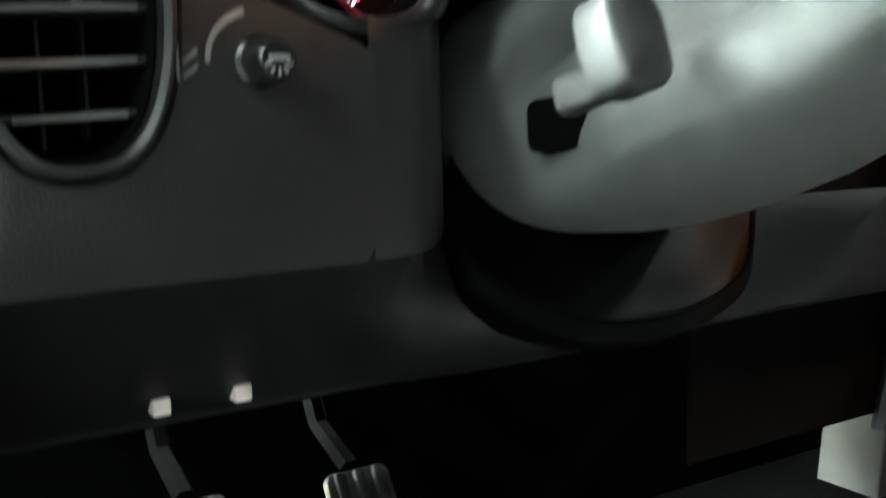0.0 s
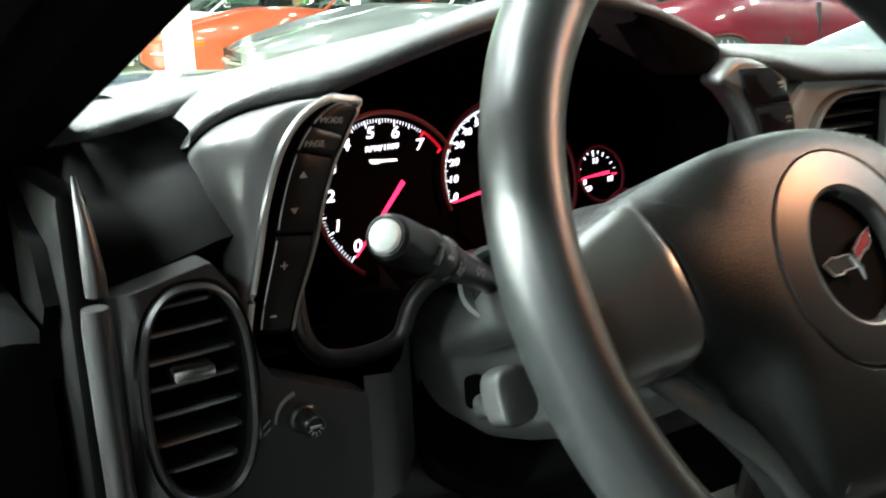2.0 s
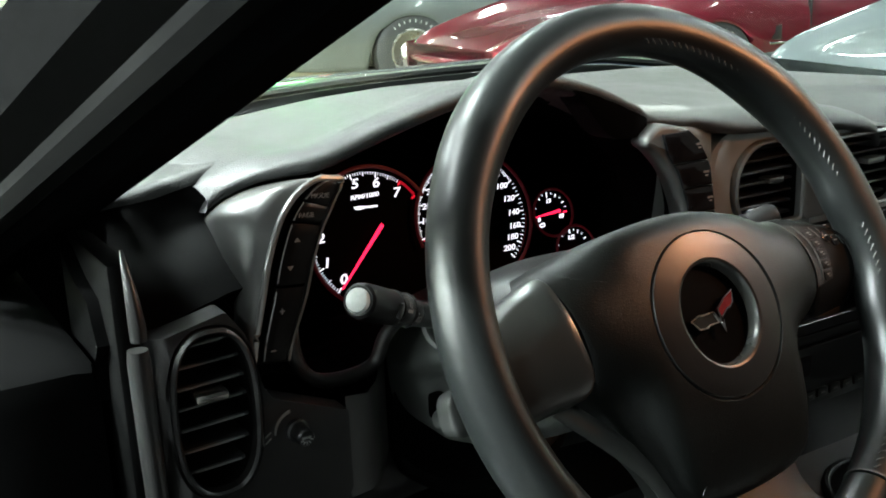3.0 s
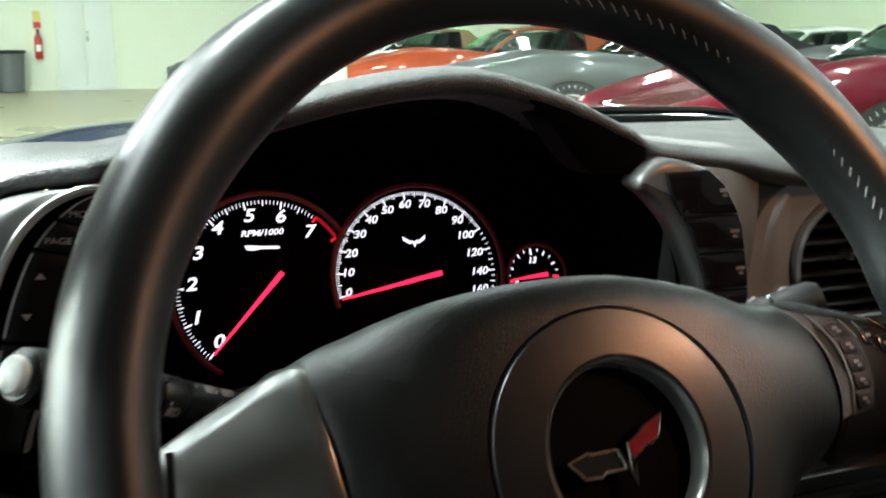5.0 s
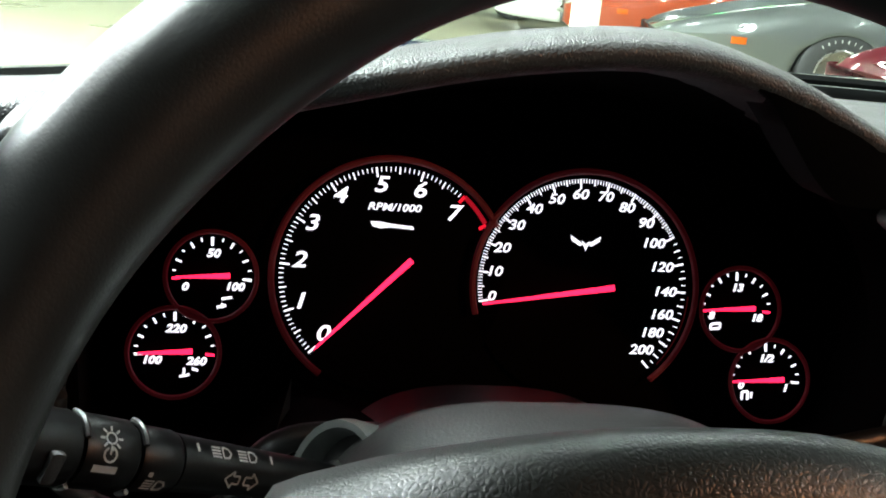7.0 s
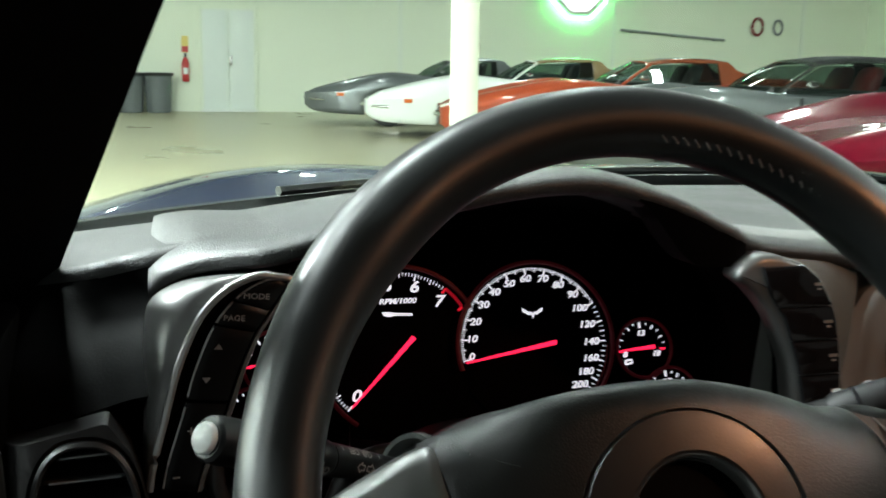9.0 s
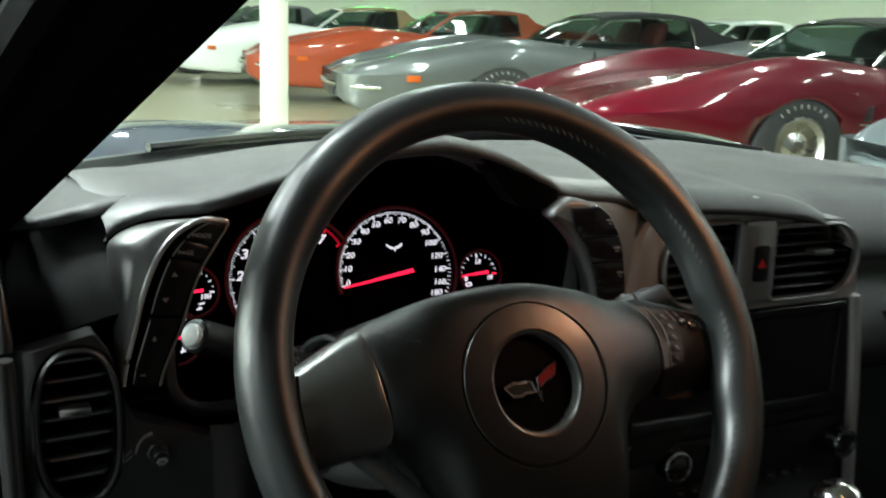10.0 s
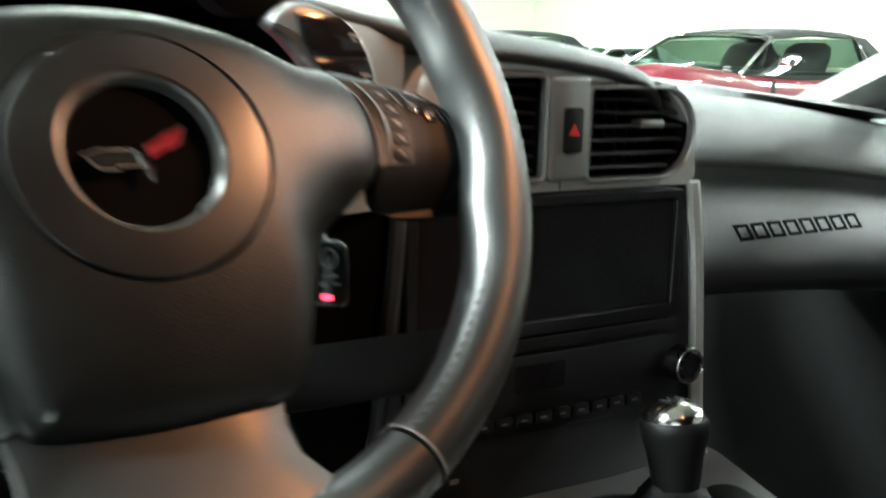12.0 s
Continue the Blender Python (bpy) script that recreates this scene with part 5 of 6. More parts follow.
def spoke(s, outline, name, label, skin=M_SPOKE):
    o = curve_pts(outline, 4, True)
    o = o if s > 0 else o[::-1]
    cx_ = sum(p[0] for p in o) / len(o)
    cy_ = sum(p[1] for p in o) / len(o)

    def zc(x, y):
        z = hub_z(s * 0.104, y)
        if s < 0 and y > -0.001:
            # flat sloping band along the upper edge of the cover
            w = min(1.0, max(0.0, (abs(x) - 0.105) / 0.012))
            band = hub_z(-0.104, -0.001) - 1.5 * ((y - HY) ** 2 - (0.001 + HY) ** 2) - 0.62 * 0.0022 * math.log(1 + math.exp((y - 0.0095 + 0.25 * (abs(x) - 0.104)) / 0.0022))
            z += (band - z) * w
        return z - 0.0010 - (0.11 if s > 0 else 0.20) * (abs(x) - 0.104)

    ev = lambda x: 0.25 + 0.75 * min(1.0, max(0.0, (abs(x) - 0.106) / 0.008))
    rgs = [[(x, y, -0.014 if s > 0 else min(-0.014, zc(x, y) - 0.010)) for x, y in inset(o, -0.0002)], [(x, y, zc(x, y) - 0.004 * ev(x)) for x, y in o], [(x, y, zc(x, y) - 0.0018 * ev(x)) for x, y in inset(o, 0.0010)], [(x, y, zc(x, y) - 0.0008 * ev(x)) for x, y in inset(o, 0.0030)]]
    for k in (0.86, 0.80, 0.75, 0.67, 0.58, 0.48, 0.36, 0.2, 0.08):
        rgs.append([(cx_ + (x - cx_) * k, cy_ + (y - cy_) * k, zc(cx_ + (x - cx_) * k, cy_ + (y - cy_) * k)) for x, y in o])
    return part(name, rings_mesh(rgs, cap0=True, cap1=True), skin, wheel, label, smooth=60)


SPL = [(-0.1040, 0.034), (-0.125, 0.027), (-0.146, 0.017), (-0.157, 0.010), (-0.158, -0.010), (-0.155, -0.030), (-0.146, -0.037), (-0.122, -0.036), (-0.0995, -0.0305), (-0.1015, -0.004), (-0.1030, 0.018)]
spoke(-1, SPL, "spoke", "left spoke with a satin grey cover", M_SPOKEGLOSS)
SPR = [(0.0905, 0.0300), (0.108, 0.0285), (0.125, 0.0235), (0.146, 0.014), (0.157, 0.006), (0.158, -0.010), (0.155, -0.030), (0.146, -0.038), (0.122, -0.0385), (0.1000, -0.0340), (0.1000, -0.0190), (0.1015, -0.003), (0.0982, 0.0140)][::-1]
spoke(1, SPR, "spoke", "right spoke with a control pad", M_CONTROL)
# chrome line where the cover meets the rim
part("spoke_trim", sweep([(-0.1475, 0.0135, -0.0028), (-0.1490, 0.0, -0.0017), (-0.1490, -0.016, -0.0017), (-0.1465, -0.0325, -0.0036)], 0.0014, 6), M_CHROME, wheel, "thin bright trim line")


def pad_z(x, y):
    return hub_z(0.104, y) - 0.0008 - 0.11 * (abs(x) - 0.104)


def drape(bm_):
    """Lays a flat part on the curved spoke."""
    for v in bm_.verts:
        v.co.z += pad_z(v.co.x, v.co.y)
    return bm_


def ribbon(left, right, n=14):
    """Outline between two edge curves that run from top to bottom."""
    a_ = curve_pts(left, n // (len(left) - 1) + 1)
    b_ = curve_pts(right, n // (len(right) - 1) + 1)
    return [tuple(map(float, q)) for q in a_] + [tuple(map(float, q)) for q in b_[::-1]]


def edge_line(pts, wd, material):
    p = curve_pts(pts, 6)
    part("pad_edge", sweep([(float(x), float(y), pad_z(x, y) + 0.0004) for x, y in p], wd, 6), material, cp)


L1 = [(0.0900, 0.0275), (0.0985, 0.0115), (0.1008, -0.0050), (0.0995, -0.0185)]
L2 = [(0.1005, 0.0232), (0.1070, 0.0090), (0.1085, -0.0045), (0.1060, -0.0175)]
cp = part("control_pad", drape(slab(ribbon(L1, L2), -0.0020, 0.0002)), M_STALK, wheel, "black control strip with bright edges", smooth=40)
L4 = [(0.1150, 0.0200), (0.1205, 0.0100), (0.1220, -0.0030), (0.1190, -0.0165)]
key = drape(slab(ribbon([(x + 0.0008, y) for x, y in L2], L4), -0.0020, 0.0003))
part("key_field", key, M_STALK, cp, smooth=40)
for i in range(5):
    yy = 0.0155 - i * 0.0072
    bx = XS([(-0.02, 0.1125), (-0.005, 0.1150), (0.009, 0.1137), (0.021, 0.1085)], yy)
    part("button", drape(slab(rrect(0.0095, 0.0060, 0.0018, 3, cx=bx, cy=yy), 0.0003, 0.0011, 0.0004)), M_MATTE, cp)
    bm = bmesh.new()
    bar(bm, bx - 0.0020, yy + 0.0006, bx + 0.0008, yy + 0.0006, 0.0010, 0.0011)
    bar(bm, bx - 0.0004, yy - 0.0010, bx + 0.0018, yy - 0.0010, 0.0008, 0.0011)
    part("button_mark", drape(bm), M_MARKDIM, cp, smooth=0)
for bx, yy in ((0.1275, 0.0112), (0.1360, 0.0068)):
    part("button", drape(slab(rrect(0.0070, 0.0075, 0.0018, 3, cx=bx, cy=yy), -0.0010, 0.0009, 0.0004)), M_GLOSS, cp)
    bm = bmesh.new()
    bar(bm, bx - 0.0014, yy, bx + 0.0014, yy, 0.0010, 0.0009)
    part("button_mark", drape(bm), M_MARKDIM, cp, smooth=0)
edge_line(L1, 0.00035, M_EDGELINE)
edge_line(L2, 0.0005, M_EDGELINE)
edge_line([(0.1165, 0.0195), (0.1210, 0.0110)], 0.00030, M_EDGELINE)
edge_line([(0.1235, 0.0178), (0.1290, 0.0060)], 0.00030, M_EDGELINE)
edge_line([(0.1405, 0.0100), (0.1445, 0.0025)], 0.00030, M_EDGELINE)
edge_line([(0.1330, 0.0180), (0.1450, 0.0085), (0.1490, -0.0040), (0.1478, -0.0200), (0.1400, -0.0325)], 0.0006, M_BLACK)
# lower spoke
LOW = [[(-0.066, -0.104), (0.038, -0.104)], [(-0.063, -0.118), (0.035, -0.118)], [(-0.063, -0.130), (0.036, -0.130)], [(-0.070, -0.142), (0.045, -0.142)], [(-0.086, -0.152), (0.062, -0.152)]]
rgs = []
for (a, b), zt, zb in zip(LOW, (-0.006, -0.002, 0.003, 0.008, 0.010), (-0.02, -0.018, -0.014, -0.012, -0.010)):
    xs = np.linspace(a[0], b[0], 13)
    top = [(x, a[1], zt - 0.006 * abs((x - a[0]) / (b[0] - a[0]) * 2 - 1) ** 4) for x in xs]
    rgs.append(top + [(x, a[1], zb) for x in xs[::-1]])
part("lower_spoke", rings_mesh(rgs, cap0=True, cap1=True), M_LOWSPOKE, wheel, "wide lower spoke", smooth=50)
arm = curve_pts([(-0.116, -0.030, -0.018), (-0.1035, -0.0435, -0.0165), (-0.086, -0.062, -0.015), (-0.0700, -0.083, -0.0130), (-0.0625, -0.102, -0.012)], 5)
part("spoke_arm", sweep([tuple(map(float, q)) for q in arm], 0.0066, 10, flat=0.55), M_ARM, wheel, "grey arm behind the pad", smooth=60)
part("hub_back", rings_mesh([[(HX + r * math.cos(a), HY + r * math.sin(a), z) for a in an] for r, z in ((0.055, -0.012), (0.05, -0.035), (0.04, -0.06))], cap0=True, cap1=True), M_BLACK, wheel)

# ---- steering column ----
col = thing("steering_column", pose(0, 0, 0), "grey plastic steering column shroud with stalks", "steering column")


def cheek(pz):
    """Hollow of the shroud's cheek under its ledge, where the tilt lever sits."""
    a = min(1.0, max(0.0, (0.008 - pz) / 0.008))
    a = a * a * (3 - 2 * a)
    b = min(1.0, max(0.0, (pz + 0.046) / 0.026))
    return 0.017 * a * b - 0.004 * math.exp(-((pz - 0.016) / 0.010) ** 2)


rgs = []
for y, cx, cz, hw, hh in ((0.055, -0.424, 0.828, 0.040, 0.034), (0.10, -0.426, 0.806, 0.060, 0.052), (0.125, -0.428, 0.796, 0.074, 0.060), (0.145, -0.429, 0.789, 0.080, 0.063), (0.175, -0.429, 0.776, 0.079, 0.062), (0.20, -0.429, 0.763, 0.075, 0.057), (0.235, -0.428, 0.757, 0.070, 0.055), (0.26, -0.428, 0.753, 0.068, 0.053)):
    rgs.append([(cx + px + (cheek(pz) * min(1.0, max(0.0, (0.235 - y) / 0.06)) if px < 0 else 0.0), y + 0.10 * pz, cz + pz) for px, pz in oval(hw, hh, 144, p=2.8)])
part("shroud", rings_mesh(rgs, cap0=True, cap1=True), M_SHROUD, col, "grey column shroud", smooth=50)
# darker upper half of the shroud, closed with a fine seam
ups = []
for y, cx, cz, hw, hh in ((0.102, -0.426, 0.806, 0.061, 0.053), (0.125, -0.428, 0.796, 0.075, 0.061), (0.145, -0.429, 0.789, 0.081, 0.064), (0.175, -0.429, 0.776, 0.080, 0.063), (0.20, -0.429, 0.763, 0.076, 0.058), (0.235, -0.428, 0.757, 0.071, 0.056), (0.262, -0.428, 0.753, 0.069, 0.054)):
    arc_ = [(px, pz) for px, pz in oval(hw, hh, 96, p=2.8) if pz > 0.62 * hh]
    arc_.sort(key=lambda q: q[0])
    ups.append([(cx + px, y + 0.10 * pz, cz + pz + 0.0012) for px, pz in arc_])
n_ = min(len(a) for a in ups)
ups = [[a[round(i * (len(a) - 1) / (n_ - 1))] for i in range(n_)] for a in ups]
part("upper_shroud", rings_mesh(ups, closed=False), M_PLASTIC, col, "darker upper cover of the column", smooth=50)
lip = curve_pts([(-0.511, 0.232, 0.709), (-0.504, 0.219, 0.690), (-0.480, 0.206, 0.673), (-0.452, 0.202, 0.665), (-0.41, 0.202, 0.665), (-0.37, 0.210, 0.676), (-0.348, 0.225, 0.700)], 6)
lip = [tuple(map(float, q)) for q in lip]
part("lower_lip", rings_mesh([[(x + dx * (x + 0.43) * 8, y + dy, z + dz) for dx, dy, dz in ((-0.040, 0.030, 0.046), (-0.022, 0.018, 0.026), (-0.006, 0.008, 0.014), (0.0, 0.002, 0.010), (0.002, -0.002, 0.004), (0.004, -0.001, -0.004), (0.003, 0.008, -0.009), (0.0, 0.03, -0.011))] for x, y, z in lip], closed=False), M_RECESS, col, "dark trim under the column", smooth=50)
part("lip_seam", sweep([(x + 0.006 * (x + 0.43), y - 0.0018, z + 0.0052) for x, y, z in lip], 0.0011, 6), M_VOID, col)
st = [Vector((-0.462, 0.185, 0.800)), Vector((-0.604, 0.080, 0.876))]
dv = (st[1] - st[0])
ln = dv.length
zax = dv.normalized()
xax = zax.cross(Vector((0, 0, 1))).normalized()
yax = zax.cross(xax).normalized() * -1
ST_M = basis(st[0], yax, zax.cross(yax))


def lathe(profile, n=28):
    return rings_mesh([[(r * math.cos(a), r * math.sin(a), z) for a in [2 * math.pi * i / n for i in range(n)]] for r, z in profile], cap0=True, cap1=True)


def slathe(profile):
    return lathe([(r * 0.70, z) for r, z in profile])


stalk = part("indicator_stalk", slathe([(0.0078, 0.0), (0.0085, 0.05), (0.0098, 0.08), (0.0112, 0.110), (0.0118, 0.1195)]), M_STALK, col, "black combination stalk with white symbols", m=ST_M, smooth=50)
part("fog_ring", slathe([(0.0118, 0.1200), (0.0126, 0.1215), (0.0130, 0.1325), (0.0124, 0.1335)]), M_STALK, stalk)
part("light_ring", slathe([(0.0124, 0.1345), (0.0138, 0.136), (0.0142, 0.150), (0.0136, 0.1515)]), M_STALK, stalk)
part("end_cap", slathe([(0.0134, 0.1525), (0.0143, 0.154), (0.0148, ln - 0.006), (0.0140, ln), (0.0118, ln + 0.0015)]), M_STALK, stalk)
part("end_button", slathe([(0.0098, ln), (0.0098, ln + 0.003), (0.0088, ln + 0.0042), (0.005, ln + 0.005)]), M_LENS, stalk, "pale round end button")
for zt, a0, a1 in ((0.1518, -50, 15), (0.1338, -50, 15), (0.1518, -165, -140), (0.1338, -165, -140)):
    part("tab", sweep([(0.0098 * math.cos(radians(q)), 0.0098 * math.sin(radians(q)), zt) for q in np.linspace(a0, a1, 8)], 0.0009, 6), M_PANEL, stalk)
part("tab", slab(rrect(0.004, 0.009, 0.001, 2), 0, 0.002, 0.0005), M_PANEL, stalk, m=Matrix.Rotation(radians(-100), 4, "Z") @ Matrix.Translation((0.0095, 0, 0.160)) @ Matrix.Rotation(radians(90), 4, "Y"))
part("stalk_collar", slathe([(0.030, 0.034), (0.031, 0.050), (0.0295, 0.054), (0.026, 0.0535), (0.024, 0.044)]), M_SHROUD, stalk, "grey cup where the stalk leaves the shroud")
part("stalk_boot", slathe([(0.0245, 0.0440), (0.0200, 0.0455), (0.0130, 0.048), (0.0088, 0.056)]), M_RUBBER, stalk)


def stalk_mark(polys, z, ang, r):
    """Printed symbol wrapped on the stalk at a distance along it and an angle round it."""
    bm_ = bmesh.new()
    c, s = math.cos(radians(ang)), math.sin(radians(ang))
    for x0, y0, x1, y1, w in polys:
        pts = []
        t = Vector((x1 - x0, y1 - y0)).normalized()
        nx, ny = -t.y * w / 2, t.x * w / 2
        for px, py in ((x0 + nx, y0 + ny), (x0 - nx, y0 - ny), (x1 - nx, y1 - ny), (x1 + nx, y1 + ny)):
            pts.append((c * (r * 0.70 + 0.0003) - s * py, s * (r * 0.70 + 0.0003) + c * py, z - px))
        bm_.faces.new([bm_.verts.new(p) for p in pts])
    part("symbol", bm_, M_MARK, stalk, smooth=0)


arrows = [(-0.0062, 0, -0.0035, 0.0026, 0.0006), (-0.0062, 0, -0.0035, -0.0026, 0.0006), (-0.0035, 0.0026, -0.0035, 0.0012, 0.0006), (-0.0035, -0.0026, -0.0035, -0.0012, 0.0006), (-0.0035, 0.0012, -0.001, 0.0012, 0.0006), (-0.0035, -0.0012, -0.001, -0.0012, 0.0006), (-0.001, 0.0012, -0.001, -0.0012, 0.0006)]
arrows += [(-a_, b_, -c_, d_, w_) for a_, b_, c_, d_, w_ in arrows]
stalk_mark(arrows, 0.0980, -92, 0.0107)
beam = [(0.0, 0.0017, 0.002, 0.0015, 0.0006), (0.0, -0.0017, 0.002, -0.0015, 0.0006), (0.002, 0.0015, 0.003, 0, 0.0006), (0.002, -0.0015, 0.003, 0, 0.0006), (0.0, 0.0017, 0.0, -0.0017, 0.0006), (-0.0040, 0.0015, -0.0008, 0.0015, 0.0006), (-0.0040, 0.0005, -0.0008, 0.0005, 0.0006), (-0.0040, -0.0005, -0.0008, -0.0005, 0.0006), (-0.0040, -0.0015, -0.0008, -0.0015, 0.0006)]
stalk_mark(beam, 0.1060, -38, 0.0111)
stalk_mark(beam, 0.0960, -38, 0.0107)
stalk_mark([(0, -0.0014, 0, 0.0014, 0.0008)], 0.1150, -34, 0.0115)
stalk_mark([(0, -0.0014, 0, 0.0014, 0.0008)], 0.0870, -38, 0.0104)
sun = [(0.0020 * math.cos(a), 0.0020 * math.sin(a), 0.0034 * math.cos(a), 0.0034 * math.sin(a), 0.0006) for a in [k * math.pi / 4 for k in range(8)]]
sun += [(0.0016 * math.cos(a), 0.0016 * math.sin(a), 0.0016 * math.cos(a + 0.8), 0.0016 * math.sin(a + 0.8), 0.0005) for a in [k * math.pi / 4 for k in range(8)]]
stalk_mark(sun, 0.1450, -48, 0.0142)
power = [(0.0019 * math.cos(a), 0.0019 * math.sin(a), 0.0019 * math.cos(a + 0.7), 0.0019 * math.sin(a + 0.7), 0.0006) for a in [math.pi * 0.65 + k * 0.7 for k in range(8)]] + [(0, 0, 0, 0.0022, 0.0006)]
stalk_mark(power, 0.1450, -72, 0.0142)
stalk_mark([(-0.0036, 0, 0.0036, 0, 0.0020)], 0.1455, -94, 0.0142)
stalk_mark([(-0.0007, 0, 0.0007, 0, 0.0014)], 0.1305, -96, 0.0131)
stalk_mark(beam, 0.1275, -116, 0.0131)

# left cheek: a near-black slab stands for the shade in the lever's slot
PM = basis((-0.4925, 0.172, 0.751), (0.42, -0.88, 0.12), (0.10, 0.16, 0.98))
part("tilt_slot", slab(rrect(0.064, 0.019, 0.004, 3, cx=0.012), -0.02, 0.0012), M_VOID, col, m=PM)
LM = basis((-0.5195, 0.118, 0.774), (0.95, 0.22, 0.05), (-0.03, 0.30, 0.95))
part("tilt_lever", slab(oval(0.0130, 0.0150, 40, p=3.0), -0.007, 0.006, 0.0026, dome=0.0012), M_LEVER, col, "grey plastic tilt lever", m=LM, smooth=60)
part("tilt_stem", slab(oval(0.0060, 0.0065, 24, p=2.6, cx=0.005, cy=-0.006), -0.030, -0.006), M_LEVER, col, m=LM, smooth=60)
wst = [Vector((-0.375, 0.172, 0.806)), Vector((-0.2345, 0.1205, 0.8575))]
wdir = (wst[1] - wst[0]).normalized()
wup = (Vector((0, 0, 1)) - wdir * wdir.z).normalized()
wiper_st = part("wiper_stalk", sweep([wst[0].lerp(wst[1], k) for k in (0, 0.5, 0.74, 0.75, 0.765, 0.96, 0.985, 1.0)], [0.006, 0.0072, 0.0078, 0.0078, 0.0096, 0.0102, 0.0096, 0.0080], 20), M_MATTE, col, "black wiper stalk with pale symbols")
wring = sweep([wst[0].lerp(wst[1], k) for k in (0.835, 0.838, 0.848, 0.851)], [0.0098, 0.0104, 0.0104, 0.0098], 20)
part("switch_ring", wring, M_GLOSS, wiper_st)
for wk, ang, sz in ((0.80, 52, 0.0050), (0.80, 84, 0.0036), (0.90, 40, 0.0060), (0.90, 74, 0.0050)):
    wo = wst[0].lerp(wst[1], wk)
    wa = Matrix.Rotation(radians(ang - 90), 4, wdir)
    wn = (wa @ wup).normalized()
    bm = bmesh.new()
    for q in range(3):
        bar(bm, -sz * (0.5 - 0.12 * q), sz * (0.32 - 0.32 * q), sz * (0.5 - 0.12 * q), sz * (0.32 - 0.32 * q), sz * 0.16, 0.0)
    part("symbol", bm, M_MARK, wiper_st, m=basis(wo + wn * 0.0104, wdir, wdir.cross(wn) * -1), smooth=0)

# fob that hangs beside the column
fob = thing("key_fob", basis((-0.325, 0.045, 0.790), (0.90, -0.42, 0.0), (0.0, 0.20, 0.98)), "black key fob with pale symbols hanging beside the column", "key fob")
part("body", slab(rrect(0.0165, 0.032, 0.005, 5), -0.006, 0.0, 0.0015), M_GLOSS, fob, smooth=50)
part("loop", sweep([(0.0, 0.014, -0.003), (-0.004, 0.022, -0.004), (-0.022, 0.026, -0.012), (-0.045, 0.024, -0.030), (-0.062, 0.020, -0.040)], 0.0012, 6), M_RUBBER, fob)
part("button_ring", frame_ring(oval(0.0042, 0.0052, 20, cx=-0.0008, cy=0.0075), oval(0.0030, 0.0040, 20, cx=-0.0008, cy=0.0075), 0.0, 0.0005, 0.0001), M_MARKDIM, fob)
bm = bmesh.new()
bar(bm, -0.004, -0.0005, 0.003, -0.0005, 0.0016, 0.0)
bar(bm, -0.005, -0.0045, -0.002, -0.0045, 0.0020, 0.0)
bar(bm, 0.001, -0.0045, 0.004, -0.0045, 0.0012, 0.0)
part("button_mark", bm, M_MARKDIM, fob, smooth=0)
bm = bmesh.new()
bar(bm, -0.0045, -0.0105, 0.0005, -0.0105, 0.0026, 0.0)
part("lamp_spot", bm, M_FOB_RED, fob, smooth=0)

# ---- right button pod and centre stack ----
RP = basis((-0.247, 0.205, 0.880), *UPRIGHT)
rpo = curve_pts([(-0.045, 0.028), (-0.030, 0.040), (-0.005, 0.036), (0.014, 0.024), (0.026, 0.002), (0.032, -0.030), (0.034, -0.058), (0.004, -0.062), (-0.004, -0.03), (-0.018, 0.0), (-0.034, 0.018)], 4, True)
rpod = part("button_pod", slab(rpo, -0.012, 0.006, 0.004), M_PODTRIM, dash, "dark satin pod with trip computer buttons", m=RP, smooth=50)
part("pod_base", slab(inset(rpo, 0.0015), -0.07, -0.0115), M_VOID, rpod)
for i, (z0, z1) in enumerate(((0.0085, 0.0335), (-0.013, 0.0075), (-0.035, -0.014), (-0.058, -0.036))):
    pl = lambda z: float(np.interp(z, (-0.058, -0.03, 0.0, 0.018, 0.036), (0.006, 0.000, -0.011, -0.024, -0.030)))
    pr = lambda z: float(np.interp(z, (-0.058, -0.03, 0.002, 0.024, 0.034), (0.0305, 0.0285, 0.0225, 0.0105, -0.002)))
    part("button", slab([(pr(z0 + (z1 - z0) * k), z0 + (z1 - z0) * k) for k in (0, 0.33, 0.67, 1)] + [(pl(z0 + (z1 - z0) * k), z0 + (z1 - z0) * k) for k in (1, 0.67, 0.33, 0)], 0.004, 0.0085, 0.0008), M_GLOSS, rpod, m=None, smooth=30)
    bm = bmesh.new()
    c = (0.5 * (pl(z0) + pr(z0)) + 0.008, (z0 + z1) / 2)
    bar(bm, c[0] - 0.003, c[1] + 0.001, c[0] + 0.003, c[1] + 0.001, 0.0018, 0.0085)
    bar(bm, c[0] - 0.001, c[1] - 0.002, c[0] + 0.002, c[1] - 0.002, 0.0012, 0.0085)
    part("button_mark", bm, M_MARK, rpod, smooth=0)

stack = thing("center_stack", basis((-0.022, 0.255, 0.0), *UPRIGHT), "satin grey center stack with vents and screen", "center stack")
so = curve_pts([(-0.150, 0.795), (-0.152, 0.835), (-0.146, 0.870), (-0.120, 0.893), (-0.06, 0.903), (0.0, 0.900), (0.045, 0.893), (0.085, 0.879), (0.113, 0.861), (0.131, 0.838), (0.139, 0.815), (0.141, 0.795)], 4)
so = so + [(0.141, 0.79), (-0.150, 0.79)]


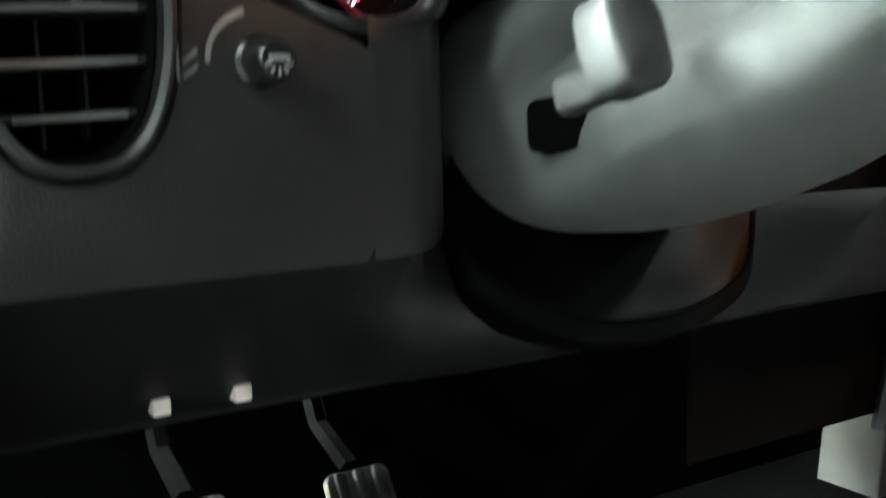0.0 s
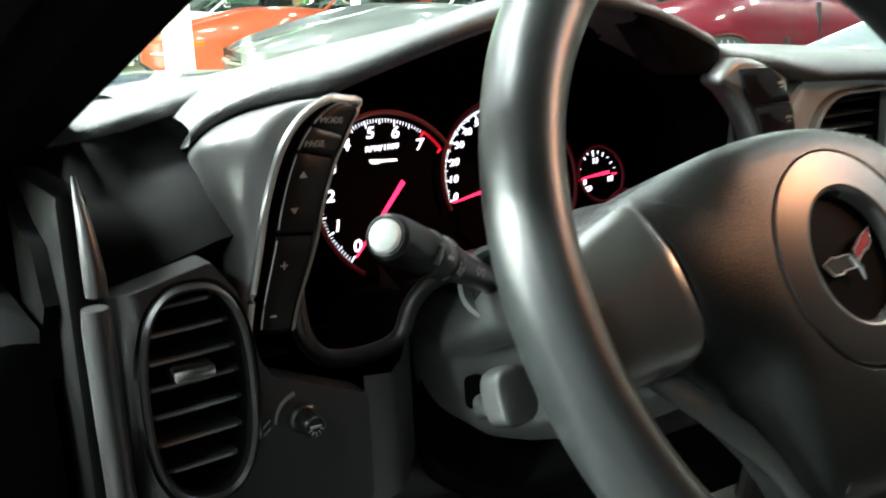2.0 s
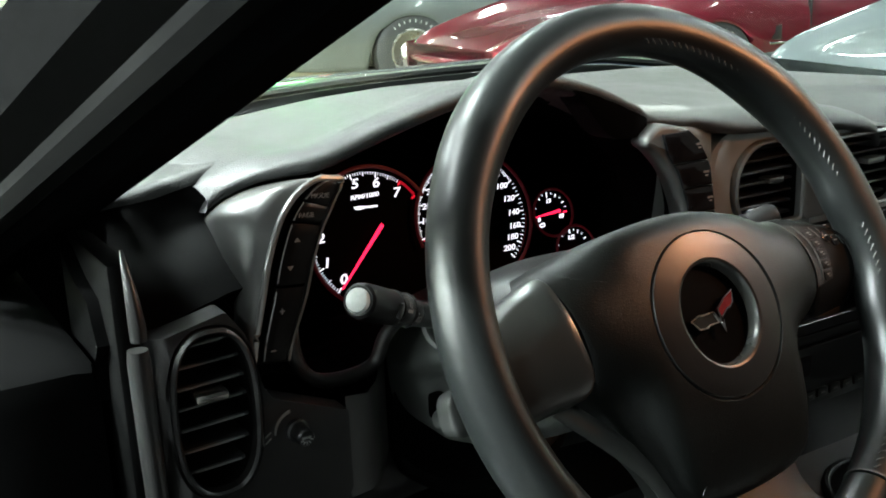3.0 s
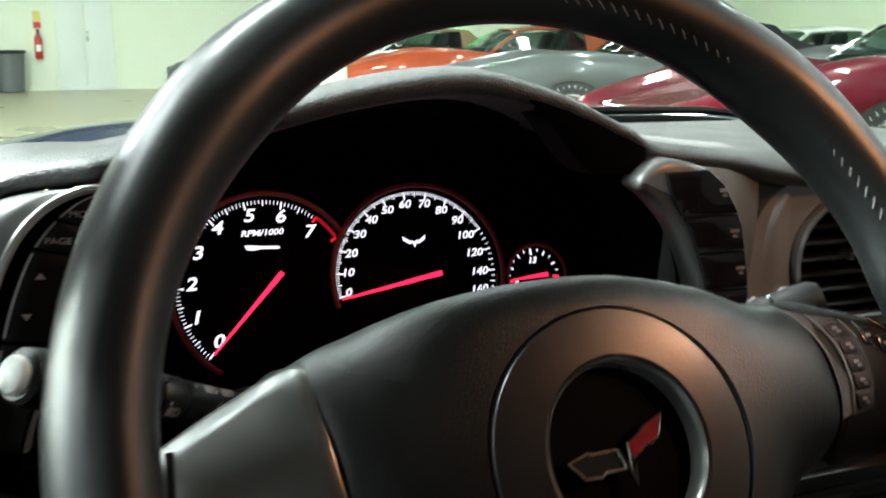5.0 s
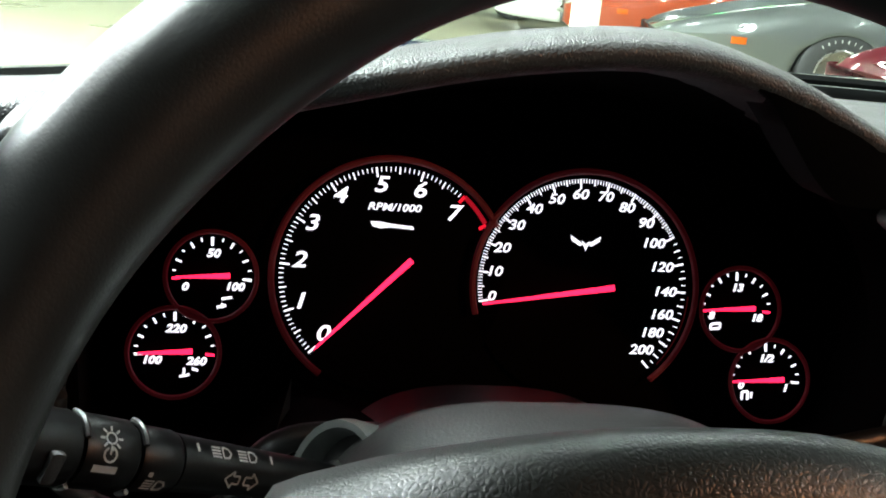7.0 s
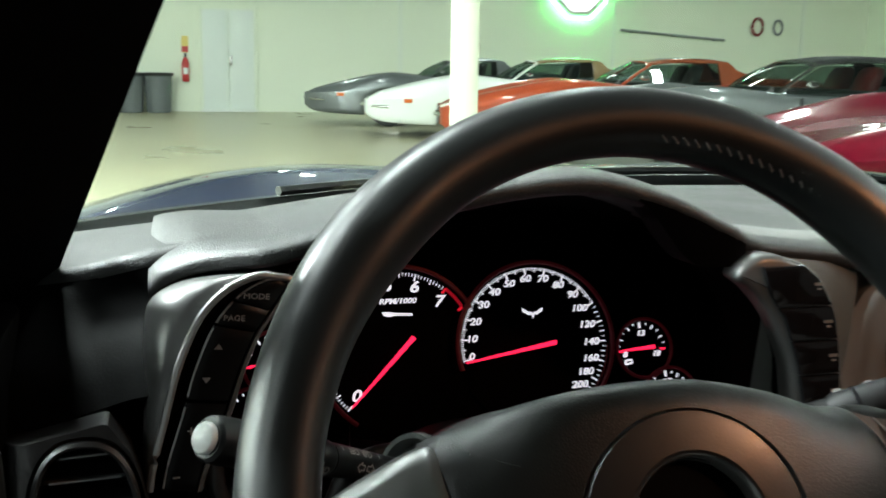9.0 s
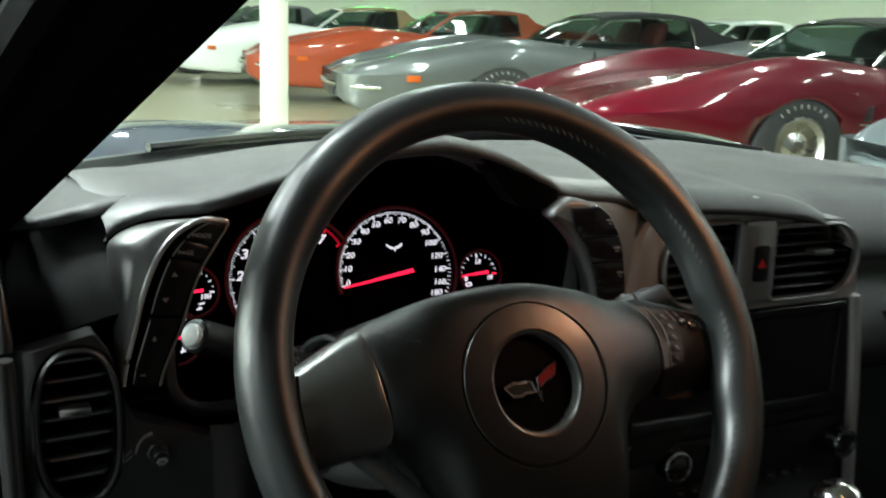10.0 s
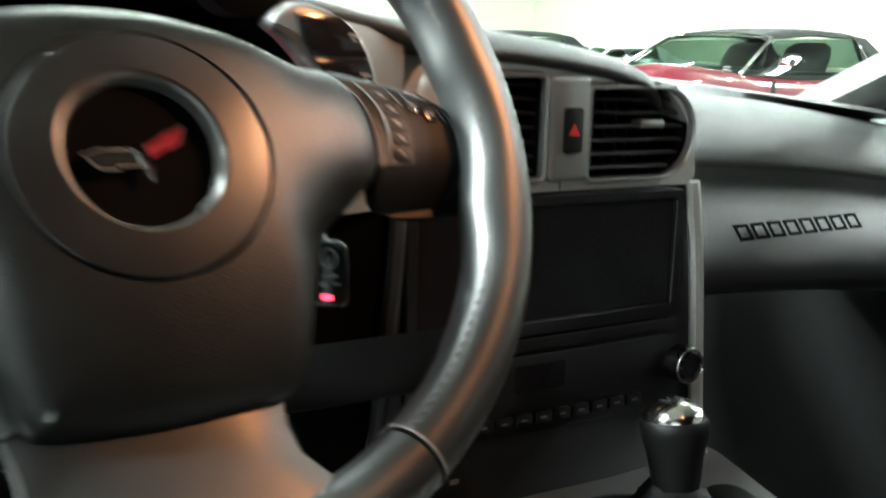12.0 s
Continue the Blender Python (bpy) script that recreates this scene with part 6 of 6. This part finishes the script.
def d_shape(x0, x1, y0, y1, r0, r1, n=8):
    """Opening with small corners towards x0 and large ones towards x1."""
    pts, sg = [], 1 if x1 > x0 else -1
    for cx_, cy_, r, a0 in ((x1 - sg * r1, y1 - r1, r1, 90), (x1 - sg * r1, y0 + r1, r1, 0), (x0 + sg * r0, y0 + r0, r0, 270), (x0 + sg * r0, y1 - r0, r0, 180)):
        for i in range(n + 1):
            a = radians(a0 - 90 * i / n)
            pts.append((cx_ + sg * r * math.cos(a), cy_ + r * math.sin(a)))
    return pts[::-1] if sg > 0 else pts


vents_l = d_shape(-0.026, -0.112, 0.801, 0.878, 0.004, 0.036)
vents_r = d_shape(0.019, 0.130, 0.799, 0.870, 0.004, 0.035)
sl = [q for q in so if q[0] < -0.004 and q[1] > 0.7905] + [(-0.004, 0.9025), (-0.004, 0.79), (-0.150, 0.79)]
sr = [(-0.004, 0.9025)] + [q for q in so if q[0] > -0.004 and q[1] > 0.7905] + [(0.141, 0.79), (-0.004, 0.79)]
sl, sr = [tuple(map(float, q)) for q in sl], [tuple(map(float, q)) for q in sr]
part("vent_surround", hole_panel(sl, 0, 0, 0, inset(vents_l, -0.003), -0.04, 0.0), M_STACK, stack, smooth=40)
part("vent_surround", hole_panel(sr, 0, 0, 0, inset(vents_r, -0.003), -0.04, 0.0), M_STACK, stack, smooth=40)
I4 = Matrix.Translation((0, 0, 0.003))
zs = [0.806 + 0.011 * i for i in range(7)]
vent(stack, "center_vent", vents_l, I4, zs, -0.11, -0.03, M_SATIN, (-0.06, 0.842, 0.02), ring_w=0.003)
vent(stack, "center_vent", vents_r, I4, zs, 0.02, 0.12, M_SATIN, (0.085, 0.842, 0.026), ring_w=0.003)
hb = part("hazard_panel", slab(rrect(0.040, 0.082, 0.006, 3, cx=-0.004, cy=0.839), 0.0, 0.009, 0.004), M_SATIN, stack)
part("hazard_button", slab(rrect(0.018, 0.036, 0.004, 3, cx=-0.002, cy=0.838), 0.009, 0.0115, 0.001), M_BLACK, hb, "black hazard button with a red triangle")
part("triangle", slab([(-0.0075, 0.834), (0.0035, 0.834), (-0.002, 0.8435)], 0.0115, 0.0118), M_REDPAINT, hb, smooth=0)
part("lower_face", slab([(-0.150, 0.790), (0.141, 0.790), (0.150, 0.70), (0.163, 0.60), (0.178, 0.515), (-0.17, 0.515), (-0.160, 0.60), (-0.155, 0.70)], -0.05, -0.006, 0.002), M_PLASTIC, stack)
part("side_trim", sweep([(0.139, 0.792, 0.0), (0.146, 0.74, 0.002), (0.152, 0.69, 0.002), (0.160, 0.62, 0.0), (0.170, 0.56, -0.004), (0.190, 0.525, -0.010)], 0.0065, 8), M_STACK, stack, "rounded satin edge trim")
# Same trim in dark plastic, toned down for the shade on this side.
part("side_trim", sweep([(-0.148, 0.792, 0.0), (-0.152, 0.74, 0.002), (-0.157, 0.69, 0.002), (-0.163, 0.62, 0.0), (-0.172, 0.56, -0.004)], 0.0065, 8), M_PLASTIC, stack, "rounded satin edge trim")
scr = part("screen_unit", frame_ring(rrect(0.272, 0.112, 0.005, 4, cx=-0.006, cy=0.731), rrect(0.254, 0.092, 0.003, 4, cx=-0.006, cy=0.733), -0.006, 0.002, 0.001), M_BLACK, stack, "black touch screen unit, switched off")
part("screen", slab(rrect(0.254, 0.092, 0.003, 4, cx=-0.006, cy=0.733), -0.006, -0.002), M_GLOSS, scr, "dark glossy screen")
part("lower_strip", slab(rrect(0.26, 0.010, 0.003, 3, cx=-0.006, cy=0.668), -0.006, 0.0, 0.001), M_BLACK, scr)
clim = part("climate_panel", slab(rrect(0.280, 0.066, 0.006, 4, cx=0.0, cy=0.626), -0.006, 0.0, 0.001), M_BLACK, stack, "black climate control panel")
for kx, kz in ((-0.085, 0.642), (0.137, 0.632)):
    part("climate_knob", rings_mesh([[(kx + r * math.cos(a), kz + r * math.sin(a), z) for a in [2 * math.pi * i / 28 for i in range(28)]] for r, z in ((0.0165, 0.0), (0.016, 0.008), (0.0145, 0.016), (0.0115, 0.018), (0.0105, 0.016))], cap0=True, cap1=True), M_GLOSS, clim, "glossy black knob")
for kx, kz in ((-0.085, 0.642), (0.137, 0.632)):
    part("knob_ring", sweep([(kx + 0.0150 * math.cos(a), kz + 0.0150 * math.sin(a), 0.0155) for a in np.linspace(0, 2 * math.pi, 29)[:-1]], 0.0008, 6, closed=True), M_CHROME, clim)
part("display", slab(rrect(0.05, 0.022, 0.002, 2, cx=-0.015, cy=0.640), 0.0, 0.0008), M_GLOSS, clim)
for i in range(9):
    bx = -0.07 + i * 0.0195
    b_ = part("button", slab(rrect(0.016, 0.010, 0.002, 2, cx=bx, cy=0.606), 0.0, 0.003, 0.0008), M_BLACK, clim)
    bm = bmesh.new()
    bar(bm, bx - 0.003, 0.606, bx + 0.003, 0.606, 0.002, 0.003)
    part("button_mark", bm, M_MARKDIM, clim, smooth=0)
sw = part("console_switch", slab(rrect(0.030, 0.05, 0.004, 3, cx=-0.095, cy=0.556), -0.006, 0.001, 0.001), M_BLACK, stack, "black switch with pale symbols")
bm = bmesh.new()
bar(bm, -0.099, 0.566, -0.091, 0.566, 0.004, 0.001)
bar(bm, -0.097, 0.548, -0.093, 0.548, 0.004, 0.001)
part("switch_mark", bm, M_MARKDIM, sw, smooth=0)
# panel between column and stack
bm = bmesh.new()
rings_mesh([[(x, 0.262 - 0.0 * x, z) for z in (0.57, 0.64, 0.70, 0.75, 0.79)] for x in (-0.35, -0.27, -0.22, -0.15)], closed=False, bm=bm)
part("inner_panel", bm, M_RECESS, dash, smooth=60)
# face between the right pod and the stack
bm = bmesh.new()
cols = []
for x in np.linspace(-0.262, -0.177, 14):
    y, z = XS(LIPY, x) - 0.0015 + 0.012 * min(1.0, max(0.0, (x + 0.215) / 0.036)) ** 1.5, XS(LIPZ, x)
    cols.append([(x, y + a, z + b) for a, b in ((0.05, 0.0052), (0.034, 0.0048), (0.020, 0.0030), (0.010, -0.0008), (0.0035, -0.0065), (0.0, -0.015), (-0.001, -0.030), (0.001, -0.055), (0.006, -0.085), (0.012, 0.785 - z))])
cols += [[(x + dx, y + dy, z) for x, y, z in cols[-1]] for dx, dy in ((0.0015, 0.0012), (0.0022, 0.004), (0.0024, 0.02))]
rings_mesh(cols, closed=False, bm=bm)
part("stack_shoulder", bm, M_PADLIT, dash, "grained face beside the center stack", smooth=60)
# rounded outer end of the vent surround
part("surround_end", rings_mesh([[(-0.1225 - (w - 0.1225) * math.sin(a), z, 0.0045 - 0.026 * (1 - math.cos(a))) for a in np.linspace(0, 1.57, 12)] for z, w in ((0.792, 0.1515), (0.82, 0.153), (0.845, 0.152), (0.865, 0.148), (0.878, 0.140), (0.887, 0.1295))], closed=False), M_STACK, stack, "rounded satin end of the vent surround", smooth=60)

# passenger side of the dash
PROF = [(0.0045, -0.056), (0.0030, -0.066), (0.0040, -0.078), (0.0050, -0.088), (0.003, -0.097), (-0.005, -0.108), (-0.018, -0.121), (-0.030, -0.136), (-0.038, -0.152), (-0.042, -0.168), (-0.040, -0.182), (-0.026, -0.200), (0.03, -0.215), (0.16, -0.22)]
rgs = []
for x in np.linspace(0.112, 0.72, 46):
    yl, zl = XS(LIPY, x), XS(LIPZ, x)
    k = min(1.0, max(0.0, (x - 0.115) / 0.09))
    rgs.append([(x, yl + a * k, zl + b) for a, b in curve_pts(PROF, 3)])
part("passenger_face", rings_mesh(rgs, closed=False), M_PAD, dash, "soft dark grey passenger side of the dash", smooth=60)
for i in range(8):
    x0 = 0.300 + i * 0.0275
    bm = bmesh.new()
    for a in ((x0, 0.7250, x0 + 0.021, 0.7250), (x0, 0.7090, x0 + 0.021, 0.7090), (x0 + 0.0018, 0.7230, x0 + 0.0018, 0.7110), (x0 + 0.0192, 0.7230, x0 + 0.0192, 0.7110)):
        bar(bm, *a, 0.0034, 0.0, 0.0012)
    part("embossed_mark", bm, M_VOID, dash, "embossed dark bars", m=basis((0, XS(LIPY, x0 + 0.0105) - 0.0350, 0), *UPRIGHT) @ Matrix.Translation((0, 0.71675, 0)) @ Matrix.Rotation(radians(-40), 4, "X") @ Matrix.Translation((0, -0.71675, 0)), smooth=0)

# ---- center console and shifter ----
cons = thing("center_console", pose(0, 0, 0), "grey center console with shifter boot opening", "console")
LE = [(0.275, -0.070), (0.245, -0.084), (0.20, -0.103), (0.13, -0.120), (0.06, -0.126), (-0.05, -0.140), (-0.2, -0.15), (-0.5, -0.15)]
rgs = []
for y, xl in curve_pts(LE, 5):
    xr = max(0.075, 0.180 - 0.30 * max(0, 0.258 - y))
    zt = 0.532 + 0.03 * max(0.0, y - 0.05)
    rgs.append([(xl - 0.055, y, 0.36), (xl - 0.030, y, 0.46), (xl - 0.008, y, zt - 0.012), (xl, y, zt - 0.003), (xl + 0.006, y, zt), (xl + 0.03, y, zt - 0.003), ((xl + xr) / 2, y, zt - 0.004), (xr - 0.03, y, zt), (xr, y, zt - 0.004), (xr + 0.015, y, zt - 0.03), (xr + 0.03, y, 0.36)])
part("tunnel_cover", rings_mesh(rgs, closed=False), M_TUNNEL, cons, "satin grey tunnel cover", smooth=50)
BT = Matrix.Translation((-0.010, 0.122, 0.5335)) @ Matrix.Rotation(radians(-14), 4, "Z")
part("boot_ring", frame_ring(oval(0.076, 0.108, 44), oval(0.068, 0.100, 44), -0.006, 0.006, 0.002), M_BOOT, cons, m=BT)
# Flat near-black disc stands for the shade down in the boot well.
part("boot_well", slab(oval(0.070, 0.102, 40), -0.003, 0.0015), M_VOID, cons, m=BT)
part("ashtray_lid", slab(rrect(0.036, 0.16, 0.016, 5), -0.004, 0.003, 0.002), M_BOOT, cons, m=Matrix.Translation((0.100, 0.125, 0.5335)) @ Matrix.Rotation(radians(-14), 4, "Z"))
part("cup_lid", slab(oval(0.045, 0.05, 30), -0.004, 0.002, 0.001), M_BOOT, cons, m=Matrix.Translation((0.06, -0.06, 0.531)))
shf = thing("gear_lever", pose(0.018, 0.15, 0.53), "black leather gear lever with a polished knob cap", "gear lever")
rgs = []
for z, r, ph in ((0.0, 0.062, 0), (0.012, 0.054, 1), (0.022, 0.044, 0.4), (0.030, 0.036, 1.3), (0.038, 0.026, 0.6), (0.046, 0.020, 0)):
    rgs.append([(r * 0.8 * (1 + 0.15 * math.sin(7 * a + ph * 3)) * math.cos(a) - 0.010 * (1 - z / 0.046), r * 1.25 * (1 + 0.11 * math.sin(9 * a + ph * 5)) * math.sin(a) - 0.03 * (1 - z / 0.046), z) for a in [2 * math.pi * i / 48 for i in range(48)]])
part("boot", rings_mesh(rgs, cap1=True), M_BOOT, shf, "creased black leather boot", smooth=70)
KM = Matrix.Translation((0.001, -0.002, 0.014)) @ Matrix.Rotation(radians(-8), 4, "X")
part("grip", lathe([(0.014, 0.0), (0.0155, 0.006), (0.0175, 0.03), (0.0215, 0.055), (0.0258, 0.072), (0.0265, 0.080), (0.0245, 0.0835)]), M_BOOT, shf, m=KM)
cap = part("knob_cap", lathe([(0.0248, 0.0815), (0.0244, 0.0850), (0.0215, 0.0905), (0.015, 0.0950), (0.0075, 0.0972), (0.0025, 0.0977)]), M_CHROME, shf, "polished metal shift pattern cap", m=KM, smooth=70)
bm = bmesh.new()
for a in ((-0.008, -0.007, -0.008, 0.007), (0, -0.007, 0, 0.007), (0.008, -0.007, 0.008, 0.007), (-0.008, 0, 0.008, 0)):
    bar(bm, *a, 0.0009, 0.0965, 0.0012)
part("shift_pattern", bm, M_BLACK, cap, smooth=0)


def pedal(x, y, z):
    p = thing("pedal", pose(x, y, z, 55, 0, 0), "metal pedal pad with rubber ribs", "pedal", "foot pedals")
    part("pad", slab(rrect(0.044, 0.034, 0.006, 4), 0, 0.006, 0.002), M_PEDAL, p)
    for i in range(3):
        part("rib", slab(rrect(0.007, 0.026, 0.002, 2, cx=-0.013 + i * 0.013, cy=0.003), 0.006, 0.010, 0.001), M_RUBBER, p)
    part("arm", sweep([(0, 0.02, -0.002), (0, 0.06, -0.03), (0, 0.16, -0.02)], 0.007, 6), M_VOID, p)


pedal(-0.551, 0.45, 0.517)
pedal(-0.444, 0.45, 0.513)

# ---- cabin shell, pillars, glass and bonnet ----
shell = tagged(new("cabin_shell"), "dark sports car cabin shell with open driver's door", "car body", kind="structure")
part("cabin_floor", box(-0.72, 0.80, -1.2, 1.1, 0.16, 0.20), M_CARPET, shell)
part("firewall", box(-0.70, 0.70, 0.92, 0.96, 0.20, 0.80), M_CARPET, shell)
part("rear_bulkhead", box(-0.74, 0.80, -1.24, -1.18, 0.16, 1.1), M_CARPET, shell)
# Passenger door and hinge post near-black, for the shade in the footwells.
part("passenger_door", box(0.74, 0.80, -1.2, 0.92, 0.20, 0.76, 0.02), M_FLOCK, shell)
part("sill", box(-0.80, -0.72, -1.2, 0.75, 0.16, 0.36, 0.02), M_PLASTIC, shell)
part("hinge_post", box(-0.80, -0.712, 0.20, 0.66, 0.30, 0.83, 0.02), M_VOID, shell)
rgs = []
for y, w, z in ((-1.2, 0.52, 1.12), (-0.8, 0.53, 1.19), (-0.35, 0.54, 1.205), (-0.22, 0.55, 1.19)):
    rgs.append([(-w, y, z - 0.03), (-w + 0.06, y, z), (0, y, z + 0.02), (w - 0.06, y, z), (w, y, z - 0.03), (w - 0.03, y, z - 0.045), (0, y, z - 0.02), (-w + 0.03, y, z - 0.045)])
part("roof_panel", rings_mesh(rgs, cap0=True, cap1=True), M_BLACK, shell)
for s in (-1, 1):
    pth = [(0.56, 0.737, 0.790), (0.38, 0.700, 0.868), (0.2, 0.662, 0.949), (0.0, 0.620, 1.039), (-0.2, 0.578, 1.129), (-0.34, 0.549, 1.191)]
    if s > 0:
        pth = [(0.68, 0.725, 0.805), (0.62, 0.710, 0.828), (0.42, 0.655, 0.905), (0.2, 0.620, 0.985), (0.0, 0.590, 1.065), (-0.2, 0.555, 1.140), (-0.34, 0.549, 1.191)]
    rgs = []
    for y, x, z in pth:
        rgs.append([(s * x, y, z), (s * (x + 0.02), y - 0.02, z - 0.01), (s * (x + 0.06), y - 0.02, z - 0.02), (s * (x + 0.12), y + 0.06, z - 0.015), (s * (x + 0.12), y + 0.09, z + 0.02), (s * (x + 0.03), y + 0.05, z + 0.02)])
    # Left pillar's seal black is taken to near-black for shade; right is grey trim.
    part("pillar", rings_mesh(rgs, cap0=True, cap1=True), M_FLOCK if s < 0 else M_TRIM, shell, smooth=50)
    part("weatherstrip", sweep([(s * (x + 0.085), y - 0.03, z - 0.005) for y, x, z in pth[1:]], 0.011, 8), M_VOID, shell)
# driver's door, swung open; out of view, added to stop light off the floor
dm = pose(-0.80, 0.42, 0.0, 0, 0, -64)
part("driver_door", rings_mesh([[(-0.05, y, 0.22), (-0.07, y, 0.50), (-0.05, y, zt), (0.0, y, zt + 0.015), (0.05, y, zt), (0.05, y, 0.50), (0.02, y, 0.22)] for y, zt in ((0.0, 0.84), (-0.3, 0.87), (-0.8, 0.91), (-1.15, 0.93), (-1.2, 0.90))], cap0=True, cap1=True), M_SEAL, shell, "open driver's door with a dark lining", m=dm, smooth=50)
fall = lambda x: 0.13 * max(0.0, x - 0.28)
# windscreen
rgs = []
for k in np.linspace(0, 1, 8):
    row = []
    for u in np.linspace(-1, 1, 15):
        xb, yb, zb = 0.74 * u, 1.00 - 0.36 * u * u, 0.868 - fall(0.74 * u)
        xt, yt, zt = 0.56 * u, -0.18 - 0.16 * u * u, 1.195
        row.append((xb + (xt - xb) * k, yb + (yt - yb) * k, zb + (zt - zb) * k + 0.05 * math.sin(math.pi * k)))
    rgs.append(row)
ws = part("windscreen", rings_mesh(rgs, closed=False), M_GLASS, shell, smooth=80)
ws.visible_shadow = False
rgs = []
for y0 in np.linspace(0, 1, 19):
    row = []
    for u in np.linspace(-1, 1, 41):
        ys = 1.02 - 0.36 * u * u
        y = ys + (2.35 - 0.35 * u * u - ys) * y0
        z = 0.862 + 0.016 * min(1.0, y0 * 9) - 0.16 * y0 ** 1.6 + 0.014 * math.exp(-((abs(u) - 0.47) / 0.17) ** 2) * min(1.0, y0 * 7) - 0.30 * max(0.0, abs(u) - 0.60) ** 1.5
        row.append((0.92 * u, y, z - 0.5 * fall(0.92 * u)))
    rgs.append(row)
part("bonnet", rings_mesh(rgs, closed=False), NAVY, shell, "glossy dark blue bonnet", smooth=80)
part("cowl_strip", sweep([(0.74 * u, 1.005 - 0.36 * u * u, 0.868 - fall(0.74 * u)) for u in np.linspace(-1, 1, 25)], 0.014, 6), M_BLACK, shell)
for x0, x1 in ((-0.5, 0.05), (0.0, 0.5)):
    part("wiper", sweep([(x0 + (x1 - x0) * k, 0.985 - 0.36 * ((x0 + (x1 - x0) * k) / 0.74) ** 2, 0.888 - fall(x0 + (x1 - x0) * k)) for k in np.linspace(0, 1, 8)], 0.006, 6), M_BLACK, shell)
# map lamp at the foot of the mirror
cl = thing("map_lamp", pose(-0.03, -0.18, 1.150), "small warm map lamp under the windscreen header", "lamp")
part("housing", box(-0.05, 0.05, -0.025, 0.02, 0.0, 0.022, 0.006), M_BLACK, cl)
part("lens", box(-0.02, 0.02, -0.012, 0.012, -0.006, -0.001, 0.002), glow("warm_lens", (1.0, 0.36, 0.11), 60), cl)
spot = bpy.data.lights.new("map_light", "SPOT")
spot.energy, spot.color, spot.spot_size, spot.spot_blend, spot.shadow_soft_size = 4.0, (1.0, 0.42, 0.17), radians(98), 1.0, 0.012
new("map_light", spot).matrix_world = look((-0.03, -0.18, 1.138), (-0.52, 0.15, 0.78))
